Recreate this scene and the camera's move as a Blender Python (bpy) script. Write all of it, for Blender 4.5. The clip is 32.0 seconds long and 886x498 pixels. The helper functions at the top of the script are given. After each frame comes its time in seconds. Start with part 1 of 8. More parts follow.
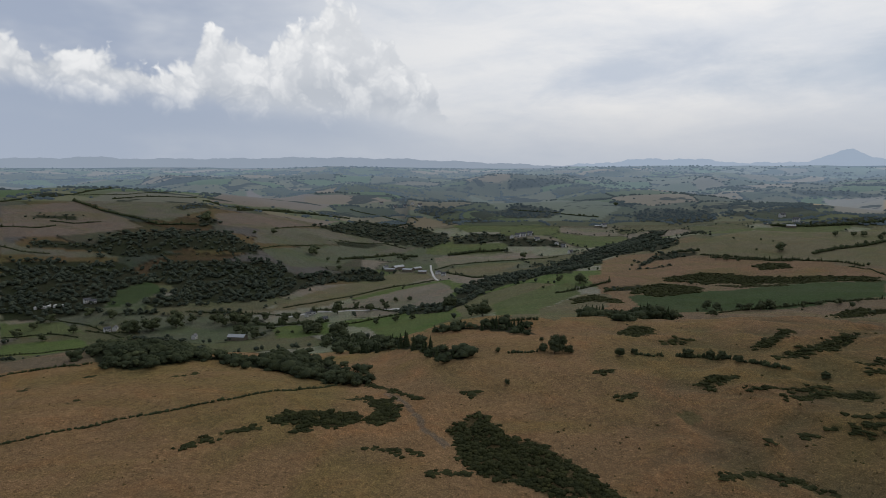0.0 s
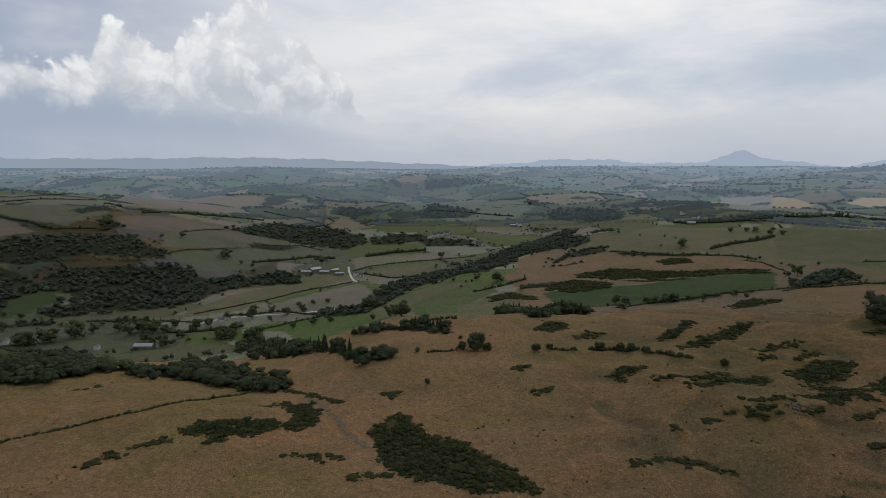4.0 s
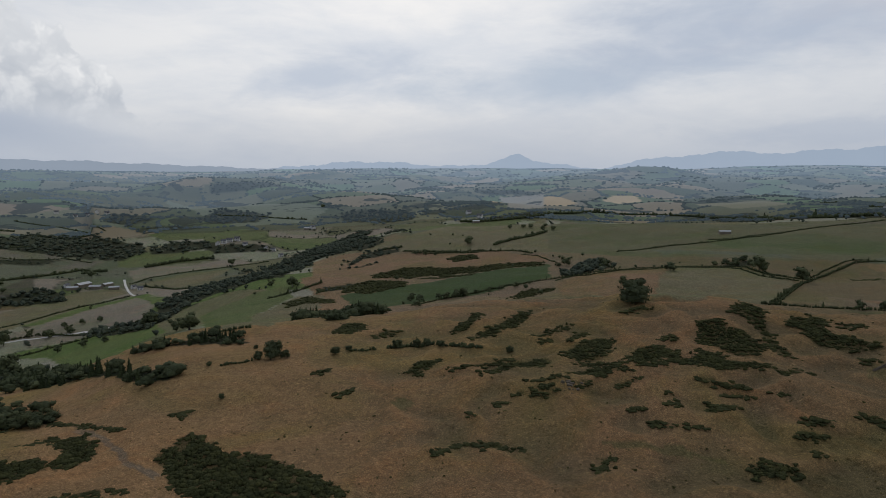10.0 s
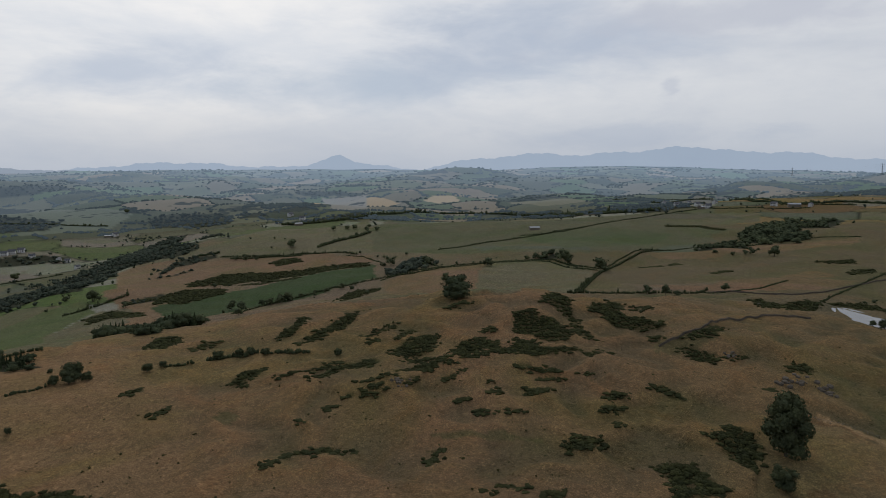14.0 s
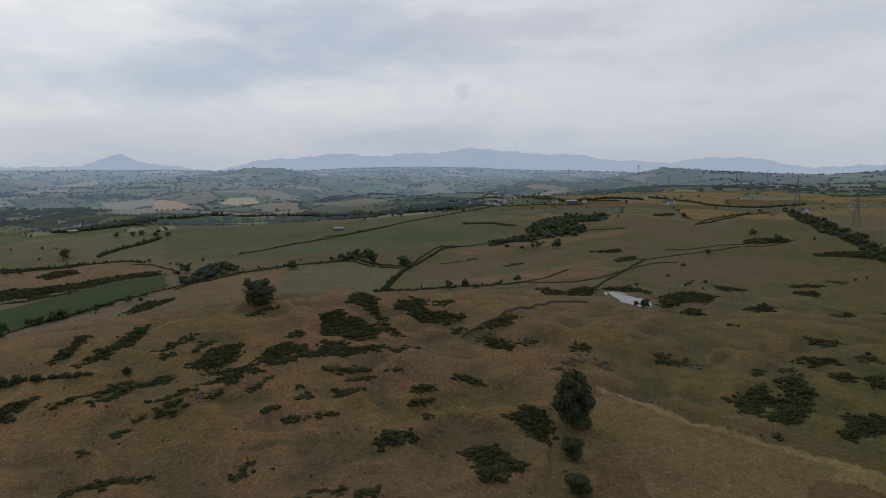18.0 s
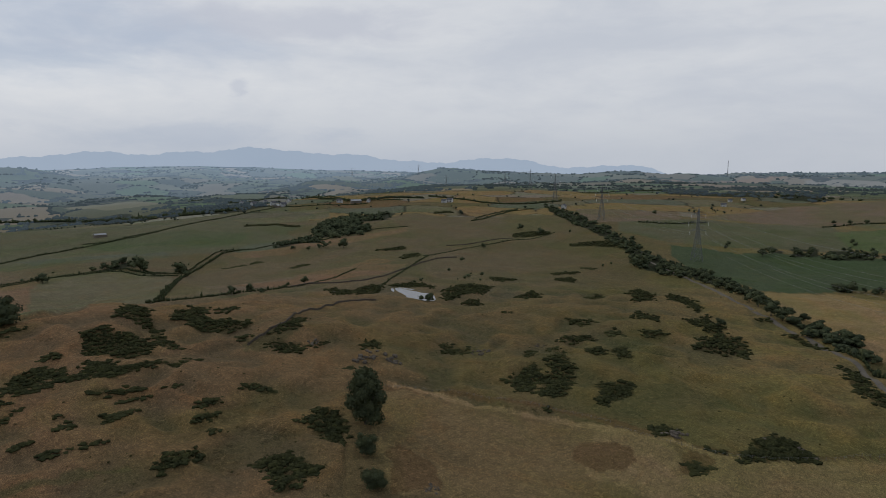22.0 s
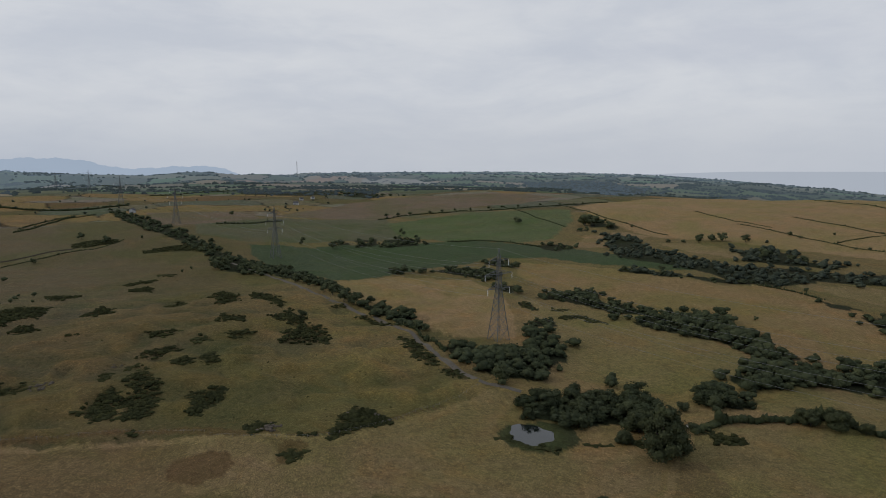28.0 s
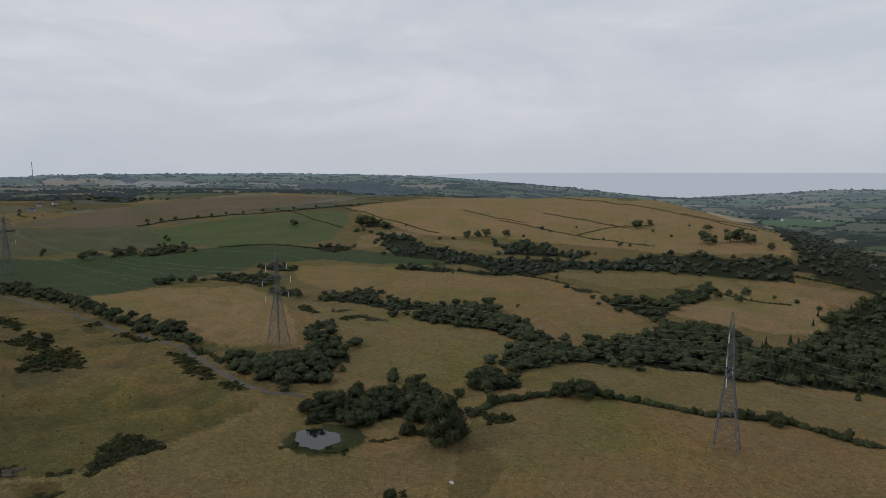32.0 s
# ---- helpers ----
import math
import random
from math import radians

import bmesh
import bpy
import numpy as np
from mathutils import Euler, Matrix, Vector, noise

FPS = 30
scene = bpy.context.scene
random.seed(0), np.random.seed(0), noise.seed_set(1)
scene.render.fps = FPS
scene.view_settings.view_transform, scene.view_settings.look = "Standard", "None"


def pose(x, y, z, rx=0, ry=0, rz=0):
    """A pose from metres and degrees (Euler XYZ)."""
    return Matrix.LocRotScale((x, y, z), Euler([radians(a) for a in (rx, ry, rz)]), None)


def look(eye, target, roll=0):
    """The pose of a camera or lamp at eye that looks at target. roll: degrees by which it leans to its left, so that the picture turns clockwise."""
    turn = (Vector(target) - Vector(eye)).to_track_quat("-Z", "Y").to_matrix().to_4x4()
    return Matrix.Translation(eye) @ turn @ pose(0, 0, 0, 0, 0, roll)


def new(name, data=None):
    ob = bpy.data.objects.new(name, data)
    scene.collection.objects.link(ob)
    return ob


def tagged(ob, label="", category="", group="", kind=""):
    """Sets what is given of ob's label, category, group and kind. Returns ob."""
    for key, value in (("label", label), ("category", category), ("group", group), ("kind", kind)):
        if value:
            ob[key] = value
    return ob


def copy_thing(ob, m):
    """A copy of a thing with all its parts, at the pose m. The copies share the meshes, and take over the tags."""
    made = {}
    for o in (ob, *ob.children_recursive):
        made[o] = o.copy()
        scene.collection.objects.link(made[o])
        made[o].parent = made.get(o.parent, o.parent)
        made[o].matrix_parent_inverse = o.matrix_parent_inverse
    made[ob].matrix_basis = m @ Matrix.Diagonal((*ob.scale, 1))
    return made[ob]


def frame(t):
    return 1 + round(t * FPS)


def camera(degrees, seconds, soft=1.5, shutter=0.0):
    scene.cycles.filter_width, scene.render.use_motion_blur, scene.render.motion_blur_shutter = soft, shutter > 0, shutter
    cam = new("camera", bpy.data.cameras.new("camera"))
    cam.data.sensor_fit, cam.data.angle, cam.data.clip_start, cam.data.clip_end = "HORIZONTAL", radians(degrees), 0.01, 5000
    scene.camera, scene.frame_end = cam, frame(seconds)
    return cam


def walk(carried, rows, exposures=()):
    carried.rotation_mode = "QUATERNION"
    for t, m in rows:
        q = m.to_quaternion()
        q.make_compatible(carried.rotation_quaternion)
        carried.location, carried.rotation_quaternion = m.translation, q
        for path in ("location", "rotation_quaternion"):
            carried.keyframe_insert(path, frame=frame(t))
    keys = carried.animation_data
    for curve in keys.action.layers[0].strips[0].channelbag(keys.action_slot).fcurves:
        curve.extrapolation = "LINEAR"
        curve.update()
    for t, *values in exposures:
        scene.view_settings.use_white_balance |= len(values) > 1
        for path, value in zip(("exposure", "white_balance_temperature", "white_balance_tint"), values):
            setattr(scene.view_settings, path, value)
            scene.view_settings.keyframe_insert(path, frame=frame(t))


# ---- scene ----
cam = camera(68.8, 32.0, soft=0.85)
PATH = [
    (0.0, pose(0, 0, 110, 82.67, 0.12, 1.83)),
    (0.5, pose(0, 0, 110, 82.67, 0.10, 0.19)),
    (1.0, pose(0, 0, 110, 82.66, 0.09, -0.90)),
    (1.5, pose(0, 0, 110, 82.66, 0.08, -1.57)),
    (2.0, pose(0, 0, 110, 82.66, 0.08, -2.30)),
    (2.5, pose(0, 0, 110, 82.66, 0.09, -2.99)),
    (3.0, pose(0, 0, 110, 82.67, 0.10, -3.78)),
    (3.5, pose(0, 0, 110, 82.68, 0.12, -4.65)),
    (5.5, pose(0, 0, 110, 82.71, 0.13, -8.70)),
    (6.0, pose(0, 0, 110, 82.73, 0.13, -10.31)),
    (6.5, pose(0, 0, 110, 82.75, 0.14, -11.85)),
    (7.0, pose(0, 0, 110, 82.76, 0.15, -13.55)),
    (7.5, pose(0, 0, 110, 82.78, 0.16, -15.19)),
    (8.0, pose(0, 0, 110, 82.79, 0.17, -16.90)),
    (8.5, pose(0, 0, 110, 82.80, 0.18, -18.54)),
    (9.0, pose(0, 0, 110, 82.82, 0.18, -20.23)),
    (9.5, pose(0, 0, 110, 82.83, 0.17, -21.87)),
    (10.0, pose(0, 0, 110, 82.85, 0.16, -23.61)),
    (10.5, pose(0, 0, 110, 82.86, 0.16, -25.25)),
    (11.0, pose(0, 0, 110, 82.87, 0.15, -27.05)),
    (11.5, pose(0, 0, 110, 82.87, 0.17, -28.79)),
    (12.0, pose(0, 0, 110, 82.87, 0.20, -30.83)),
    (12.5, pose(0, 0, 110, 82.88, 0.21, -32.85)),
    (13.0, pose(0, 0, 110, 82.88, 0.24, -35.00)),
    (13.5, pose(0, 0, 110, 82.88, 0.25, -37.00)),
    (14.0, pose(0, 0, 110, 82.89, 0.25, -39.17)),
    (14.5, pose(0, 0, 110, 82.88, 0.26, -41.17)),
    (16.5, pose(0, 0, 110, 82.88, 0.28, -49.74)),
    (17.0, pose(0, 0, 110, 82.88, 0.28, -51.99)),
    (17.5, pose(0, 0, 110, 82.87, 0.27, -54.14)),
    (18.0, pose(0, 0, 110, 82.86, 0.25, -56.45)),
    (18.5, pose(0, 0, 110, 82.85, 0.22, -58.64)),
    (19.0, pose(0, 0, 110, 82.85, 0.18, -61.02)),
    (19.5, pose(0, 0, 110, 82.83, 0.15, -63.26)),
    (20.0, pose(0, 0, 110, 82.83, 0.14, -65.65)),
    (20.5, pose(0, 0, 110, 82.81, 0.13, -67.89)),
    (21.0, pose(0, 0, 110, 82.80, 0.13, -70.28)),
    (21.5, pose(0, 0, 110, 82.79, 0.13, -72.53)),
    (22.0, pose(0, 0, 110, 82.79, 0.13, -75.30)),
    (22.5, pose(0, 0, 110, 82.78, 0.13, -77.92)),
    (23.0, pose(0, 0, 110, 82.78, 0.13, -80.79)),
    (23.5, pose(0, 0, 110, 82.77, 0.13, -83.49)),
    (24.0, pose(0, 0, 110, 82.77, 0.14, -86.38)),
    (24.5, pose(0, 0, 110, 82.76, 0.14, -89.09)),
    (25.0, pose(0, 0, 110, 82.75, 0.15, -92.08)),
    (25.5, pose(0, 0, 110, 82.75, 0.17, -94.99)),
    (27.5, pose(0, 0, 110, 82.75, 0.17, -108.00)),
    (28.0, pose(0, 0, 110, 82.75, 0.18, -111.53)),
    (28.5, pose(0, 0, 110, 82.75, 0.19, -114.77)),
    (29.0, pose(0, 0, 110, 82.75, 0.17, -118.28)),
    (29.5, pose(0, 0, 110, 82.76, 0.16, -121.56)),
    (30.0, pose(0, 0, 110, 82.77, 0.15, -125.03)),
    (30.5, pose(0, 0, 110, 82.78, 0.13, -127.30)),
    (31.0, pose(0, 0, 110, 82.80, 0.12, -127.75)),
    (31.5, pose(0, 0, 110, 82.81, 0.12, -129.11)),
    (32.0, pose(0, 0, 110, 82.82, 0.11, -131.13))
]
walk(cam, PATH)

# ---- sky and light ----
SUN_BEARING, SUN_HEIGHT = 20.0, 28.0


def make_world():
    world = bpy.data.worlds.new("overcast_sky")
    scene.world = world
    world.use_nodes = True
    nt = world.node_tree
    nt.nodes.clear()
    N, L = nt.nodes.new, nt.links.new

    def math_node(op, a, b=None, c=None):
        n = N("ShaderNodeMath")
        n.operation = op
        for k, v in enumerate((a, b, c)):
            if v is None:
                continue
            if isinstance(v, (int, float)):
                n.inputs[k].default_value = v
            else:
                L(v, n.inputs[k])
        return n.outputs[0]

    def smooth(v, lo, hi):
        n = N("ShaderNodeMapRange")
        n.interpolation_type = "SMOOTHSTEP"
        L(v, n.inputs["Value"])
        n.inputs["From Min"].default_value, n.inputs["From Max"].default_value = lo, hi
        return n.outputs["Result"]

    def fbm(vec, scale, detail, rough, distort=0.0):
        n = N("ShaderNodeTexNoise")
        L(vec, n.inputs["Vector"])
        for key, v in (("Scale", scale), ("Detail", detail), ("Roughness", rough), ("Distortion", distort)):
            n.inputs[key].default_value = v
        return n.outputs["Fac"]

    def mix(f, a, b):
        n = N("ShaderNodeMix")
        n.data_type = "RGBA"
        for k, v in ((0, f), (6, a), (7, b)):
            if isinstance(v, (int, float)):
                n.inputs[k].default_value = v
            elif isinstance(v, tuple):
                n.inputs[k].default_value = (*v, 1)
            else:
                L(v, n.inputs[k])
        return n.outputs[2]

    def vec(x, y, z=0.0):
        n = N("ShaderNodeCombineXYZ")
        for k, v in enumerate((x, y, z)):
            if isinstance(v, (int, float)):
                n.inputs[k].default_value = v
            else:
                L(v, n.inputs[k])
        return n.outputs[0]

    co = N("ShaderNodeTexCoord").outputs["Generated"]
    xyz = N("ShaderNodeSeparateXYZ")
    L(co, xyz.inputs[0])
    x, y, z = xyz.outputs
    deg = 180 / math.pi
    bear = math_node("MULTIPLY", math_node("ARCTAN2", x, y), deg)
    high = math_node("MULTIPLY", math_node("ARCSINE", z), deg)
    sky = N("ShaderNodeTexSky")
    sky.sky_type, sky.sun_disc = "NISHITA", False
    sky.sun_elevation, sky.sun_rotation = radians(SUN_HEIGHT), radians(SUN_BEARING)
    sky.air_density, sky.dust_density = 1.0, 2.5
    clear = N("ShaderNodeVectorMath")
    clear.operation = "SCALE"
    L(sky.outputs[0], clear.inputs[0])
    clear.inputs["Scale"].default_value = 0.055
    # long flat layers of cloud
    flat = vec(math_node("MULTIPLY", bear, 0.05), math_node("MULTIPLY", high, 0.16), 3.0)
    layer = fbm(flat, 1.0, 5, 0.52, 0.6)
    fine = fbm(flat, 4.2, 5, 0.6, 0.4)
    # brightness of the cloud cover: towards the sun it glows white
    away_b = math_node("SUBTRACT", bear, SUN_BEARING - 3)
    away_h = math_node("SUBTRACT", high, 17.0)
    away = math_node("SQRT", math_node("ADD", math_node("POWER", math_node("MULTIPLY", away_b, 0.55), 2.0), math_node("POWER", away_h, 2.0)))
    glow = math_node("SUBTRACT", 1.0, smooth(away, 0.0, 34.0))
    dense = smooth(math_node("ADD", math_node("MULTIPLY", layer, 0.75), math_node("MULTIPLY", fine, 0.25)), 0.33, 0.66)
    white = mix(glow, (0.68, 0.702, 0.742), (0.82, 0.83, 0.85))
    grey = mix(glow, (0.56, 0.595, 0.665), (0.60, 0.66, 0.75))
    cover = mix(dense, grey, white)
    out = mix(0.92, clear.outputs[0], cover)
    # a towering bank of white cumulus over the far moors
    def curve(v, lo, hi, stops):
        """A smooth curve of v through (position, height) stops; heights 0 to 20."""
        n = N("ShaderNodeValToRGB")
        n.color_ramp.interpolation = "EASE"
        L(smooth_linear(v, lo, hi), n.inputs[0])
        els = n.color_ramp.elements
        for k, (p, h) in enumerate(stops):
            e = els[k] if k < 2 else els.new((p - lo) / (hi - lo))
            e.position, e.color = (p - lo) / (hi - lo), (h / 20, h / 20, h / 20, 1)
        return math_node("MULTIPLY", n.outputs[0], 20.0)

    def smooth_linear(v, lo, hi):
        n = N("ShaderNodeMapRange")
        L(v, n.inputs["Value"])
        n.inputs["From Min"].default_value, n.inputs["From Max"].default_value = lo, hi
        return n.outputs["Result"]

    def cells(vector, scale):
        n = N("ShaderNodeTexVoronoi")
        n.feature, n.inputs["Scale"].default_value = "SMOOTH_F1", scale
        n.inputs["Smoothness"].default_value = 0.35
        L(vector, n.inputs["Vector"])
        return n.outputs["Distance"]

    bend = math_node("MULTIPLY", math_node("SUBTRACT", fbm(vec(bear, high, 0.0), 0.22, 4, 0.6), 0.5), 5.0)
    bend2 = math_node("MULTIPLY", math_node("SUBTRACT", fbm(vec(bear, high, 7.0), 0.22, 4, 0.6), 0.5), 5.0)
    warped = vec(math_node("ADD", bear, bend), math_node("ADD", high, bend2), 0.0)
    big, small, tiny = cells(warped, 0.30), cells(warped, 0.75), cells(warped, 1.9)
    top = curve(bear, -46, 6, [(-46, 12), (-37, 10.4), (-33, 9.0), (-28, 8.9), (-24.8, 7.4), (-23, 8.4), (-21.0, 11.6), (-19.5, 11.4), (-17.2, 9.4), (-14.5, 11.8), (-12.6, 12.4), (-11.2, 14.2), (-9.5, 13.6), (-8, 11.4), (-6.3, 11.6), (-4.6, 9.2), (-2.6, 7.6), (-1.2, 4.6), (0.5, 4.2), (2.0, 0.5)])
    base = math_node("SUBTRACT", 3.6, math_node("MULTIPLY", math_node("ADD", bear, 2.0), 0.07))
    puff = math_node("ADD", math_node("ADD", math_node("MULTIPLY", math_node("SUBTRACT", 0.5, big), 2.6), math_node("MULTIPLY", math_node("SUBTRACT", 0.5, small), 1.5)), math_node("MULTIPLY", math_node("SUBTRACT", 0.5, tiny), 0.8))
    edge = math_node("ADD", math_node("SUBTRACT", top, high), puff)
    above = math_node("SUBTRACT", high, base)
    bank = math_node("MULTIPLY", smooth(edge, 0.1, 1.1), smooth(math_node("ADD", above, math_node("MULTIPLY", puff, 0.5)), -0.9, 1.5))
    near_left = math_node("SUBTRACT", 1.0, smooth(bear, 1.0, 4.5))
    bank = math_node("MULTIPLY", bank, near_left)
    # slate-blue sky above and shade below the bank
    shade = math_node("MULTIPLY", math_node("SUBTRACT", 1.0, smooth(bear, -27.0, -5.0)), 0.95)
    out = mix(math_node("MULTIPLY", shade, smooth(fbm(vec(math_node("MULTIPLY", bear, 0.4), high, 2.0), 0.16, 4, 0.55), 0.25, 0.6)), out, (0.34, 0.40, 0.52))
    under = math_node("MULTIPLY", math_node("SUBTRACT", 1.0, smooth(math_node("ABSOLUTE", math_node("ADD", above, 1.1)), 0.2, 2.4)), math_node("SUBTRACT", 1.0, smooth(bear, -14.0, 0.0)))
    out = mix(math_node("MULTIPLY", under, 0.75), out, (0.35, 0.41, 0.52))
    lit = math_node("ADD", math_node("MULTIPLY", smooth(above, 0.0, 6.5), 0.35), math_node("MULTIPLY", smooth(puff, -1.0, 1.4), 0.70))
    lit = math_node("SUBTRACT", lit, math_node("MULTIPLY", smooth(edge, 3.0, 7.0), 0.22))
    out = mix(bank, out, mix(lit, (0.50, 0.535, 0.59), (0.91, 0.912, 0.915)))
    # long blue-grey gaps in the layer, and a lilac shelf higher up
    def belt(b0, bw, h0, hw, tilt, scale, lo, hi, seed):
        u = math_node("DIVIDE", math_node("SUBTRACT", bear, b0), bw)
        v = math_node("DIVIDE", math_node("SUBTRACT", math_node("SUBTRACT", high, h0), math_node("MULTIPLY", math_node("SUBTRACT", bear, b0), tilt)), hw)
        d = math_node("SQRT", math_node("ADD", math_node("MULTIPLY", u, u), math_node("MULTIPLY", v, v)))
        n = fbm(vec(math_node("MULTIPLY", bear, 0.35), high, seed), scale, 5, 0.6, 0.3)
        return smooth(math_node("SUBTRACT", math_node("ADD", 1.0, math_node("MULTIPLY", math_node("SUBTRACT", n, 0.5), 2.4)), d), lo, hi)

    out = mix(math_node("MULTIPLY", belt(14, 11, 7.4, 2.6, 0.10, 0.30, -0.2, 1.1, 1.0), 0.85), out, (0.50, 0.56, 0.66))
    out = mix(math_node("MULTIPLY", belt(35, 20, 7.2, 2.6, 0.05, 0.28, -0.2, 1.1, 4.0), 0.9), out, (0.46, 0.53, 0.63))
    out = mix(math_node("MULTIPLY", belt(46, 13, 10.5, 5.0, 0.0, 0.26, -0.2, 1.1, 9.0), 0.95), out, (0.45, 0.51, 0.615))
    out = mix(math_node("MULTIPLY", belt(64, 18, 11.6, 2.4, 0.03, 0.32, -0.1, 0.9, 8.0), 0.75), out, (0.50, 0.53, 0.61))
    out = mix(math_node("MULTIPLY", belt(58.2, 1.0, 6.6, 1.1, 0.0, 0.9, 0.0, 0.9, 3.0), 0.5), out, (0.47, 0.51, 0.60))
    out = mix(math_node("MULTIPLY", belt(55, 13, 2.6, 1.6, 0.0, 0.45, 0.0, 0.9, 5.0), 0.6), out, (0.47, 0.52, 0.61))
    out = mix(math_node("MULTIPLY", belt(140, 30, 9, 2.6, 0.0, 0.22, 0.0, 1.0, 6.0), 0.35), out, (0.50, 0.53, 0.61))

    # pale haze towards the skyline
    low = math_node("SUBTRACT", 1.0, smooth(high, -0.5, 7.0))
    out = mix(math_node("MULTIPLY", low, 0.7), out, mix(smooth(bear, 50.0, 115.0), (0.385, 0.44, 0.53), (0.47, 0.505, 0.565)))
    bg = N("ShaderNodeBackground")
    L(out, bg.inputs["Color"])
    bg.inputs["Strength"].default_value = 1.0
    L(bg.outputs[0], N("ShaderNodeOutputWorld").inputs["Surface"])


make_world()
sun_data = bpy.data.lights.new("sun", "SUN")
sun_data.energy, sun_data.angle, sun_data.color = 0.8, radians(11), (1.0, 0.95, 0.87)
sun = new("sun", sun_data)
_b, _h = radians(SUN_BEARING), radians(SUN_HEIGHT)
sun.matrix_world = look((0, 0, 400), (-math.sin(_b) * math.cos(_h), -math.cos(_b) * math.cos(_h), 400 - math.sin(_h)))
scene.view_settings.exposure = 0.0

# ---- materials ----


class Shade:
    """A small builder for one node material."""

    def __init__(self, name, rough=0.9):
        self.mat = bpy.data.materials.new(name)
        self.mat.use_nodes = True
        self.nt = self.mat.node_tree
        self.b = self.nt.nodes["Principled BSDF"]
        self.b.inputs["Roughness"].default_value = rough
        self.b.inputs["Specular IOR Level"].default_value = 0.25
        co = self.nt.nodes.new("ShaderNodeTexCoord")
        self.obj = co.outputs["Object"]
        geo = self.nt.nodes.new("ShaderNodeNewGeometry")
        self.pos, self.island = geo.outputs["Position"], geo.outputs["Random Per Island"]

    def noise(self, scale, detail=4, rough=0.6, where=None, distort=0.0):
        n = self.nt.nodes.new("ShaderNodeTexNoise")
        self.nt.links.new(where or self.pos, n.inputs["Vector"])
        for key, v in (("Scale", scale), ("Detail", detail), ("Roughness", rough), ("Distortion", distort)):
            n.inputs[key].default_value = v
        return n.outputs["Fac"]

    def ramp(self, fac, lo, hi, a=0.0, b=1.0):
        n = self.nt.nodes.new("ShaderNodeMapRange")
        self.nt.links.new(fac, n.inputs["Value"])
        for key, v in (("From Min", lo), ("From Max", hi), ("To Min", a), ("To Max", b)):
            n.inputs[key].default_value = v
        return n.outputs["Result"]

    def mix(self, f, a, b, how="MIX"):
        n = self.nt.nodes.new("ShaderNodeMix")
        n.data_type, n.blend_type = "RGBA", how
        for k, v in ((0, f), (6, a), (7, b)):
            if isinstance(v, (int, float)):
                n.inputs[k].default_value = v
            elif isinstance(v, tuple):
                n.inputs[k].default_value = (*v, 1)
            else:
                self.nt.links.new(v, n.inputs[k])
        return n.outputs[2]

    def attribute(self, name):
        n = self.nt.nodes.new("ShaderNodeAttribute")
        n.attribute_name = name
        return n

    def colour(self, c):
        if isinstance(c, tuple):
            self.b.inputs["Base Color"].default_value = (*c, 1)
        else:
            self.nt.links.new(c, self.b.inputs["Base Color"])
        return self

    def bump(self, height, strength, distance):
        n = self.nt.nodes.new("ShaderNodeBump")
        n.inputs["Strength"].default_value, n.inputs["Distance"].default_value = strength, distance
        self.nt.links.new(height, n.inputs["Height"])
        self.nt.links.new(n.outputs[0], self.b.inputs["Normal"])
        return self


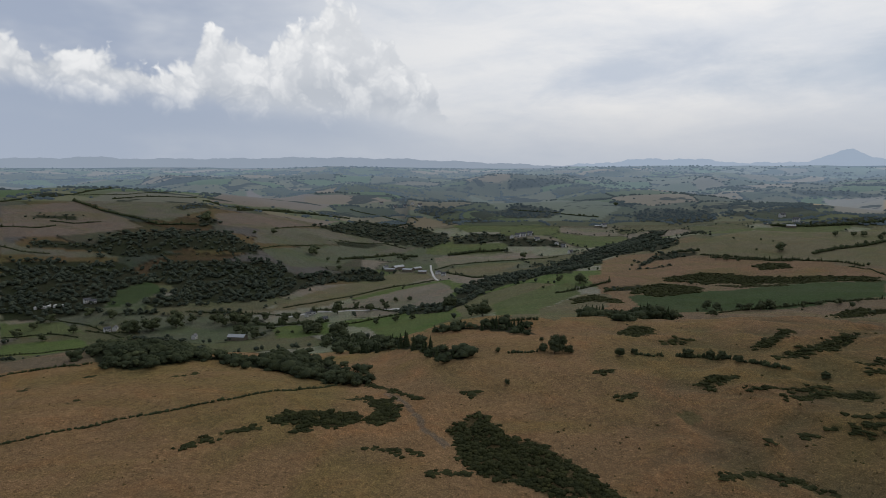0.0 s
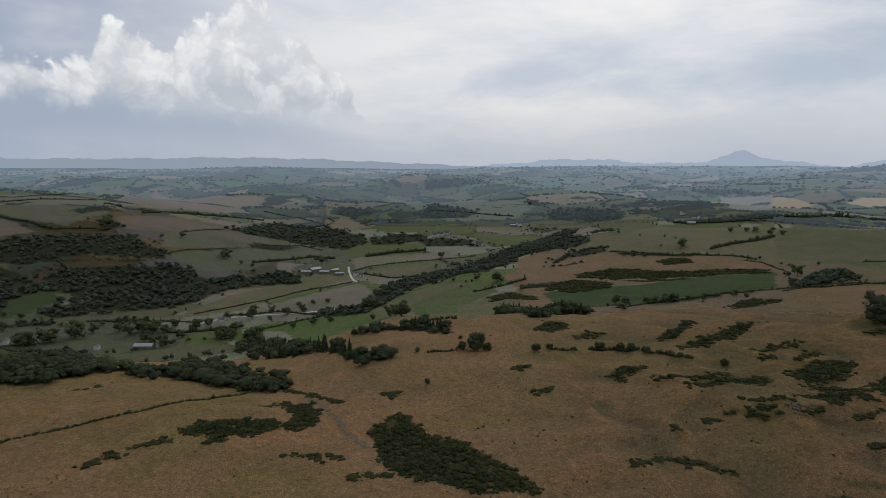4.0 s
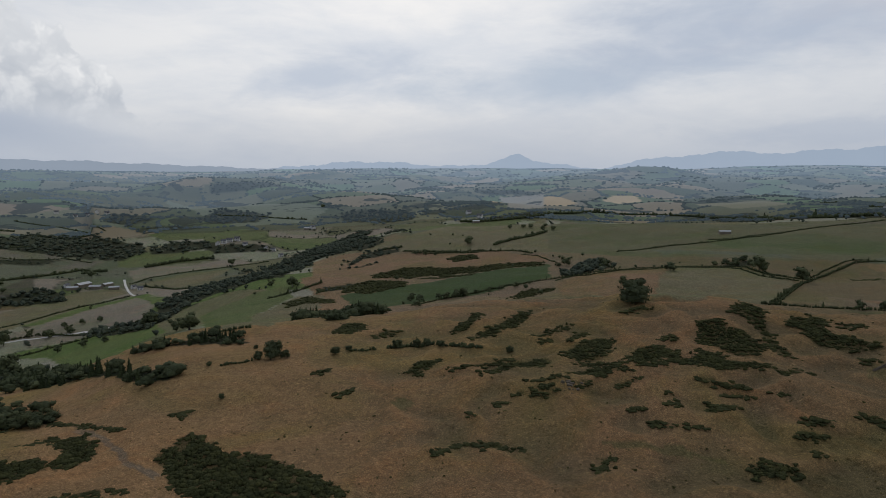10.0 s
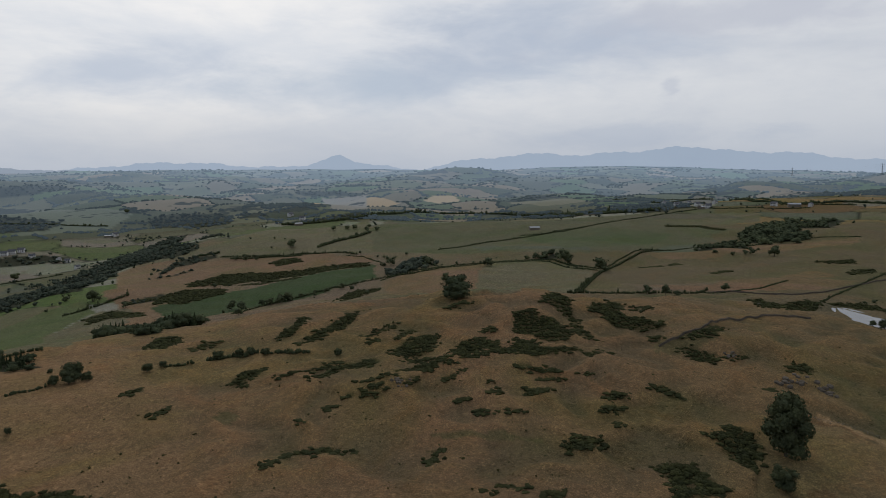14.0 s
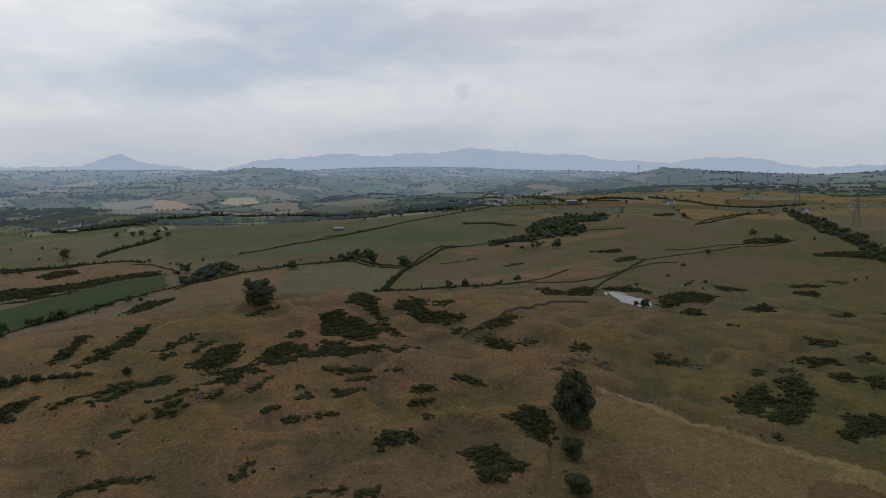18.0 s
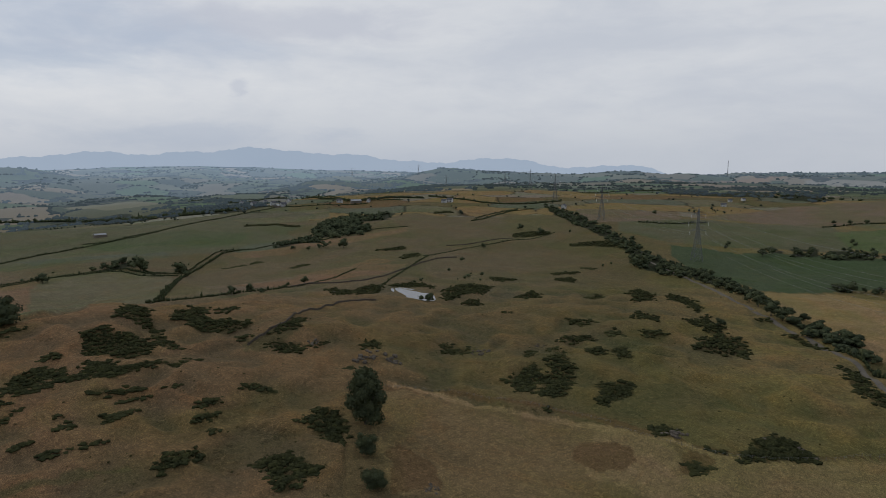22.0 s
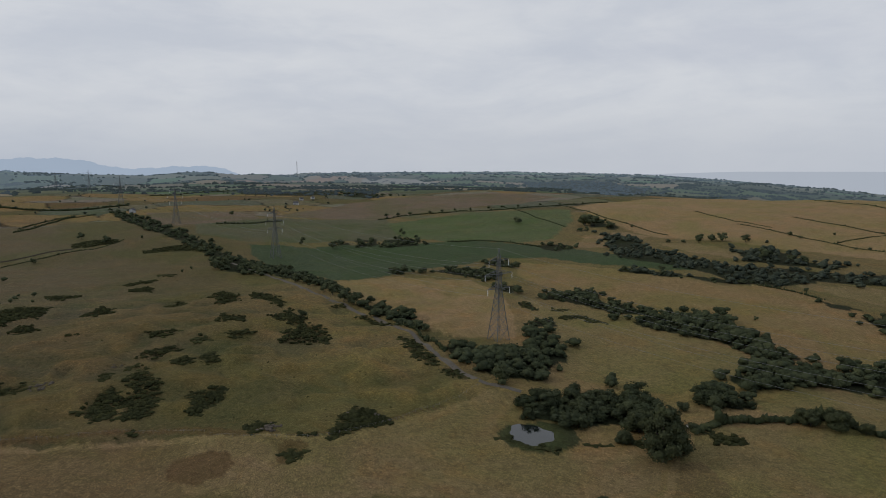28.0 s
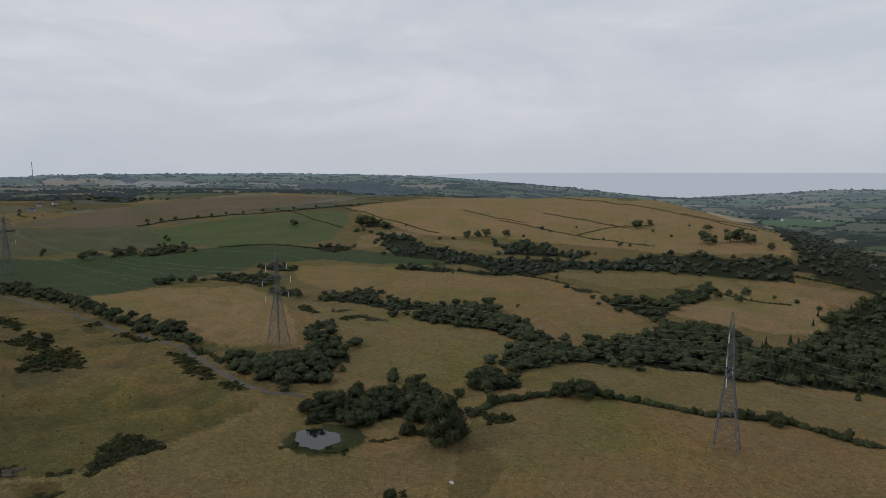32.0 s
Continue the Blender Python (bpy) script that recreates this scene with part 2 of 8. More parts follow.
def ground_material(name, far):
    s = Shade(name, 1.0)
    s.b.inputs["Specular IOR Level"].default_value = 0.05
    cover = s.attribute("cover").outputs["Color"]
    # tussocks, worn patches and broad swathes
    broad = s.ramp(s.noise(0.011, 5, 0.62, distort=0.8), 0.3, 0.7)
    mid = s.ramp(s.noise(0.055, 6, 0.7, distort=0.6), 0.36, 0.64)
    fine = s.ramp(s.noise(0.42, 8, 0.78, distort=0.3), 0.38, 0.62)
    c = s.mix(s.ramp(broad, 0.35, 0.8, 0.0, 0.75), cover, s.mix(1.0, cover, (0.78, 0.94, 0.70), "MULTIPLY"))
    c = s.mix(s.ramp(s.noise(0.028, 5, 0.7, distort=1.2), 0.5, 0.66, 0.0, 0.6), c, s.mix(1.0, c, (1.16, 0.98, 0.86), "MULTIPLY"))
    c = s.mix(s.ramp(mid, 0, 1, 0.42, 0.0), c, s.mix(1.0, c, (0.70, 0.71, 0.70), "MULTIPLY"))
    c = s.mix(s.ramp(fine, 0, 1, 0.60, 0.0), c, s.mix(1.0, c, (0.58, 0.59, 0.57), "MULTIPLY"))
    c = s.mix(s.ramp(s.noise(1.3, 4, 0.7), 0.52, 0.66, 0.0, 0.8), c, s.mix(1.0, c, (1.55, 1.48, 1.34), "MULTIPLY"))
    c = s.mix(s.ramp(s.noise(2.6, 4, 0.75), 0.40, 0.58, 0.85, 0.0), c, s.mix(1.0, c, (0.50, 0.51, 0.48), "MULTIPLY"))
    cell = s.nt.nodes.new("ShaderNodeTexVoronoi")
    cell.inputs["Scale"].default_value = 0.75
    wavy = s.nt.nodes.new("ShaderNodeVectorMath")
    wavy.operation = "MULTIPLY_ADD"
    wob = s.nt.nodes.new("ShaderNodeTexNoise")
    wob.inputs["Scale"].default_value = 0.8
    s.nt.links.new(s.pos, wob.inputs["Vector"])
    s.nt.links.new(wob.outputs["Color"], wavy.inputs[0])
    wavy.inputs[1].default_value = (1.6, 1.6, 1.6)
    s.nt.links.new(s.pos, wavy.inputs[2])
    s.nt.links.new(wavy.outputs[0], cell.inputs["Vector"])
    tuft = s.nt.nodes.new("ShaderNodeSeparateColor")
    s.nt.links.new(cell.outputs["Color"], tuft.inputs[0])
    c = s.mix(s.ramp(tuft.outputs[0], 0.0, 0.5, 0.55, 0.0), c, s.mix(1.0, c, (0.66, 0.67, 0.66), "MULTIPLY"))
    c = s.mix(s.ramp(tuft.outputs[1], 0.6, 1.0, 0.0, 0.5), c, s.mix(1.0, c, (1.32, 1.29, 1.25), "MULTIPLY"))
    c = s.mix(1.0, c, (1.12, 1.04, 1.05), "MULTIPLY")
    if far:
        c = s.mix(s.ramp(fine, 0, 1, 0.25, 0.0), cover, s.mix(1.0, cover, (0.7, 0.7, 0.66), "MULTIPLY"))
        c = s.mix(s.ramp(s.noise(0.0042, 4, 0.62, distort=0.5), 0.58, 0.60, 0.0, 0.9), c, (0.026, 0.033, 0.023))
    s.colour(c)
    s.bump(s.noise(0.6, 8, 0.75), 0.8, 1.5)
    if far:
        # the farthest country, a backdrop; a bluish emission imitates haze over it
        haze = s.attribute("haze_glow")
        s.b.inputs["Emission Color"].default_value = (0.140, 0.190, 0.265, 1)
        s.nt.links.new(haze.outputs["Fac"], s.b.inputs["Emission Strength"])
    return s.mat


GROUND = ground_material("dry_hill_grass", False)
FAR = ground_material("distant_farmland", True)

# ---- the lie of the land: for each bearing the ground's depth below the eye, at growing distances ----
EYE = 110.0
RINGS = np.array([0, 200, 300, 400, 500, 650, 850, 1100, 1500, 2000, 2600, 3400, 4200, 4950.0])
BEARINGS = []


def bearing(degrees, *depths):
    BEARINGS.append((degrees, depths))


bearing(-40, 100, 95, 94, 100, 140, 180, 195, 165, 95, 62, 118, 85, 40, 5)
bearing(-30, 100, 95, 95, 101, 145, 185, 195, 170, 105, 58, 118, 85, 44, 6)
bearing(-20, 100, 97, 97, 112, 150, 185, 196, 175, 118, 90, 110, 85, 44, 8)
bearing(-10, 100, 98, 101, 117, 145, 178, 192, 190, 172, 150, 118, 83, 44, 9)
bearing(0, 100, 97, 94, 97, 125, 150, 165, 185, 180, 150, 118, 83, 44, 9)
bearing(10, 100, 97, 92, 93, 118, 128, 135, 165, 175, 150, 118, 83, 44, 9)
bearing(20, 100, 97, 92, 92, 112, 120, 128, 110, 150, 145, 118, 83, 44, 5)
bearing(30, 100, 96, 89, 85, 103, 110, 110, 100, 140, 140, 118, 83, 44, 5)
bearing(45, 100, 94, 86, 79, 96, 103, 100, 90, 130, 140, 118, 80, 35, 5)
bearing(60, 100, 98, 92, 90, 95, 98, 95, 84, 75, 120, 115, 80, 40, 0)
bearing(75, 100, 100, 95, 92, 93, 94, 90, 78, 62, 60, 72, 62, 48, 40)
bearing(90, 100, 101, 97, 95, 97, 98, 84, 74, 65, 68, 72, 72, 72, 82)
bearing(105, 100, 102, 99, 97, 97, 97, 91, 82, 66, 68, 70, 60, 45, 41)
bearing(120, 100, 103, 102, 100, 98, 95, 88, 72, 62, 75, 75, 60, 48, 47)
bearing(135, 100, 104, 103, 100, 100, 97, 87, 66, 72, 110, 110, 95, 92, 97)
bearing(150, 100, 105, 108, 112, 110, 105, 90, 62, 85, 160, 150, 165, 190, 215)
bearing(158, 100, 106, 110, 115, 115, 110, 88, 100, 190, 200, 170, 160, 165, 180)
bearing(166, 100, 107, 112, 118, 118, 112, 115, 150, 200, 190, 160, 140, 138, 145)
bearing(200, 100, 107, 110, 114, 118, 120, 130, 150, 170, 170, 140, 100, 70, 40)
bearing(260, 100, 100, 100, 102, 110, 120, 130, 140, 140, 120, 100, 80, 50, 20)

KNOLLS = []


def knoll(x, y, length, width, turn, height):
    KNOLLS.append((x, y, length, width, radians(turn), height))


knoll(274, 247, 30, 21, 41, 5.0)
knoll(307, 165, 17, 12, 130, 3.5)
knoll(332, 155, 44, 30, 120, 5.5)
knoll(405, 246, 25, 18, 20, 3.0)
knoll(320, 28, 18, 13, 68, 4.0)
knoll(304, 4, 14, 10, 75, 2.5)
knoll(422, -26, 25, 18, 9, 4.0)
knoll(396, -63, 16, 11, 39, 2.5)
knoll(254, -56, 12, 8, 6, 2.0)
knoll(237, 161, 30, 21, 131, 3.0)
knoll(221, 188, 34, 24, 60, 2.5)
knoll(153, 217, 21, 14, 160, 2.5)
knoll(164, 348, 46, 32, 70, 3.0)
knoll(22, 302, 57, 40, 160, 3.0)
knoll(-83, 243, 46, 32, 160, 3.5)
knoll(-162, 310, 57, 40, 170, 2.0)
knoll(1147, 336, 69, 48, 4, 5.0)
knoll(911, 312, 57, 40, 154, 4.0)
knoll(1120, 249, 52, 36, 136, 5.0)
knoll(691, 356, 46, 32, 60, 4.0)
knoll(767, 106, 52, 36, 64, 4.0)
knoll(293, 775, 69, 48, 70, 5.0)
knoll(374, 713, 57, 40, 20, 4.0)
knoll(-498, 1189, 69, 48, 0, 8.0)
knoll(-331, 1437, 57, 40, 140, 6.0)
PONDS = []


def pond_bed(x, y, length, width, turn, level):
    PONDS.append((x, y, length, width, radians(turn), level))


pond_bed(452, 140, 29, 9.5, -132, 16.27)
pond_bed(210, -119, 10.0, 8.2, 174, 7.19)

def spline(xs, ys, x):
    """Cubic through knots (Catmull-Rom), along the first axis of ys."""
    i = np.clip(np.searchsorted(xs, x, side="right") - 1, 0, len(xs) - 2)
    lo, hi = np.maximum(i - 1, 0), np.minimum(i + 2, len(xs) - 1)
    h = xs[i + 1] - xs[i]
    s = (x - xs[i]) / h
    m0 = (ys[i + 1] - ys[lo]) / (xs[i + 1] - xs[lo]) * h
    m1 = (ys[hi] - ys[i]) / (xs[hi] - xs[i]) * h
    return ((2 * s**3 - 3 * s**2 + 1) * ys[i] + (s**3 - 2 * s**2 + s) * m0 + (3 * s**2 - 2 * s**3) * ys[i + 1] + (s**3 - s**2) * m1)


WAVES = np.random.RandomState(5)
SWELL = [(a * math.cos(b), a * math.sin(b), c) for a, b, c in zip(2 * math.pi / np.geomspace(14, 420, 26), WAVES.uniform(0, 6.28, 26), WAVES.uniform(0, 6.28, 26))]
DEGREES = np.arange(0, 360, 0.5)


def relief_table():
    rows = sorted((d % 360, v) for d, v in BEARINGS)
    d = np.array([r[0] for r in rows])
    v = np.array([r[1] for r in rows], float)
    d, v = np.concatenate([d[-3:] - 360, d, d[:3] + 360]), np.concatenate([v[-3:], v, v[:3]])
    return np.array([[spline(d, v[:, k], np.array([a]))[0] for k in range(len(RINGS))] for a in DEGREES])


RELIEF = relief_table()


HUMP = 2.3


LATTICE = np.random.RandomState(9).uniform(-1, 1, (256, 256))


def lumpy(x, y, size):
    """Smooth random lumps of that size, -1 to 1."""
    u, v = x / size + 40.7, y / size + 91.3
    i, j = np.floor(u).astype(int), np.floor(v).astype(int)
    f, g = u - i, v - j
    f, g = f * f * (3 - 2 * f), g * g * (3 - 2 * g)
    a, b = LATTICE[i % 256, j % 256], LATTICE[(i + 1) % 256, j % 256]
    c, d = LATTICE[i % 256, (j + 1) % 256], LATTICE[(i + 1) % 256, (j + 1) % 256]
    return (a * (1 - f) + b * f) * (1 - g) + (c * (1 - f) + d * f) * g


def hummocks(x, y, r):
    """Knobbly ground of the open hill, about -0.7 to 0.7; smooth in the mown fields."""
    a = np.degrees(np.arctan2(x, y))
    u, v = x + 6 * lumpy(y, x, 17), y + 6 * lumpy(x + 300, y, 19)
    h = 0.55 - 1.3 * np.abs(lumpy(u, v, 21)) + 0.5 * lumpy(v, u + 500, 11) + 0.28 * lumpy(u + 100, v, 5.5)
    where = np.clip((a - 6) / 25, 0.22, 1) * np.clip((125 - a) / 12, 0.1, 1) * np.clip((r - 150) / 60, 0, 1) * np.clip((620 - r) / 180, 0.10, 1)
    where = where * np.where(a > 66, np.clip((r - 240) / 40, 0.08, 1), 1)
    return h * where


def ground_z(x, y):
    """Height of the ground at x, y (arrays or numbers)."""
    x, y = np.atleast_1d(np.asarray(x, float)), np.atleast_1d(np.asarray(y, float))
    r = np.minimum(np.hypot(x, y), 4949.0)
    a = np.degrees(np.arctan2(x, y)) % 360 * 2
    k = np.floor(a).astype(int)
    f = a - k
    i = np.clip(np.searchsorted(RINGS, r, side="right") - 1, 0, len(RINGS) - 2)
    depth = 0
    for kk, w in ((k % 720, 1 - f), ((k + 1) % 720, f)):
        lo, hi = np.maximum(i - 1, 0), np.minimum(i + 2, len(RINGS) - 1)
        h = RINGS[i + 1] - RINGS[i]
        s = (r - RINGS[i]) / h
        p0, p1 = RELIEF[kk, i], RELIEF[kk, i + 1]
        m0 = (p1 - RELIEF[kk, lo]) / (RINGS[i + 1] - RINGS[lo]) * h
        m1 = (RELIEF[kk, hi] - p0) / (RINGS[hi] - RINGS[i]) * h
        depth = depth + w * ((2 * s**3 - 3 * s**2 + 1) * p0 + (s**3 - 2 * s**2 + s) * m0 + (3 * s**2 - 2 * s**3) * p1 + (s**3 - s**2) * m1)
    z = EYE - depth
    swell = np.zeros_like(z)
    for kx, ky, c in SWELL:
        wave = math.hypot(kx, ky)
        swell += np.sin(kx * x + ky * y + c) * 0.034 / wave**0.75 * np.clip((r * wave - 0) / 9, 0.25, 1) * np.clip(4.0 / (wave * r) * 20, 0, 1)
    # hummocks of the rough hill pasture
    z = z + HUMP * hummocks(x, y, r)
    # folds of the far country: long rounded hills, one behind another
    b = np.degrees(np.arctan2(x, y))
    start = np.where((b > -5) & (b < 62), 1350.0, 2050.0)
    fold = np.clip((r - start) / 900, 0, 1) * np.clip((4950 - r) / 900, 0.25, 1) * np.clip((132 - b) / 40, 0.45, 1)
    rolling = 46 * lumpy(b * 46, r + 1.5 * b, 560) + 24 * lumpy(x + 900, y, 330) + 9 * lumpy(y, x + 400, 150)
    z = z + swell + fold * rolling
    for cx, cy, length, width, turn, height in KNOLLS:
        u = (x - cx) * math.cos(turn) + (y - cy) * math.sin(turn)
        v = (y - cy) * math.cos(turn) - (x - cx) * math.sin(turn)
        z = z + height * np.exp(-((u / length) ** 2 + (v / width) ** 2))
    for cx, cy, length, width, turn, level in PONDS:
        u = (x - cx) * math.cos(turn) + (y - cy) * math.sin(turn)
        v = (y - cy) * math.cos(turn) - (x - cx) * math.sin(turn)
        taper = np.clip(0.28 + 0.72 * (u / length + 1) / 1.1, 0.28, 1.0) if length > 20 else 1.0
        d = np.hypot(u / length, v / (width * taper)) * (1 + 0.10 * np.sin(3 * np.arctan2(v, u) + 1) + 0.07 * np.sin(7 * np.arctan2(v, u)))
        w = np.clip((1.9 - d) / 0.85, 0, 1)
        w = w * w * (3 - 2 * w)
        bed = level + 1.6 * np.clip(d - 1, -0.6, 0.9)
        z = z * (1 - w) + bed * w
    return z

# ---- ground cover: base colours of the grass in each field ----
# distant covers such as vale, greytan, pasture and heath carry added haze blue
COVERS = {
    "dry": (0.270, 0.182, 0.094), "tawny": (0.190, 0.135, 0.074), "straw": (0.187, 0.152, 0.105), "hay": (0.319, 0.235, 0.123), "stubble": (0.212, 0.162, 0.082), "mown": (0.265, 0.201, 0.106), "lea": (0.131, 0.137, 0.081), "sward": (0.240, 0.197, 0.091), "leys": (0.122, 0.152, 0.072), "crop": (0.078, 0.108, 0.058), "vale": (0.242, 0.252, 0.200), "heath": (0.152, 0.131, 0.077), "gold": (0.283, 0.210, 0.102), "moor": (0.213, 0.150, 0.092), "greytan": (0.214, 0.200, 0.160),
    "rough": (0.245, 0.180, 0.085), "olive": (0.142, 0.123, 0.060), "pasture": (0.165, 0.157, 0.097), "dull": (0.123, 0.140, 0.097), "meadow": (0.118, 0.148, 0.066), "lush": (0.112, 0.158, 0.056),
    "hillbrown": (0.176, 0.150, 0.121), "hillolive": (0.147, 0.146, 0.111), "leadull": (0.136, 0.135, 0.092), "grass_green": (0.110, 0.132, 0.070),
    "rushes": (0.078, 0.086, 0.046), "edge_grass": (0.300, 0.222, 0.120), "deep": (0.058, 0.090, 0.038), "bracken": (0.165, 0.115, 0.058), "woodfloor": (0.036, 0.042, 0.024), "gorse_floor": (0.098, 0.082, 0.040), "earth": (0.17, 0.12, 0.075), "fawn": (0.36, 0.28, 0.17),
}
FIELDS = []


def field(kind, *corners):
    FIELDS.append((kind, np.array(corners, float)))


GROVES, THICKETS = [], []


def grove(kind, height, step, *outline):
    """A wood; the ground inside its outline takes a dark cover that closes gaps between crowns."""
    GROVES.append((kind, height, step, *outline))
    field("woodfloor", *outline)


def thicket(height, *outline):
    """A thicket of gorse; the ground inside its outline takes a darker cover."""
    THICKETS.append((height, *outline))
    field("gorse_floor", *outline)



# ---- fields ----
field("lush", (-152, 768), (-72, 799), (-14, 755), (0, 619), (-27, 600), (-23, 390), (-111, 727))
field("deep", (157, 614), (195, 618), (408, 630), (347, 533), (246, 502), (172, 513), (155, 548))
field("moor", (144, 749), (279, 890), (402, 801), (415, 647), (228, 686), (152, 666))
field("pasture", (349, 959), (930.7, 1452.6), (478, 741), (352, 846))
field("meadow", (-561, 748), (-501, 774), (-448, 733), (-530, 704))
field("lush", (-512, 679), (-444, 715), (-399, 671), (-480, 635))
field("straw", (-467, 618), (-185, 316), (-169, 312), (-216, 285))
field("lush", (-239, 778), (-171, 790), (-149, 717), (-212, 711))
field("lea", (441, 756), (988.6, 1298.4), (770, 679), (838, 505), (737, 401), (583, 480), (508, 588))
field("pasture", (415, 498), (498, 493), (536, 426), (517, 394), (398, 324), (261, 302))
field("stubble", (268, 101), (256, 48), (243, -4), (229, -33), (227, -47), (245, -98), (257, -128), (210, -106), (180, 62), (214, 86))
field("mown", (245, 3), (231, -24), (227, -46), (240, -78), (253, -120), (246, -134), (220, -107), (194, -124), (188, -155), (183, -164), (153, -131), (203, 5))
field("sward", (393, -231), (370, -262), (262, -283), (236, -252), (226, -201), (262, -167))
field("sward", (208, -229), (203, -310), (179, -275), (189, -232))
field("sward", (168, -153), (189, -183), (169, -261), (129, -201), (153, -131))
field("sward", (219, -266), (175, -325), (88, -366), (73, -308), (116, -292), (196, -222))
field("fawn", (1489.9, 1951.8), (1568.1, 1985.6), (1637.7, 1937.5), (1558.6, 1810.1), (1479.8, 1828.3))
field("hay", (1014.6, 1992.3), (1410.2, 2447.8), (1421.4, 2078.2), (1387.7, 1963.4), (1035.7, 1770))
field("straw", (1505.5, 2199.7), (1710.8, 2181.9), (1929.7, 2078.5), (1772.1, 2042.9))
field("pasture", (1552.5, 1563), (1711.7, 1447.6), (1644.3, 1286.3), (1463.1, 1327.6))
field("bracken", (227, 12), (232, 8), (233, 1), (229, -7), (220, -10), (211, -7), (209, 1), (218, 9))
field("stubble", (235, -21), (232, -31), (220, -35), (213, -30), (219, -26))
field("bracken", (208, 75), (214, 72), (204, 58), (189, 50), (179, 63))
field("bracken", (262, 99), (265, 61), (258, 23), (245, -5), (237, -28), (241, -29), (250, -5), (262, 24), (268, 62), (267, 100))
field("bracken", (255, 16), (241, -10), (232, -33), (229, -51), (238, -73), (248, -98), (249, -99), (241, -74), (232, -51), (235, -33), (246, -10), (258, 16))
field("dull", (589, 682), (670, 676), (740, 649), (773, 605), (611, 478), (578, 526), (534, 578))
field("straw", (784, 574), (933, 589), (1073, 555), (983, 508), (848, 535))
field("moor", (461, 302), (532, 297), (628, 260), (618, 210), (517, 234), (483, 270))
field("heath", (812, 263), (962, 235), (928, 158), (846, 174), (786, 222))
field("heath", (732, 193), (839, 160), (880, 74), (818, 84), (743, 142))
field("straw", (-32, 272), (-23, 252), (-12, 227), (-4, 214), (-6, 212), (-14, 223), (-24, 248), (-34, 268))
field("olive", (133, 174), (141, 166), (153, 157), (164, 145), (160, 147), (148, 156), (136, 166))
field("olive", (285, 179), (304, 169), (306, 157), (291, 162), (271, 170))
field("olive", (411, 114), (427, 91), (454, 68), (415, 62), (397, 94))
field("olive", (80, 237), (88, 241), (89, 233), (81, 229))
field("olive", (286, -7), (304, -29), (287, -42), (263, -25), (266, -11))
field("pasture", (917, 597), (1080, 550), (1088, 501), (1012, 465), (866, 529))
field("lea", (673, 608), (782, 575), (855, 476), (797, 416), (646, 474), (593, 544))
field("pasture", (336, 465), (399, 487), (434, 477), (281, 293), (315, 420))
field("straw", (547, 364), (693, 318), (572, 259), (470, 275), (421, 307))
field("moor", (3299.9, -223.9), (3449.8, -827.9), (3299.1, -679.4), (2653.3, -314.2))
field("straw", (2421.1, -285.8), (2336.1, -500.3), (1925.3, -528.3), (1730.2, -326.8))
field("greytan", (3316.7, -852.6), (3238.9, -1127.7), (2903.9, -1122.8), (2445.9, -714.8))
field("rushes", (216, -107), (222, -117), (220, -127), (213, -137), (201, -136), (194, -125), (195, -113), (203, -105))
field("hillbrown", (-960, 1310), (-877, 1428), (-711, 1331), (-645, 1269), (-730, 1132), (-793, 1075))
field("hillolive", (-898, 1635), (-753, 1775), (-594, 1490), (-617, 1335), (-724, 1357), (-862, 1447))
field("hillbrown", (-567, 1456), (-488, 1624), (-348, 1791), (-368, 1600), (-441, 1381), (-509, 1334))
field("hillbrown", (-743, 1957), (-961, 2872), (-545, 2386), (-430, 2221), (-453, 1974), (-563, 1724), (-650, 1633))
field("hillolive", (-788, 1068), (-718, 1051), (-612, 1083), (-584, 1067), (-700, 1023), (-742, 1003))
field("hillolive", (-446, 1398), (-322, 1655), (-160, 1509), (-208, 1468), (-314, 1360), (-406, 1234))
field("hillolive", (-303, 1313), (-169, 1470), (-100, 1408), (-143, 1343), (-247, 1263))
field("pasture", (-357, 832), (-263, 859), (-238, 947), (-201, 1022), (-130, 1123), (-66, 1143), (-52, 1082), (-106, 990), (-203, 869), (-298, 826))
field("greytan", (-200, 856), (-147, 909), (-102, 951), (-36, 1000), (-11, 867), (-22, 806), (-57, 797), (-152, 847))
field("lush", (-163, 786), (-85, 789), (-21, 759), (-13, 704), (-24, 668), (-42, 587), (-121, 748))
field("greytan", (-61, 1318), (35, 1353), (143, 1362), (156, 1274), (32, 1240), (-48, 1192))
field("pasture", (-42, 1168), (32, 1221), (117, 1220), (79, 1134), (19, 1076), (-26, 1143))
field("greytan", (-30, 1115), (18, 1038), (50, 945), (8, 896), (-18, 987))
field("meadow", (-83, 1464), (-27, 1484), (101, 1450), (87, 1382), (-24, 1337), (-76, 1346))
field("dull", (-382, 1198), (-317, 1322), (-211, 1489), (-164, 1422), (-207, 1292), (-231, 1177), (-300, 1121), (-348, 1154))
field("deep", (-525, 955), (-493, 981), (-437, 918), (-448, 854), (-475, 825))
field("meadow", (-31, 1693), (87, 1669), (206, 1695), (111, 1595), (13, 1610))
field("dull", (-288, 2043), (-98, 1842), (-63, 1760), (-199, 1882))
field("straw", (-578, 2345), (-335, 2381), (-246, 2326), (-385, 2188), (-518, 2099))
field("meadow", (30, 676), (89, 720), (119, 715), (119, 646), (73, 593), (28, 392))
field("pasture", (73, 593), (122, 644), (146, 628), (106, 499), (53, 373), (28, 389))
field("moor", (139, 720), (253, 879), (322, 863), (367, 729), (446, 690), (414, 639), (365, 667), (285, 681), (196, 679), (140, 663))
field("deep", (183, 633), (230, 626), (310, 613), (399, 615), (345, 531), (263, 518), (207, 535), (164, 504), (158, 577))
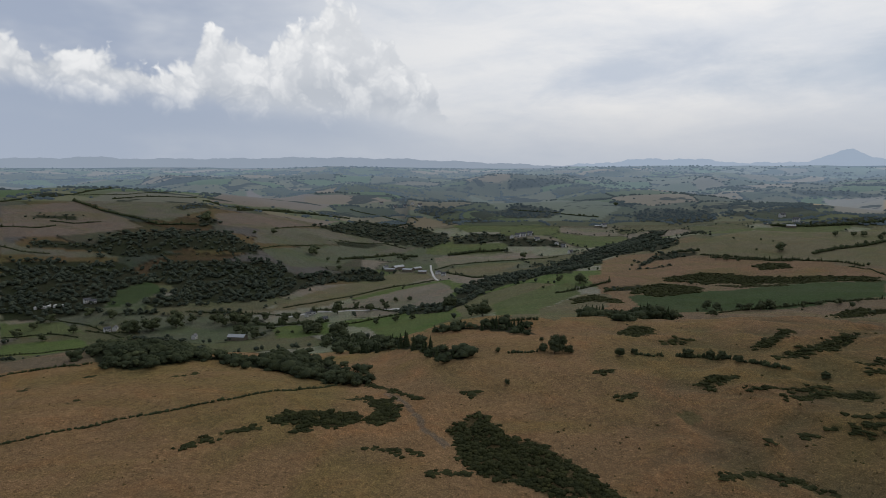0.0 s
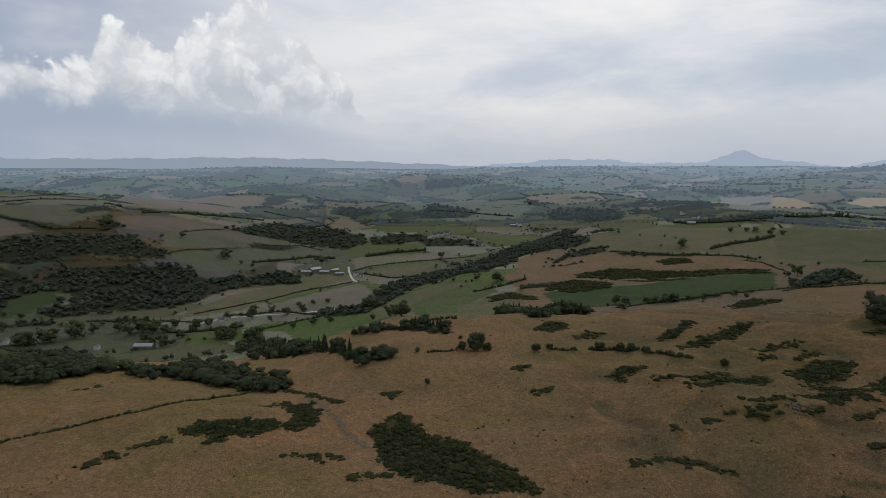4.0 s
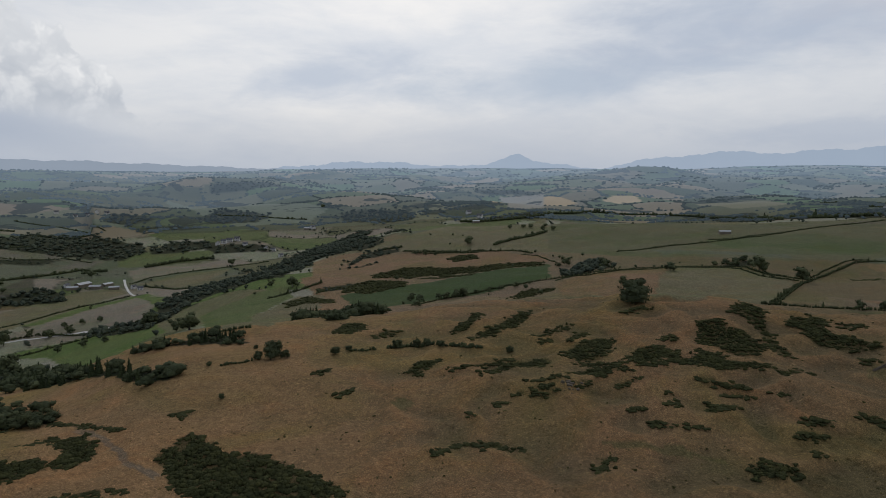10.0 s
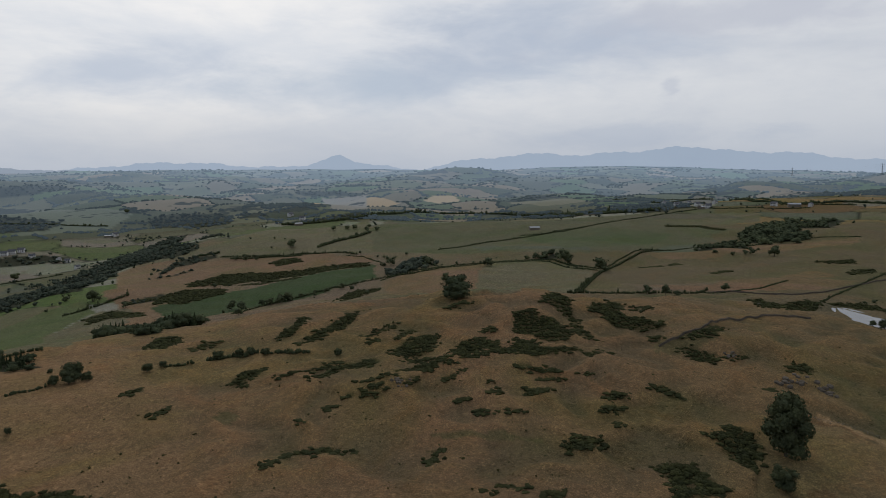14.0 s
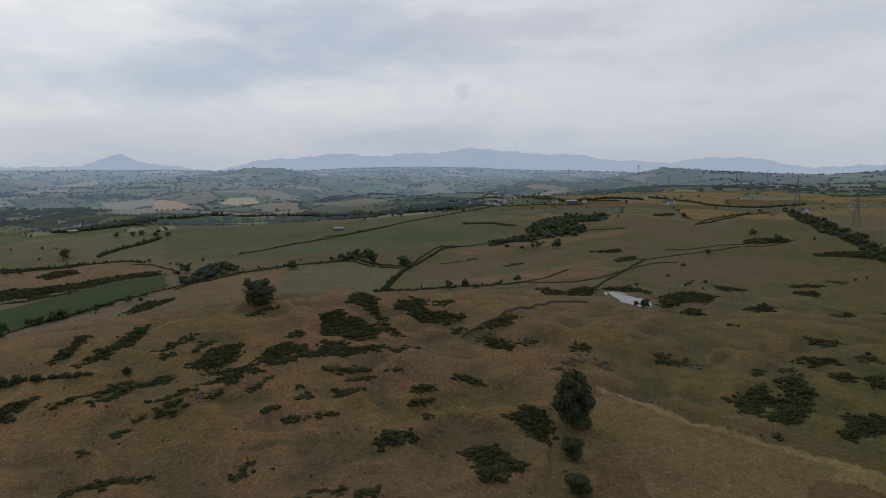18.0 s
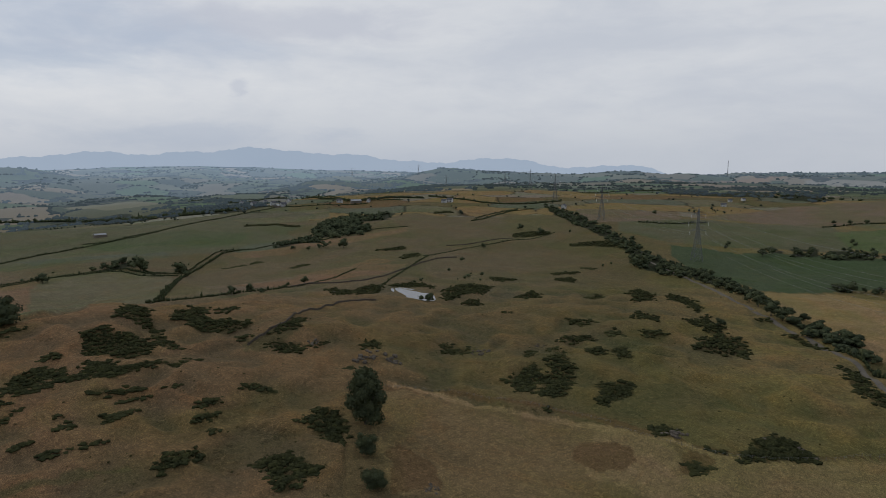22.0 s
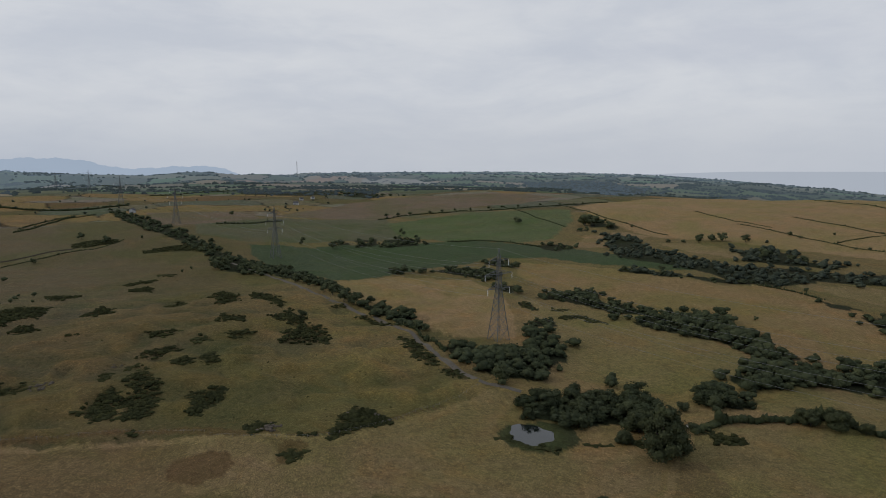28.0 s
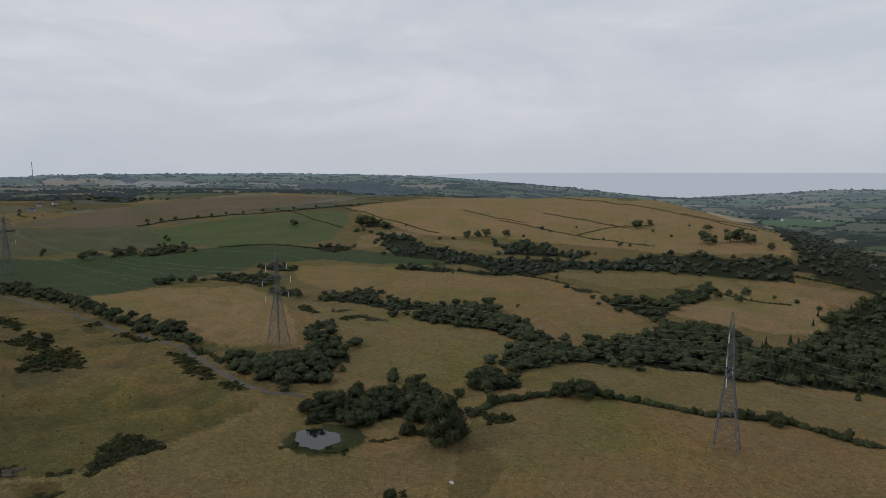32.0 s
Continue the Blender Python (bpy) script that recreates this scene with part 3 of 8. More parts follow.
field("pasture", (242, 1029), (355, 975), (876, 1366), (454, 702), (386, 769), (325, 871))
field("meadow", (387, 1077), (585, 1442), (839, 1438), (839, 1416), (424, 1023))
field("dull", (23, 2832), (368, 2370), (509, 2106), (385, 1851), (183, 1762), (75, 2202))
field("greytan", (1352, 2472), (1474, 2314), (1109, 1736), (891, 1575))
field("lea", (1027, -9), (1031, -143), (1027, -303), (781, -250), (776, -135), (820, -57), (878, -7))
field("leys", (957, -282), (984, -437), (934, -596), (819, -530), (692, -413), (693, -365), (732, -295), (799, -255))
field("crop", (789, -65), (746, -129), (752, -233), (726, -321), (643, -399), (541, -428), (457, -454), (468, -404), (576, -343), (604, -298), (586, -259), (561, -178), (537, -125), (611, -86), (711, -62))
field("straw", (1076, -120), (1278, -304), (1396, -513), (1372, -667), (1163, -722), (1074, -568), (1046, -383), (1016, -282))
field("hay", (971, -627), (1043, -901), (1715, -2007), (623, -964), (1183, -2355), (823, -2097), (314, -845), (273, -737), (345, -693), (400, -656), (484, -639), (574, -589), (650, -543), (810, -563))
field("mown", (633, -412), (702, -472), (705, -538), (658, -541), (616, -445))
field("mown", (614, -512), (581, -548), (470, -572), (468, -533), (539, -499))
field("hay", (534, -111), (550, -170), (513, -226), (460, -228), (381, -201), (329, -176), (340, -149), (368, -122), (450, -111))
field("sward", (429, -235), (397, -236), (365, -263), (336, -281), (306, -284), (266, -279), (236, -244), (239.3, -207.7), (267.3, -178.6), (323, -188))
field("gold", (577, -304), (539, -347), (462, -386), (404, -402), (372, -453), (302, -437), (248, -405), (239, -347), (264, -323), (330, -328), (373, -295), (419, -286), (459, -267), (506, -272))
field("mown", (413, -471), (351, -549), (300, -606), (284, -614), (294, -545), (307, -482), (369, -473))
field("hay", (291, -598), (232, -632), (175, -484), (204, -479), (232, -433), (261, -439), (280, -503))
field("lea", (907, 1351), (744, 716), (920, 602), (903, 454), (740, 449), (611, 515), (579, 596), (553, 658), (546, 723))
field("leadull", (961, 1408), (795, 766), (896, 679), (1057, 590), (1029, 495), (920, 602), (744, 716), (907, 1351))
field("grass_green", (668, 654), (782, 593), (812, 492), (699, 458), (601, 507))
field("pasture", (489, 521), (533, 458), (514, 405), (444, 356), (396, 335), (289, 280), (266, 296), (425, 467))
field("moor", (328, 494), (381, 523), (431, 522), (471, 502), (427, 469), (284, 316), (324, 419), (293, 430))
field("heath", (543, 420), (649, 425), (698, 374), (822, 386), (858, 316), (931, 224), (966, 168), (835, 165), (711, 234), (572, 245), (493, 287), (445, 339))
field("moor", (471, 309), (499, 268), (544, 244), (583, 214), (605, 193), (540, 198), (488, 229), (472, 275))
field("moor", (641, 420), (788, 370), (834, 307), (879, 282), (809, 267), (737, 315), (658, 353), (622, 392))
field("straw", (1129, 61), (1145, -109), (1032, -99), (953, 10), (988, 45))
field("dull", (653, 428), (693, 371), (792, 381), (740, 449))
field("bracken", (227.1, -26.4), (232.3, -31.9), (226.8, -36.1), (216.8, -35.6), (212.3, -27.7), (219.2, -25))
field("edge_grass", (270, 98), (267.4, 75), (258.1, 47.9), (252.6, 25.8), (243.7, -8), (235.6, -28.3), (228, -46.8), (232, -66.8), (243.7, -97.2), (253.7, -120.3), (251.8, -119.5), (239.6, -95.7), (228.7, -65.9), (224.7, -46.2), (232, -27.9), (239.3, -7.9), (249.5, 25.4), (253.3, 47), (262.6, 73.7), (267.8, 97.2))
field("hay", (246, -448), (267, -547), (232, -628), (186, -590), (158, -494), (176, -464), (203, -453), (228, -435))
field("mown", (293, -600), (239, -647), (178, -648), (176, -586), (225, -611), (266, -590))
field("woodfloor", (245, -720), (316, -1518), (122, -599), (181, -659), (230, -678))
field("edge_grass", (194, -123.7), (192.8, -133), (190.4, -147.4), (183.3, -152.9), (179.4, -144.1), (183.6, -131.6), (189.3, -120.7))
field("stubble", (172.2, -153.7), (166.8, -164.1), (151, -159.9), (140.5, -143.6), (137, -132.4), (143.2, -124.6))
field("edge_grass", (176.6, -158.6), (174.1, -159.8), (141.7, -126.1), (143.8, -123.9))
# ---- woods, by their outlines ----
grove("mixed", 12, 4.4, (85, 437), (111, 426), (134, 419), (143, 448), (92, 471))
grove("broad", 9, 8, (510, 482), (564, 494), (563, 474), (542, 468))
grove("broad", 10, 6, (789, 390), (879, 422), (971, 442), (1032, 429), (994, 399), (840, 334), (832, 361), (795, 377))
grove("broad", 7, 7, (684, 387), (739, 397), (804, 398), (765, 370), (687, 370))
grove("broad", 7, 7, (970, 403), (1042, 404), (1054, 361), (981, 345), (951, 377))
grove("broad", 7, 7, (752, -184), (782, -218), (750, -212), (733, -186))
grove("broad", 7, 7, (751, -216), (786, -252), (757, -268), (732, -254), (721, -214))
grove("broad", 7, 7, (285, 945), (322, 904), (319, 880), (265, 897), (224, 825), (246, 896))
grove("broad", 10, 6, (361, 530), (403, 565), (445, 592), (455, 580), (437, 556), (383, 527), (356, 512))
grove("broad", 7, 6, (1202, 123), (1134, 91), (1017, 50), (907, 13), (805, -17), (713, -40), (657, -66), (635, -88), (606, -82), (611, -56), (647, -25), (728, -18), (807, 4), (917, 45), (1032, 87))
grove("broad", 7, 5, (675, -18), (678, -40), (658, -74), (568, -95), (499, -108), (472, -113), (478, -107), (557, -84), (642, -57), (662, -20))
grove("broad", 7, 5, (438, -108), (434, -124), (393, -131), (357, -131), (358, -124), (396, -117), (431, -108))
grove("broad", 9, 13, (1985.1, -459.5), (1787.9, -499.8), (1380.7, -385.6), (1435.9, -330.7))
grove("broad", 9, 13, (2326.2, -394.8), (2304.5, -532.2), (1984.3, -457.6), (1921, -325.6))
grove("broad", 9, 13, (2144.2, -166.4), (2010.8, -267.9), (1765.8, -229.4), (1752.3, -127.2))
grove("broad", 9, 13, (2770.8, -1509.3), (2572.1, -1673.7), (2252.7, -1695.9), (2064.9, -1554.6), (2181.3, -1419.2), (2325.8, -1293.2))
grove("broad", 10, 7, (-722, 976), (-688, 1005), (-634, 1022), (-572, 1045), (-531, 1020), (-483, 962), (-498, 905), (-484, 849), (-476, 820), (-505, 793), (-536, 773), (-566, 755))
grove("broad", 9, 8, (-656, 1118), (-659, 1190), (-583, 1260), (-480, 1286), (-411, 1216), (-385, 1201), (-376, 1157), (-431, 1151), (-498, 1139), (-554, 1085), (-580, 1068), (-609, 1077))
grove("broad", 8, 8, (-752, 1091), (-715, 1108), (-653, 1122), (-616, 1091), (-684, 1072), (-722, 1049))
grove("broad", 10, 7, (-513, 1025), (-499, 1072), (-451, 1099), (-377, 1112), (-343, 1132), (-299, 1082), (-266, 1086), (-220, 1124), (-165, 1163), (-140, 1123), (-142, 1063), (-210, 1068), (-249, 993), (-267, 931), (-304, 889), (-365, 881), (-395, 840), (-416, 836), (-448, 870), (-420, 894), (-432, 941), (-461, 967), (-477, 955))
grove("broad", 9, 7, (-458, 801), (-424, 822), (-382, 813), (-321, 849), (-303, 839), (-365, 823), (-448, 795))
grove("broad", 8, 8, (-585, 1405), (-559, 1409), (-519, 1348), (-543, 1313))
grove("broad", 9, 8, (-370, 1609), (-293, 1844), (-190, 1796), (-120, 1695), (-43, 1597), (-33, 1486), (-75, 1407), (-156, 1472), (-249, 1560), (-323, 1589))
grove("broad", 9, 8, (-27, 1505), (27, 1596), (107, 1540), (110, 1485), (51, 1464), (-20, 1459))
grove("broad", 8, 6, (-89, 830), (-35, 780), (-14, 796), (-0, 881), (33, 948), (71, 1013), (134, 1093), (185, 1177), (248, 1291), (321, 1367), (394, 1464), (446, 1515), (467, 1497), (394, 1376), (273, 1118), (222, 1061), (133, 798), (101, 824), (57, 815), (21, 786), (-0, 732), (-19, 698), (-68, 762))
grove("broad", 8, 7, (338, 1387), (363, 1164), (324, 983), (288, 973), (262, 1036), (235, 1120), (289, 1253))
grove("broad", 9, 9, (517, 1994), (601, 2050), (713, 1882), (613, 1597), (534, 1625), (468, 1743))
grove("broad", 8, 9, (750, 1855), (776, 1737), (743, 1693), (681, 1699))
grove("broad", 9, 9, (86, 2003), (185, 2146), (267, 2061), (299, 1974), (241, 1853), (126, 1828))
grove("broad", 8, 9, (-63, 1767), (47, 1828), (58, 1792), (-46, 1720))
grove("broad", 9, 9, (-127, 2049), (-36, 1986), (-15, 1923), (-81, 1815), (-132, 1864))
grove("broad", 9, 11, (209, 3044), (484, 3127), (511, 3000), (355, 2946), (203, 2959))
grove("broad", 9, 11, (1320, 2665), (1457, 2514), (1481, 2351), (1452, 2302), (1401, 2486), (1273, 2566))
grove("broad", 9, 9, (679, 1488), (821, 1496), (961, 1503), (922, 1439), (817, 1441), (694, 1440))
grove("broad", 8, 9, (-249, 2362), (-140, 2639), (-71, 2635), (-195, 2212))
grove("broad", 8, 9, (78, 1493), (182, 1498), (227, 1447), (210, 1414), (99, 1422))
grove("broad", 5, 7, (-863, 1272), (-806, 1310), (-781, 1279), (-846, 1246))
grove("broad", 5, 7, (-673, 1488), (-655, 1611), (-606, 1544), (-640, 1443))
grove("broad", 7, 8, (-1018, 1485), (-993, 1542), (-951, 1490), (-1003, 1406))
grove("broad", 6, 6, (561, -209), (565, -241), (555, -262), (525, -256), (503, -240), (556, -212))
grove("broad", 6, 5, (583, -275), (597, -295), (562, -299), (551, -290), (578, -276))
grove("broad", 6, 5, (482, -232), (474, -254), (454, -246), (448, -235), (479, -236))
grove("broad", 3, 4, (411, -223), (400, -228), (387, -219), (408, -219))
grove("broad", 6, 5.5, (424, -242), (431, -267), (432, -289), (413, -293), (384, -275), (378, -288), (347, -290), (341, -285), (359, -269), (387, -259), (412, -245))
grove("broad", 8, 8, (708, -501), (647, -512), (569, -475), (509, -480), (468, -481), (457, -519), (421, -557), (390, -609), (387, -645), (345, -691), (317, -682), (269, -726), (238, -647), (270, -628), (304, -613), (357, -559), (399, -511), (385, -439), (409, -421), (451, -434), (492, -425), (543, -407))
grove("broad", 8, 8, (539, -554), (532, -605), (462, -580), (440, -611), (434, -574), (463, -544), (485, -516))
grove("broad", 6, 6, (340, -440), (315, -447), (308, -444), (324, -430))
grove("broad", 8, 6, (299, -428), (288, -451), (267, -456), (271, -478), (287, -579), (257, -528), (255, -466), (245, -442), (239, -410), (264, -415), (285, -419))
grove("broad", 7, 7, (658, -376), (661, -394), (648, -413), (625, -406), (614, -377), (636, -371))
grove("broad", 7, 7, (737, -475), (744, -503), (734, -501), (735, -479))
grove("broad", 9, 6, (782, -533), (801, -568), (743, -536), (751, -517))
grove("broad", 6, 7, (743, -531), (749, -555), (729, -544), (728, -525))
grove("broad", 6, 7, (489, -366), (484, -383), (463, -393), (454, -411), (439, -394), (461, -371), (484, -366))
grove("broad", 6, 7, (443, -400), (423, -420), (397, -429), (392, -425), (417, -401))
grove("broad", 4, 6, (785, -194), (791, -219), (775, -217), (774, -191))
grove("broad", 5, 6, (777, -225), (782, -250), (745, -265), (745, -265), (763, -224))
grove("broad", 5, 6, (760, -164), (769, -181), (749, -177), (748, -163))
grove("broad", 6, 6, (569, -168), (586, -186), (556, -181), (560, -175), (573, -169))
grove("broad", 9, 14, (2387, -1541), (2418, -1746), (2150, -1760), (1968, -1583), (1350, -974), (1912, -1234))
grove("broad", 9, 14, (1590, -355), (1447, -429), (1386, -405), (1459, -349))
grove("broad", 8, 12, (1704, -126), (1803, -256), (1702, -367), (1474, -329), (1544, -218), (1583, -127))
grove("broad", 9, 14, (2298, -279), (2131, -494), (2038, -488), (2099, -298))
grove("broad", 12, 5, (863, 415), (906, 418), (991, 425), (880, 350), (838, 328), (820, 351), (822, 386))
grove("broad", 7, 6, (729, 411), (786, 378), (722, 347), (702, 388))
grove("broad", 8, 7, (1008, 420), (1057, 390), (956, 338), (946, 386))
grove("broad", 8, 8, (1349, 1297), (1367, 1150), (1477, 1079), (1679, 1098), (1844, 1072), (1119, 651), (1027, 672), (1083, 820), (1126, 948), (1246, 1199))
grove("broad", 3, 5, (-291, 1427), (-235, 1476), (-180, 1453), (-212, 1406), (-272, 1395))
grove("broad", 3, 5, (-571, 1100), (-488, 1114), (-428, 1142), (-443, 1127), (-546, 1088))
grove("broad", 3, 5, (153, 669), (184, 676), (189, 652), (153, 646))
grove("broad", 5, 6, (205, 807), (243, 818), (267, 827), (248, 811))
grove("broad", 9, 5, (233.4, -126), (240.5, -132.7), (240.6, -148.3), (242.7, -161.8), (236.8, -176.9), (220.1, -183.7), (206.7, -182.3), (197.3, -177.2), (188.8, -179.1), (193.7, -182), (201.3, -167.9), (207.8, -155), (215, -137.4), (223.1, -126.5), (235.9, -127.2))
grove("broad", 8, 5, (324, -127), (318, -141), (307, -162), (314, -174), (338, -189), (338, -199), (311, -194), (282, -180), (284, -176), (265.4, -160.4), (259.9, -147.9), (266.8, -134.1), (284.5, -128.6), (312, -126))
grove("broad", 9, 5, (222.7, -211.1), (222, -218.1), (211.4, -227.2), (197.6, -222.1), (201, -220.1), (206.1, -206.3), (220, -208.6))
grove("broad", 9, 6, (246, -266), (242, -279), (226, -290), (225, -315), (229, -364), (227, -410), (219, -434), (196, -430), (174, -414), (145, -347), (177, -329), (195, -301), (217, -278), (216.6, -247.8))
grove("mixed", 10, 6, (173, -412), (157, -449), (154, -482), (134, -542), (122, -536), (86, -390), (92, -384), (112, -372), (145, -347))
grove("broad", 8, 5, (335, -281), (334, -300), (329, -323), (297, -313), (279, -319), (265, -300), (284, -294), (326, -293))
grove("broad", 3.5, 4, (360, -200), (363, -220), (345, -214), (346, -198))
grove("broad", 8, 5, (-175, 294), (-187, 312), (-379, 705), (-154, 345), (-126, 330), (-117, 321), (-110, 379), (-86, 353), (-89, 355), (-65, 326), (-46.7, 302.8), (-43.2, 288.3), (-58.7, 293.4), (-76.6, 300.4), (-105, 311.6), (-130, 323), (-150.9, 289.5))
grove("mixed", 9, 5, (-145, 699), (-108, 666), (-41, 379), (-11.7, 324.8), (1.4, 318.2), (-0.1, 301), (-11, 304), (-40, 371), (-61, 378), (-129, 637))
grove("mixed", 7, 4, (-18, 389), (-15, 376), (3, 361), (16, 351), (40, 345), (26, 370), (3, 366))
grove("mixed", 6, 4, (102, 501), (90, 376), (99, 374), (137, 510), (118, 496))
grove("broad", 7, 6, (-375, 709), (-348, 708), (-309, 695), (-328, 692))
grove("broad", 8, 8, (854, -2145), (743, -2071), (552, -1840), (358, -1541), (157, -683), (215, -693), (252, -680), (263, -737), (332, -871))
grove("mixed", 9, 7, (174, -552), (165, -659), (149, -718), (74, -381), (92, -384), (123, -446), (140, -480), (153, -488))
grove("broad", 8, 5, (237, -252), (241, -267), (233, -294), (213, -288), (214, -288), (214, -253), (218.5, -238.4), (233, -243))
grove("broad", 7, 5.5, (336, -263), (349, -293), (323, -308), (284, -301), (260, -307), (242, -305), (248, -282), (280, -286), (304, -270))
# ---- gorse, by its outlines ----
thicket(1.6, (-72.3, 227.7), (-69, 234.8), (-59.2, 239.3), (-42, 241.5), (-38.5, 233.3), (-45.3, 224.1), (-54.1, 226.5), (-55.7, 220.1), (-59.7, 219.8), (-61, 229), (-68.3, 224.8))
thicket(1.6, (-41.4, 259.6), (-30.4, 257.1), (-25.3, 243.4), (-25.9, 236.6), (-29.8, 232.3), (-36, 231), (-37.7, 235.4), (-33.9, 244))
thicket(1.6, (-4.1, 227.1), (2.2, 238.9), (9.1, 239), (9.5, 232.9), (14, 225.8), (16.1, 220.8), (25.5, 214.8), (33.2, 202), (40, 189.7), (46.1, 179.1), (29.5, 177.8), (23.6, 182.6), (14, 189.2), (5.3, 192.5), (-0.9, 203.1), (-2.3, 213.4))
thicket(1.6, (163.7, 138.2), (167.3, 139.9), (174.1, 137.7), (179.8, 133.1), (178.3, 131.3), (167.1, 129.7))
thicket(1.6, (182.2, 113), (187.4, 112.8), (195.7, 108.4), (187.7, 95.3), (184, 89.3), (177.8, 93.2), (169.8, 93.9), (167.6, 96.7), (177.3, 104.5))
thicket(1.0, (-188.3, 258.9), (-187.1, 262.6), (-186.7, 261.9), (-188, 258.5))
thicket(1.0, (-159.8, 248.3), (-157.8, 251.5), (-157.1, 250.5), (-159, 247.1))
thicket(1.0, (-170.7, 278.8), (-168.8, 282.4), (-169, 282.6), (-170.8, 279))
thicket(1.0, (-130.8, 279.7), (-124.1, 288.7), (-123.7, 287.8), (-131, 280.2))
thicket(1.4, (-96.8, 204.1), (-93, 208.7), (-90.5, 212.4), (-85.3, 212.9), (-85.2, 212.6), (-89.6, 210.1), (-92.2, 207), (-96.7, 203.9))
thicket(1.4, (-85.1, 216.6), (-77.6, 221.4), (-73.7, 222.3), (-73.5, 221.6), (-77, 219.6), (-85.2, 216.8))
thicket(1.0, (-50.2, 255.7), (-40.3, 259.7), (-40.2, 259.5), (-50.2, 255.9))
thicket(1.4, (-33, 210.7), (-23.3, 211.6), (-14.3, 207), (-14.3, 207.5), (-23.2, 209.9), (-32.9, 210.2))
thicket(1.4, (-23.9, 208.3), (-19.9, 206), (-19.9, 206), (-24, 208.8))
thicket(1.4, (-12.5, 193.4), (-5.4, 196.7), (1.8, 193.2), (1.8, 192.7), (-5.4, 195.2), (-12.4, 192.8))
thicket(1.4, (-45.2, 292.5), (-32.4, 273.9), (-18.7, 256.3), (-18.6, 255.9), (-32, 270.6), (-44.6, 288.5))
thicket(1.0, (102, 210.6), (104.4, 207.6), (104.6, 208.1), (101.9, 210.5))
thicket(1.4, (79, 189.4), (88.6, 195.1), (94.6, 194.2), (94.3, 193.5), (88.3, 194.3), (78.9, 189.2))
thicket(1.4, (95.1, 193), (101.3, 190.4), (103.5, 186.4), (102.8, 185.3), (99.2, 186.4), (94.4, 191.6))
thicket(1.4, (102.8, 181.4), (107.6, 180.6), (107.7, 180.9), (102.6, 181.1))
thicket(1.4, (124, 160.6), (127.2, 158.2), (126.6, 157.3), (122.1, 158.2))
thicket(1.4, (128.4, 164.3), (131.2, 162.5), (131, 162.2), (128, 163.8))
thicket(1.4, (156.4, 183.2), (161.8, 183.9), (161.1, 183), (156.2, 182.9))
thicket(1.4, (256, 695), (293, 699), (294, 646), (286, 628), (284, 677), (248, 672))
thicket(1.4, (312, 662), (346, 660), (385, 651), (412, 647), (407, 640), (376, 636), (329, 626), (307, 652))
thicket(1.4, (203, 658), (239, 648), (237, 643), (202, 652))
thicket(1.4, (254, 437), (297, 483), (317, 480), (314, 474), (282, 458), (252, 433))
thicket(1.4, (105, 623), (130, 632), (143, 590), (141, 582), (127, 618), (104, 618))
thicket(1.4, (148, 663), (173, 663), (172, 657), (145, 648))
thicket(1.4, (168.2, 179.2), (172.8, 177.7), (172.7, 177.6), (167.9, 178.9))
thicket(1.4, (166, 164.9), (172.2, 161.2), (171.7, 160.7), (166, 164.9))
thicket(1.4, (156.6, 172.6), (159.3, 170.3), (158.7, 169.7), (156.6, 172.6))
thicket(1.4, (155.9, 183.9), (160, 183.4), (159.3, 182.7), (155.5, 183.4))
thicket(1.0, (161.6, 168.5), (163.6, 166.3), (163.4, 166.2), (161.7, 168.6))
thicket(1.4, (123.9, 160.8), (127, 158.4), (125.9, 157.1), (123.6, 160.5))
thicket(1.4, (129.8, 131.9), (133.1, 125.8), (131.9, 124.7), (129.6, 131.7))
thicket(1.4, (136.4, 121.3), (142.8, 118.5), (141.8, 117.7), (134.5, 119.7))
thicket(1.4, (123.3, 133.2), (126, 129.8), (126.1, 129.9), (122.7, 132.5))
thicket(1.0, (575, 380), (595, 371), (589, 367), (572, 378))
thicket(1.4, (602, 366), (613, 363), (603, 357), (594, 361))
thicket(1.4, (573, 305), (596, 301), (588, 297), (568, 302))
thicket(1.4, (689, 256), (719, 236), (701, 230), (680, 253))
thicket(1.4, (644, 214), (680, 208), (657, 201), (632, 209))
thicket(1.0, (877, 542), (911, 511), (903, 466), (883, 456), (896, 502), (855, 529))
thicket(1.4, (849, 125), (869, 104), (856, 80), (833, 78), (822, 99), (817, 120))
thicket(1.4, (1063, 293), (1080, 269), (1062, 264), (1046, 289))
thicket(1.4, (778, 45), (795, 11), (796, -10), (770, -30), (757, -29), (758, -9), (767, 11), (763, 44))
thicket(1.0, (633, 28), (630, 17), (627, 17), (627, 28))
thicket(1.4, (221.6, -26.3), (223.8, -29.6), (222, -29.3), (221.5, -26.3))
thicket(1.4, (214.7, -28.1), (215.3, -31.4), (215.6, -31.5), (214.7, -28.1))
thicket(1.4, (385, -234), (382, -244), (379, -242), (382, -232))
thicket(1.4, (368, -232), (364, -248), (358, -244), (362, -229))
thicket(1.4, (357, -243), (343, -248), (340, -246), (352, -240))
thicket(1.4, (185.8, -182.7), (182.7, -186.3), (182.7, -186.3), (185.5, -182.4))
thicket(1.4, (180.6, -184.9), (174.8, -189.9), (173.5, -188.5), (177.9, -182.1))
thicket(1.4, (158, -115.2), (156.3, -119.6), (155.2, -118.7), (158, -115.2))
thicket(1.4, (211.5, -106.6), (207.8, -110.4), (199.8, -113), (195.7, -120), (195.2, -119.7), (198.9, -112.4), (205, -108.9), (211.8, -106.8))
thicket(1.4, (197.6, -135), (192.5, -143.4), (192.4, -143.3), (196.9, -134.6))
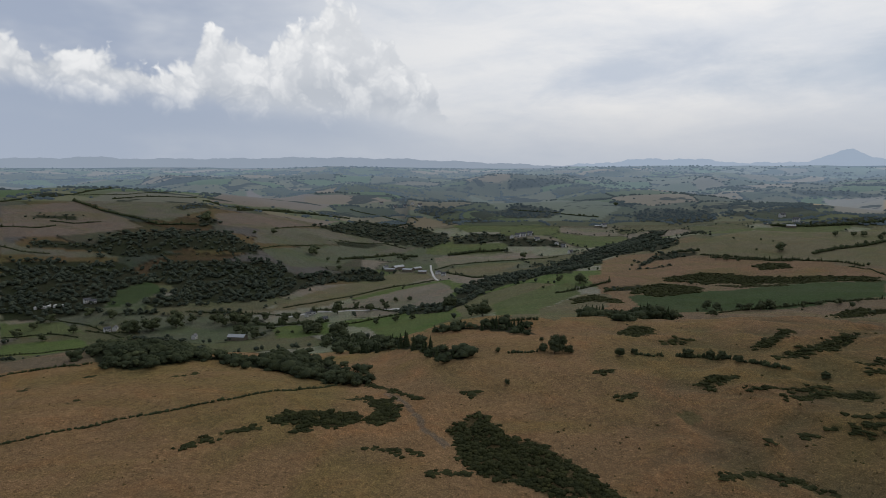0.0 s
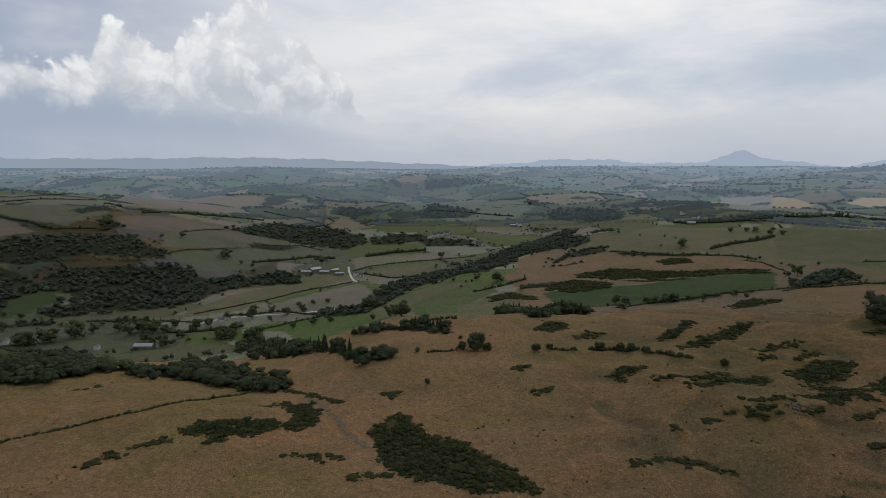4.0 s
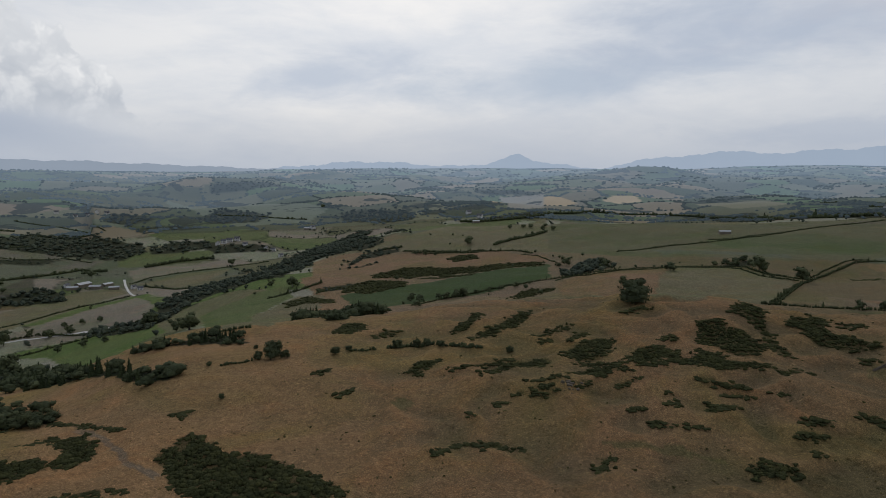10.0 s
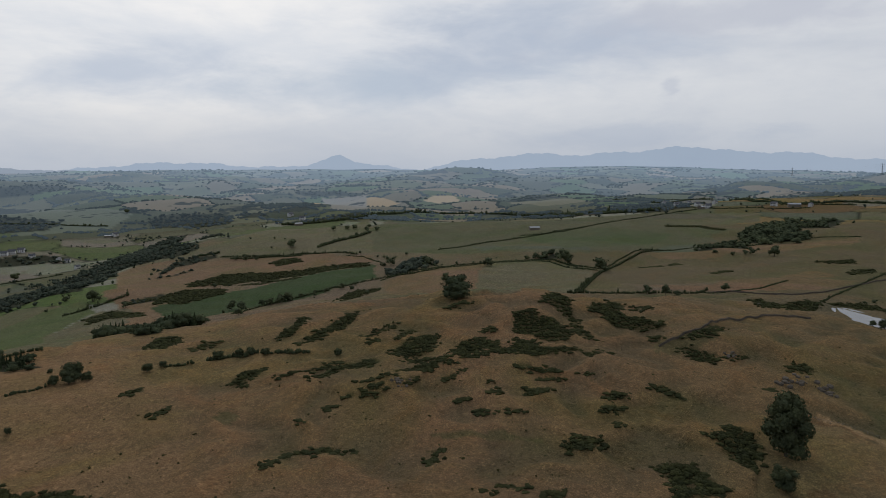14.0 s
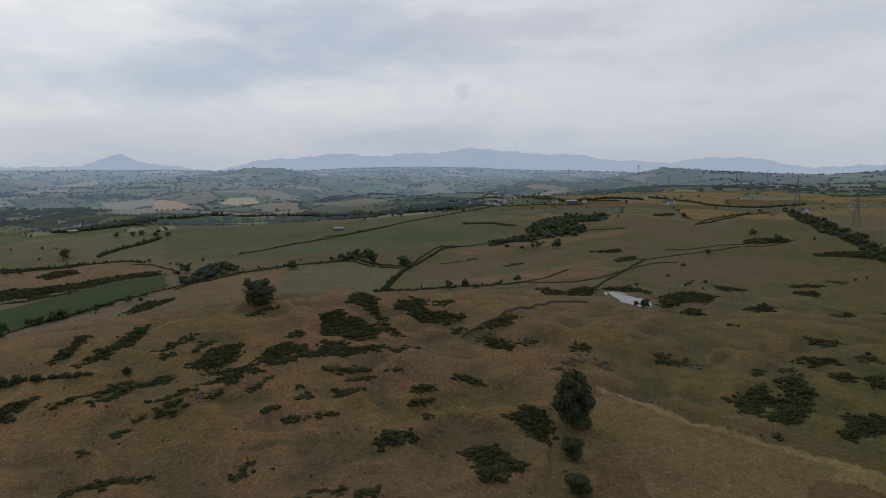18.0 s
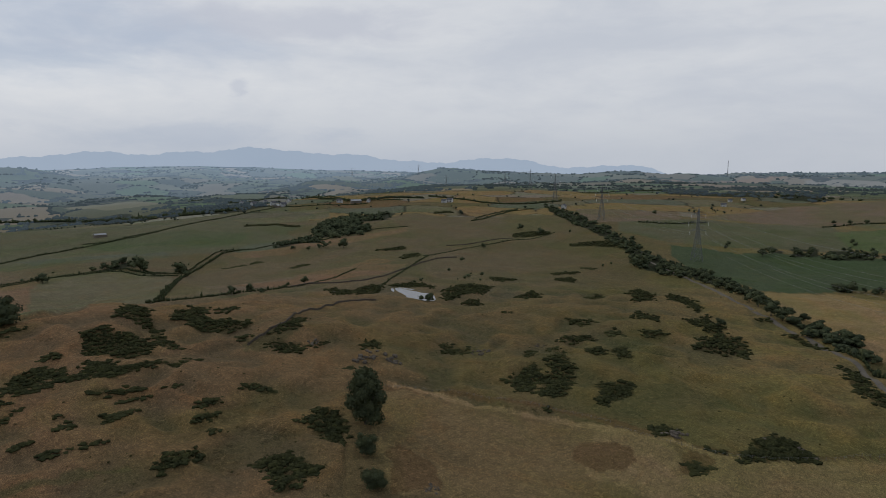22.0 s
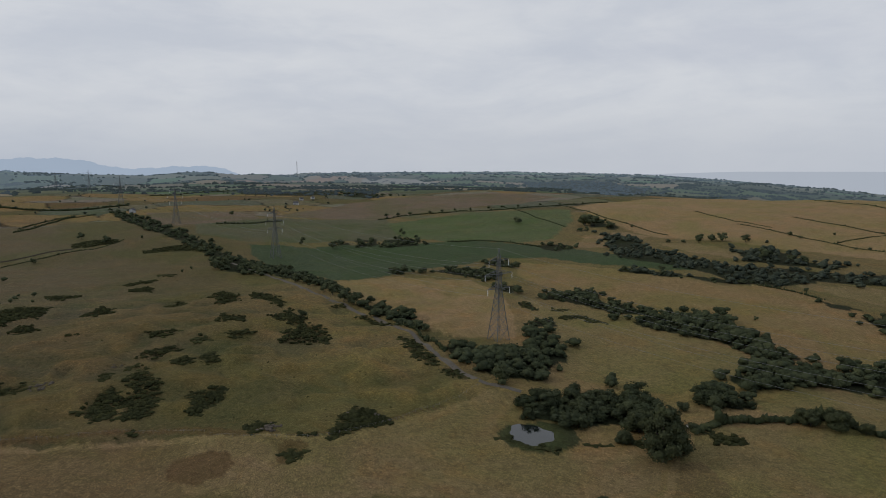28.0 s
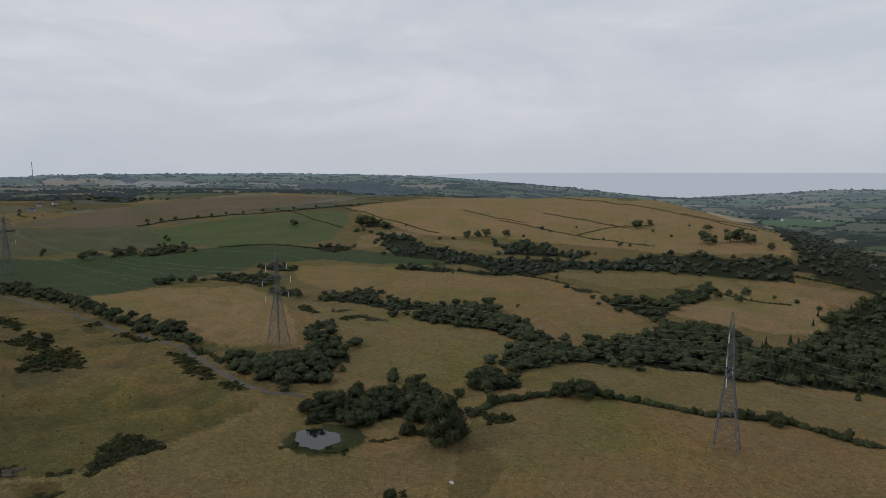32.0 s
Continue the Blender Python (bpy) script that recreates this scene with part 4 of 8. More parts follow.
thicket(1.4, (414, -226), (393, -223), (389, -220), (406, -221))
thicket(1.4, (589, 50), (611, 30), (603, 29), (573, 49))
thicket(1.4, (252, 704), (284, 696), (308, 673), (287, 663), (279, 644), (294, 642), (279, 685), (247, 691))
thicket(1.4, (310, 658), (332, 654), (383, 643), (402, 633), (396, 624), (378, 634), (323, 637), (308, 655))
thicket(1.4, (172, 649), (203, 657), (225, 664), (240, 646), (237, 638), (215, 633), (196, 635), (166, 624))
thicket(1.0, (222, 720), (261, 730), (287, 715), (286, 712), (258, 722), (221, 717))
thicket(1.4, (108, 617), (128, 624), (145, 601), (141, 583), (123, 603), (105, 599))
thicket(1.0, (261, 661), (278, 641), (310, 625), (306, 617), (274, 632), (259, 655))
thicket(1.0, (343, 762), (366, 780), (372, 752), (368, 745), (349, 743), (336, 745))
thicket(1.4, (271, 472), (299, 488), (311, 472), (309, 469), (292, 476), (253, 440))
thicket(2, (225, 715), (269, 735), (335, 664), (404, 647), (396, 630), (325, 645), (250, 681), (219, 696))
thicket(2, (177, 662), (206, 672), (234, 652), (230, 626), (180, 602), (172, 633))
thicket(2, (338, 749), (367, 743), (360, 714), (333, 723))
thicket(1.5, (248, 243), (256, 236), (252, 229), (258, 223), (254, 207.8), (244, 202.7), (233.8, 202.5), (229.8, 209.6), (230.5, 226.3))
thicket(1.5, (269, 243), (321, 275), (305, 252), (278, 230), (275, 223), (264, 211), (257.3, 196.4), (251.4, 200.3), (259, 212), (270, 225), (271, 233))
thicket(1.5, (220.4, 216.6), (222.2, 202.7), (218, 199.2), (221, 191.6), (232.5, 188.2), (241.5, 184.7), (251.4, 181.1), (237, 181.3), (218.5, 189.6), (205.8, 190.8), (205.9, 203.2))
thicket(1.5, (294, 229), (341, 249), (335, 236), (313, 222), (308, 210), (312, 200), (314, 193), (300, 193), (292, 203), (288, 210), (293, 220))
thicket(1.5, (325, 221), (343, 224), (351, 225), (326, 215))
thicket(1.5, (287, 185), (292, 181), (285, 178), (284, 183))
thicket(1.5, (287, 169), (291, 164), (292.3, 151.1), (288.5, 152.3), (294.8, 146.3), (305, 143), (299, 142), (288.9, 148), (284.8, 148.9), (282.1, 154.8), (287, 166))
thicket(1.5, (295, 169), (318, 172), (333, 172), (306, 160), (297, 164))
thicket(1.5, (211.8, 170), (214.8, 168.6), (219.7, 166.3), (212.3, 169.2))
thicket(1.5, (230.9, 147.4), (237.1, 142.1), (235.6, 134.6), (233.2, 141.1), (228.5, 145))
thicket(1.5, (195.6, 191.1), (200.1, 183.6), (207.5, 177.1), (204.6, 174.7), (199.1, 182.9), (195, 189.5))
thicket(1.5, (195.2, 177.3), (200.3, 174.8), (206.7, 171.1), (200.8, 173), (194.5, 175.7))
thicket(1.5, (184, 174.2), (188.1, 171.2), (194.9, 168.1), (183.4, 167.1), (180.5, 166.8), (180.6, 170.2))
thicket(1.5, (208.9, 153.6), (218, 149.7), (213.3, 147.3), (206.1, 149.9))
thicket(1.5, (197.1, 146.9), (203.8, 146), (207.4, 143.5), (203.9, 142.9), (196.3, 144.2))
thicket(1.5, (195.3, 140.4), (194.4, 135), (193, 134.9))
thicket(1.5, (213.6, 114), (217.7, 109.3), (227.5, 111.7), (228.3, 106.2), (224.8, 99), (218, 95), (206.2, 91.1), (205.7, 97.3), (210.3, 102.6), (213.4, 109.5))
thicket(1.5, (456, 215), (460, 208), (449, 194), (468, 189), (486, 181), (466, 172), (427, 176), (435, 197))
thicket(1.5, (306, 124), (311, 121), (312, 117), (304.4, 114.6), (302, 122.6))
thicket(1.5, (271.6, 118.8), (277.6, 118), (270.3, 115.5))
thicket(1.5, (330, 88), (333, 85), (325, 81), (326, 74), (330, 72), (324, 71), (315.7, 76.2), (322, 84))
thicket(1.5, (484, 125), (512, 113), (504, 93), (462, 92), (452, 104), (434, 112), (453, 119))
thicket(1.5, (430, 98), (442, 94), (429, 85), (421, 87), (426, 96))
thicket(1.5, (476, 70), (487, 55), (470, 48), (452, 59))
thicket(1.5, (401, 65), (403, 60), (400, 61))
thicket(1.5, (554, 47), (565, 31), (546, 30), (547, 42))
thicket(1.5, (279.3, 41.4), (301.9, 40.6), (310.3, 34.6), (296.6, 30.4), (274.2, 33), (272.9, 39.2))
thicket(1.5, (316.5, 29.6), (326, 23.2), (305.6, 16.2), (297, 15.7), (274.5, 16.9), (270.5, 22.7), (270.8, 27.7), (296.3, 30.3), (301.8, 25.4))
thicket(1.5, (340, 31), (330, 22), (327.9, 21.2), (332, 28))
thicket(1.5, (326.1, 41.7), (334, 39), (323.3, 36.7), (315.2, 39.2))
thicket(1.5, (357, 27), (360, 18), (367, 12), (364, 7), (352, 14), (349, 25))
thicket(1.5, (400, 27), (394, 16), (393, 7), (384, 16), (395, 25))
thicket(1.5, (333, 12), (343, 5), (332, 0), (327.9, 7.3))
thicket(1.5, (341, -1), (352, -9), (328.6, -10), (329.5, -5.7))
thicket(1.5, (291.9, 3.7), (294.1, -5.3), (292.7, -11.7), (283.3, -10.2), (279.6, -5.2), (263, -0.3), (266.1, 4.4), (276, 2.2))
thicket(1.5, (500, -14), (514, -28), (472, -30), (458, -17))
thicket(1.5, (410, -14), (409, -31), (396, -25), (400, -15))
thicket(1.5, (492, -39), (497, -52), (461, -60), (449, -57), (472, -49), (479, -42))
thicket(1.5, (405, -44), (438, -61), (398, -62), (388, -64), (382, -71), (370, -73), (347, -68), (358, -65), (357, -56), (361, -45), (386, -51), (383, -58), (395, -55))
thicket(1.5, (435, -89), (437, -100), (434, -91))
thicket(1.5, (282.6, 47.1), (283.4, 43.3), (281.5, 43.8))
thicket(1.5, (258.2, 25.2), (259.3, 22.2), (257.2, 22.5))
thicket(1.5, (484, 176), (499, 157), (492, 137), (479, 133), (484, 162))
thicket(1.5, (346, -112), (340, -116), (309.3, -111.6), (296.9, -114.4), (291.8, -110.3), (299.8, -106), (316, -105))
thicket(1.5, (286.6, -110.7), (286.5, -119.5), (272.1, -120.2), (275.3, -115.2))
thicket(1.5, (403, -99), (393, -109), (380, -115), (390, -106))
thicket(1.5, (378, -16), (378, -31), (371, -21))
thicket(1.5, (553, 102), (549, 81), (528, 92))
thicket(1.5, (482, 18), (488, 7), (481, 5), (479, 15))
thicket(1.5, (374, 2), (377, -6), (367, -7), (369, 0))
thicket(2, (185.1, -182.7), (176.8, -192), (172.4, -189), (177.9, -181.4))
thicket(1.8, (243.8, -50.7), (245.5, -56.7), (249.7, -62.5), (241.8, -69), (236.4, -70.2), (231.9, -60.3), (233.9, -51.8))
thicket(1.3, (247.7, -16.3), (251.4, -22.4), (247, -26.3), (238.1, -20.3), (243.2, -16.5))
thicket(1.3, (234.1, -34.5), (233.2, -38.3), (231, -37.3))
thicket(1.3, (221.9, -26.8), (220.9, -34.3), (216.5, -32.2), (218.2, -27.6))
thicket(1.3, (227.5, -42.9), (239.8, -51), (249.5, -59), (244.1, -61.9), (241.2, -69.1), (237.2, -70.5), (232, -62.9), (231.5, -54.2), (226.6, -46.6))
thicket(1.2, (194, -154.5), (187.6, -158), (185.8, -155), (190.5, -151.7))
thicket(1.5, (86, 349), (96, 366), (106, 365), (103, 348), (91, 337))
thicket(1.5, (102, 333), (114, 337), (119, 336), (116, 333), (104, 332))
thicket(1.5, (139, 310), (150, 316), (167, 335), (171, 333), (154, 311), (142, 306))
thicket(1.5, (141.3, 290.3), (158, 299), (183, 315), (200, 325), (186, 308), (161, 292), (145.2, 290.3))
thicket(1.5, (171.5, 275.9), (184, 280), (199, 284), (196, 281), (178.8, 275.7))
thicket(1.5, (167.2, 265.5), (177.4, 271.1), (174.2, 264.7), (167.2, 262.6))
thicket(1.5, (183.2, 264.3), (195, 273), (201, 269), (197, 269), (180.7, 256.6))
thicket(1.5, (167.5, 246.9), (177.2, 251.3), (194.7, 256.2), (200, 250.1), (187.3, 235.2), (174.4, 232), (168, 237.9))
thicket(1.5, (183, 220.9), (200.1, 231.3), (212.9, 230.6), (210.4, 216.1), (204.4, 210.9), (197.3, 218.5), (183.1, 217))
thicket(1.5, (215.6, 236.7), (223.6, 236.5), (221.6, 229.6), (217.3, 232.3))
thicket(1.5, (96.4, 264.2), (107.6, 269.4), (117.2, 269.7), (107.4, 262.1), (100.4, 257.4))
thicket(1.5, (111, 255), (124.5, 253.2), (140, 252.5), (137.9, 251), (118.9, 252.3))
thicket(1.5, (137.3, 254.9), (145.3, 254.9), (145.9, 253.6))
thicket(1.5, (119.9, 241), (135.3, 248.7), (149.1, 249.7), (159.4, 249.1), (159.2, 242.4), (154.3, 240.7), (146.4, 245.1), (133.4, 245))
thicket(1.5, (136.3, 223.6), (144.5, 217.6), (151.1, 216.7), (141.8, 217.1), (136.8, 222.3))
thicket(1.5, (133.2, 216.4), (139.1, 216.4), (141.5, 212.8), (137.6, 213.9), (133, 215.8))
thicket(1.5, (124.5, 219.3), (129.7, 216.2), (140.8, 209.8), (129.2, 215.3))
thicket(1.5, (153.8, 220.7), (167.8, 223), (180.7, 211), (169.7, 212.4), (161.7, 211.4), (163.6, 220.5))
thicket(1.5, (165, 204.5), (172.1, 203.2), (178, 203.2), (170.1, 200.6), (164.7, 202.5))
thicket(1.5, (116.5, 217.1), (120.5, 217.1), (120.9, 214.8), (116.9, 214.4))
thicket(1.5, (57.4, 277), (67.2, 281.9), (64.5, 275.8), (59.1, 275.1))
thicket(1.5, (59.7, 249.9), (63.4, 250.6), (70.7, 255.3), (66, 251.1))
thicket(1.5, (1.3, 262.9), (7.9, 264), (6.4, 262.3), (2.4, 257.8))
thicket(1.5, (226, 277), (241, 278), (248, 276), (237, 276), (227, 275))
thicket(1.5, (165.8, 234.6), (172.9, 230.1), (178, 216.9), (197, 215.3), (210.7, 206.4), (207.8, 203.2), (192.3, 210), (174.5, 218.6), (165.8, 230.9))
thicket(1.5, (148.3, 208.9), (155.9, 209.8), (156.8, 207.7), (151.2, 208))
thicket(1.5, (155.2, 183.4), (160, 184.2), (160.9, 182.6), (157.5, 182.3))
thicket(1.5, (155.8, 172.7), (160.4, 172.1), (159.6, 170.4), (156.2, 171.9))
thicket(1.5, (170.1, 179.6), (175.8, 181.1), (172.4, 177.8))
thicket(1.5, (174.5, 188.4), (176.9, 186.8), (175.8, 186.5))


def inside(poly, x, y):
    res = np.zeros(len(x), bool)
    j = len(poly) - 1
    for i in range(len(poly)):
        (xi, yi), (xj, yj) = poly[i], poly[j]
        hit = ((yi > y) != (yj > y)) & (x < (xj - xi) * (y - yi) / (yj - yi + 1e-9) + xi)
        res ^= hit
        j = i
    return res


def wobble(x, y, scale, seed):
    rs = np.random.RandomState(seed)
    out = 0
    for k in range(7):
        a, w, c = rs.uniform(0, 6.28), 2 * math.pi / (scale * rs.uniform(0.5, 2.0)), rs.uniform(0, 6.28)
        out = out + np.sin((x * math.cos(a) + y * math.sin(a)) * w + c)
    return out / 3.5


def cell_mosaic(x, y, size, seed):
    """A patchwork of fields: the number of the cell and the nearness to its edge, in metres."""
    rs = np.random.RandomState(seed)
    xs, ys = x + 22 * wobble(x, y, 260, seed + 1), y + 22 * wobble(x, y, 260, seed + 2)
    gx, gy = np.floor(xs / size).astype(int), np.floor(ys / size).astype(int)
    table = rs.uniform(0.1, 0.9, (257, 2))
    best = np.full(len(x), 1e9)
    second, cell = best.copy(), np.zeros(len(x), int)
    for dx in (-1, 0, 1):
        for dy in (-1, 0, 1):
            ix, iy = gx + dx, gy + dy
            key = (ix * 73 + iy * 151) % 257
            d = np.hypot((ix + table[key, 0]) * size - xs, (iy + table[key, 1]) * size - ys)
            closer = d < best
            second = np.where(closer, best, np.minimum(second, d))
            cell = np.where(closer, key, cell)
            best = np.minimum(best, d)
    return cell, second - best


FARM, FARM_FAR = 128.0, 178.0


def ground_colour(x, y):
    r, a = np.hypot(x, y), np.degrees(np.arctan2(x, y))
    # part of the darkening by bearing, dry to tawny to olive, imitates cloud shade
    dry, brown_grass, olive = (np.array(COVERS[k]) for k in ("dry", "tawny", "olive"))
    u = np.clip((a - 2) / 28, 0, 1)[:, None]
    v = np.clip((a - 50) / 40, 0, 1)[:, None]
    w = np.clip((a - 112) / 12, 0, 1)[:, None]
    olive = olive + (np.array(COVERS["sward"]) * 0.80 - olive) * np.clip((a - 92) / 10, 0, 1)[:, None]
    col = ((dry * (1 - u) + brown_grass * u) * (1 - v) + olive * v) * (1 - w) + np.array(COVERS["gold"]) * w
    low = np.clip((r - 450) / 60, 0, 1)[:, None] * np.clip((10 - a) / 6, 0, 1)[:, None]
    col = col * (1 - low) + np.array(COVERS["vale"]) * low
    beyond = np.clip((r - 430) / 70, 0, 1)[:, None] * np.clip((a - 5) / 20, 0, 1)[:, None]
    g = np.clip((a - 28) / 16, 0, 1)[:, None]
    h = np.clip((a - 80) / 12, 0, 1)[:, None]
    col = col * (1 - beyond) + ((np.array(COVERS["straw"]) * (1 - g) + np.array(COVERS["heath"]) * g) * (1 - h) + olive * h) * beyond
    # dry crests and greener hollows
    bumpy = np.clip(hummocks(x, y, r) * 1.1, -0.5, 0.5)[:, None]
    col = col * (1 + bumpy * np.array([0.42, 0.27, 0.18]))
    # the crown of the hill, plain dry grass
    top = np.clip((130 - r) / 60, 0, 1)[:, None]
    col = col * (1 - top) + brown_grass * top
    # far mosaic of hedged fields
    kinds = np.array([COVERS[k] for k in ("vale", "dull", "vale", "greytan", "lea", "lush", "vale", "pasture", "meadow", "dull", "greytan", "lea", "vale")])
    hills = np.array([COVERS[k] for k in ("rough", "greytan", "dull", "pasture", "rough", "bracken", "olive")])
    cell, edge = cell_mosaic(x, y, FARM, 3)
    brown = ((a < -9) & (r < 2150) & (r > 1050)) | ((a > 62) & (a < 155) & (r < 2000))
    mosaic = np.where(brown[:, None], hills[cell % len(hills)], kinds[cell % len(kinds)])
    # cloud shadow put into the colour of the hill at negative bearings
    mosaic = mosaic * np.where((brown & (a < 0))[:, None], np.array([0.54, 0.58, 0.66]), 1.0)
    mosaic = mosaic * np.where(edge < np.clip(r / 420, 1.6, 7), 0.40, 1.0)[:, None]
    faint = np.array([(0.100, 0.104, 0.062), (0.064, 0.078, 0.046), (0.084, 0.108, 0.054), (0.14, 0.126, 0.082), (0.056, 0.068, 0.042), (0.082, 0.120, 0.054), (0.078, 0.086, 0.053), (0.19, 0.158, 0.104), (0.068, 0.084, 0.047), (0.105, 0.118, 0.066), (0.125, 0.128, 0.078)])
    wide, rim = cell_mosaic(x, y, FARM_FAR, 5)
    distant = np.clip((r - 1650) / 60, 0, 1)[:, None]
    mosaic = mosaic * (1 - distant) + faint[(wide * 7) % len(faint)] * np.where(brown & (wide % 3 > 0), 1.25, 1.0)[:, None] * distant
    start = np.where(a < 12, 560.0, 1050.0)
    far = np.clip((r - start + 40 * wobble(x, y, 90, 8)) / 30, 0, 1)[:, None]
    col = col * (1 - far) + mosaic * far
    n, m = 1.5 * wobble(x, y, 25, 13), 1.5 * wobble(x, y, 25, 14)
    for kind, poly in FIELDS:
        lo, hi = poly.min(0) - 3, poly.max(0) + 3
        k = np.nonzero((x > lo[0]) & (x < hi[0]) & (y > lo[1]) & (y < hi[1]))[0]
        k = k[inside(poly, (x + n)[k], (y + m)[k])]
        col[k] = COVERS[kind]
    return col


# ---- the ground, one sheet out to the farthest hills ----


def sheet(name, rows, bearings, material, haze_glow=None):
    rr, aa = np.meshgrid(rows, np.radians(bearings), indexing="ij")
    x, y = (rr * np.sin(aa)).ravel(), (rr * np.cos(aa)).ravel()
    z = ground_z(x, y)
    h, w = rr.shape
    a = (np.arange(h - 1)[:, None] * w + np.arange(w - 1)[None, :]).ravel()
    quads = np.stack([a, a + 1, a + w + 1, a + w], 1)[:, ::-1]
    me = bpy.data.meshes.new(name)
    me.vertices.add(len(x))
    me.vertices.foreach_set("co", np.stack([x, y, z], 1).ravel())
    me.loops.add(quads.size)
    me.loops.foreach_set("vertex_index", quads.ravel())
    me.polygons.add(len(quads))
    me.polygons.foreach_set("loop_start", np.arange(0, quads.size, 4))
    me.polygons.foreach_set("loop_total", np.full(len(quads), 4))
    me.polygons.foreach_set("use_smooth", np.ones(len(quads), bool))
    me.update(calc_edges=True)
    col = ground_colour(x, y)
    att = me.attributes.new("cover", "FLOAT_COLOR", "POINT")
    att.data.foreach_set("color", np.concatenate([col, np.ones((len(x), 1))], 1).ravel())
    if haze_glow is not None:
        att = me.attributes.new("haze_glow", "FLOAT", "POINT")
        att.data.foreach_set("value", haze_glow(rr.ravel(), np.degrees(aa.ravel())))
    me.materials.append(material)
    return new(name, me)


def HAZE_GLOW(r, a):
    """Strength of the emission that imitates haze at distance r and bearing a; the west is clearer."""
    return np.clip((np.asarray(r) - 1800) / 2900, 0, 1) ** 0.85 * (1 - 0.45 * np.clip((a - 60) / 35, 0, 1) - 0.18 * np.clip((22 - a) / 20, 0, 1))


VIEW = np.concatenate([np.arange(-44, 174, 0.24), np.arange(174, 316.01, 2.0)])
NEAR_ROWS = np.concatenate([[0.01, 1, 2.5, 5, 10, 20, 40, 60, 80, 100, 120], np.geomspace(130, 1700, 310)])
FAR_ROWS = np.geomspace(1700, 4940, 130)
ground = tagged(sheet("ground", NEAR_ROWS, VIEW, GROUND), "rolling hill pasture of dry tan and olive grass", "ground", kind="structure")
far_ground = tagged(sheet("backdrop", FAR_ROWS, VIEW, FAR, HAZE_GLOW), "hazy blue-green distant farmland rising to the skyline", "distant hills", kind="structure")

# ---- materials of the things ----


def foliage_material(name, dark, light, amount=0.5):
    s = Shade(name, 1.0)
    s.b.inputs["Specular IOR Level"].default_value = 0.02
    tone = s.attribute("tone").outputs["Fac"]
    c = s.mix(s.ramp(s.island, 0, 1, 0.15, 0.62), dark, light)
    c = s.mix(s.ramp(tone, 0, 1, 0.0, 0.75), c, s.mix(1.0, c, (0.62, 0.66, 0.62), "MULTIPLY"))
    c = s.mix(s.ramp(tone, 0.35, 0.0, 0.0, 0.5), c, s.mix(1.0, c, (1.35, 1.30, 1.12), "MULTIPLY"))
    c = s.mix(s.ramp(s.noise(0.35, 3, 0.6), 0.35, 0.7, 0.0, 0.45), c, s.mix(1.0, c, (1.25, 1.12, 0.72), "MULTIPLY"))
    c = s.mix(s.ramp(s.noise(2.4, 4, 0.75), 0.42, 0.6, 0.5, 0.0), c, s.mix(1.0, c, (0.55, 0.57, 0.56), "MULTIPLY"))
    s.colour(c)
    s.bump(s.noise(2.8, 5, 0.75), 1.0, 0.5)
    return s.mat


# leaf and hedge greens hold a little haze blue, the valley leaf much more
LEAF = foliage_material("broadleaf_foliage", (0.050, 0.061, 0.038), (0.102, 0.117, 0.068))
NEEDLE = foliage_material("conifer_needles", (0.036, 0.048, 0.028), (0.072, 0.090, 0.047))
GORSE = foliage_material("gorse_spines", (0.038, 0.043, 0.022), (0.080, 0.083, 0.039))
HAZE_TINTED_LEAF = foliage_material("haze_tinted_valley_foliage", (0.052, 0.064, 0.054), (0.094, 0.110, 0.082))
HEDGE = foliage_material("hedge_foliage", (0.047, 0.058, 0.034), (0.096, 0.110, 0.058))


def plain(name, a, b, scale, rough=0.8, metal=0.0, bump=0.0):
    s = Shade(name, rough)
    s.b.inputs["Metallic"].default_value = metal
    c = s.mix(s.ramp(s.noise(scale, 5, 0.65), 0.3, 0.7), a, b)
    c = s.mix(s.ramp(s.noise(scale * 0.17, 3, 0.6), 0.35, 0.65, 0.0, 0.5), c, s.mix(1.0, c, (0.75, 0.74, 0.72), "MULTIPLY"))
    s.colour(c)
    if bump:
        s.bump(s.noise(scale * 1.5, 5, 0.7), 0.6, bump)
    return s.mat


BARK = plain("bark", (0.05, 0.042, 0.032), (0.11, 0.095, 0.075), 3.0, 0.95, bump=0.05)
STONE = plain("lichened_stone", (0.075, 0.063, 0.049), (0.150, 0.127, 0.100), 1.2, 1.0, bump=0.2)
STONE.node_tree.nodes["Principled BSDF"].inputs["Specular IOR Level"].default_value = 0.05
ASPHALT = plain("worn_asphalt", (0.10, 0.088, 0.070), (0.15, 0.132, 0.108), 0.8, 1.0)
ASPHALT.node_tree.nodes["Principled BSDF"].inputs["Specular IOR Level"].default_value = 0.1
GRAVEL = plain("pale_gravel", (0.34, 0.33, 0.31), (0.56, 0.55, 0.52), 0.12, 1.0)
STEEL = plain("galvanised_steel", (0.10, 0.105, 0.11), (0.17, 0.175, 0.18), 1.5, 0.6, 0.3)
GLASSY = plain("porcelain_insulator", (0.55, 0.56, 0.56), (0.7, 0.7, 0.7), 4.0, 0.3)
WIRE = plain("aluminium_wire", (0.15, 0.155, 0.16), (0.22, 0.225, 0.23), 1.0, 0.5, 0.3)
RENDERED = plain("whitewashed_render", (0.42, 0.41, 0.39), (0.56, 0.55, 0.53), 1.0, 0.9)
SLATE = plain("slate_roof", (0.055, 0.058, 0.066), (0.11, 0.11, 0.12), 2.0, 0.7)
SHEETING = plain("grey_sheet_roof", (0.24, 0.25, 0.26), (0.38, 0.39, 0.40), 0.6, 0.6)
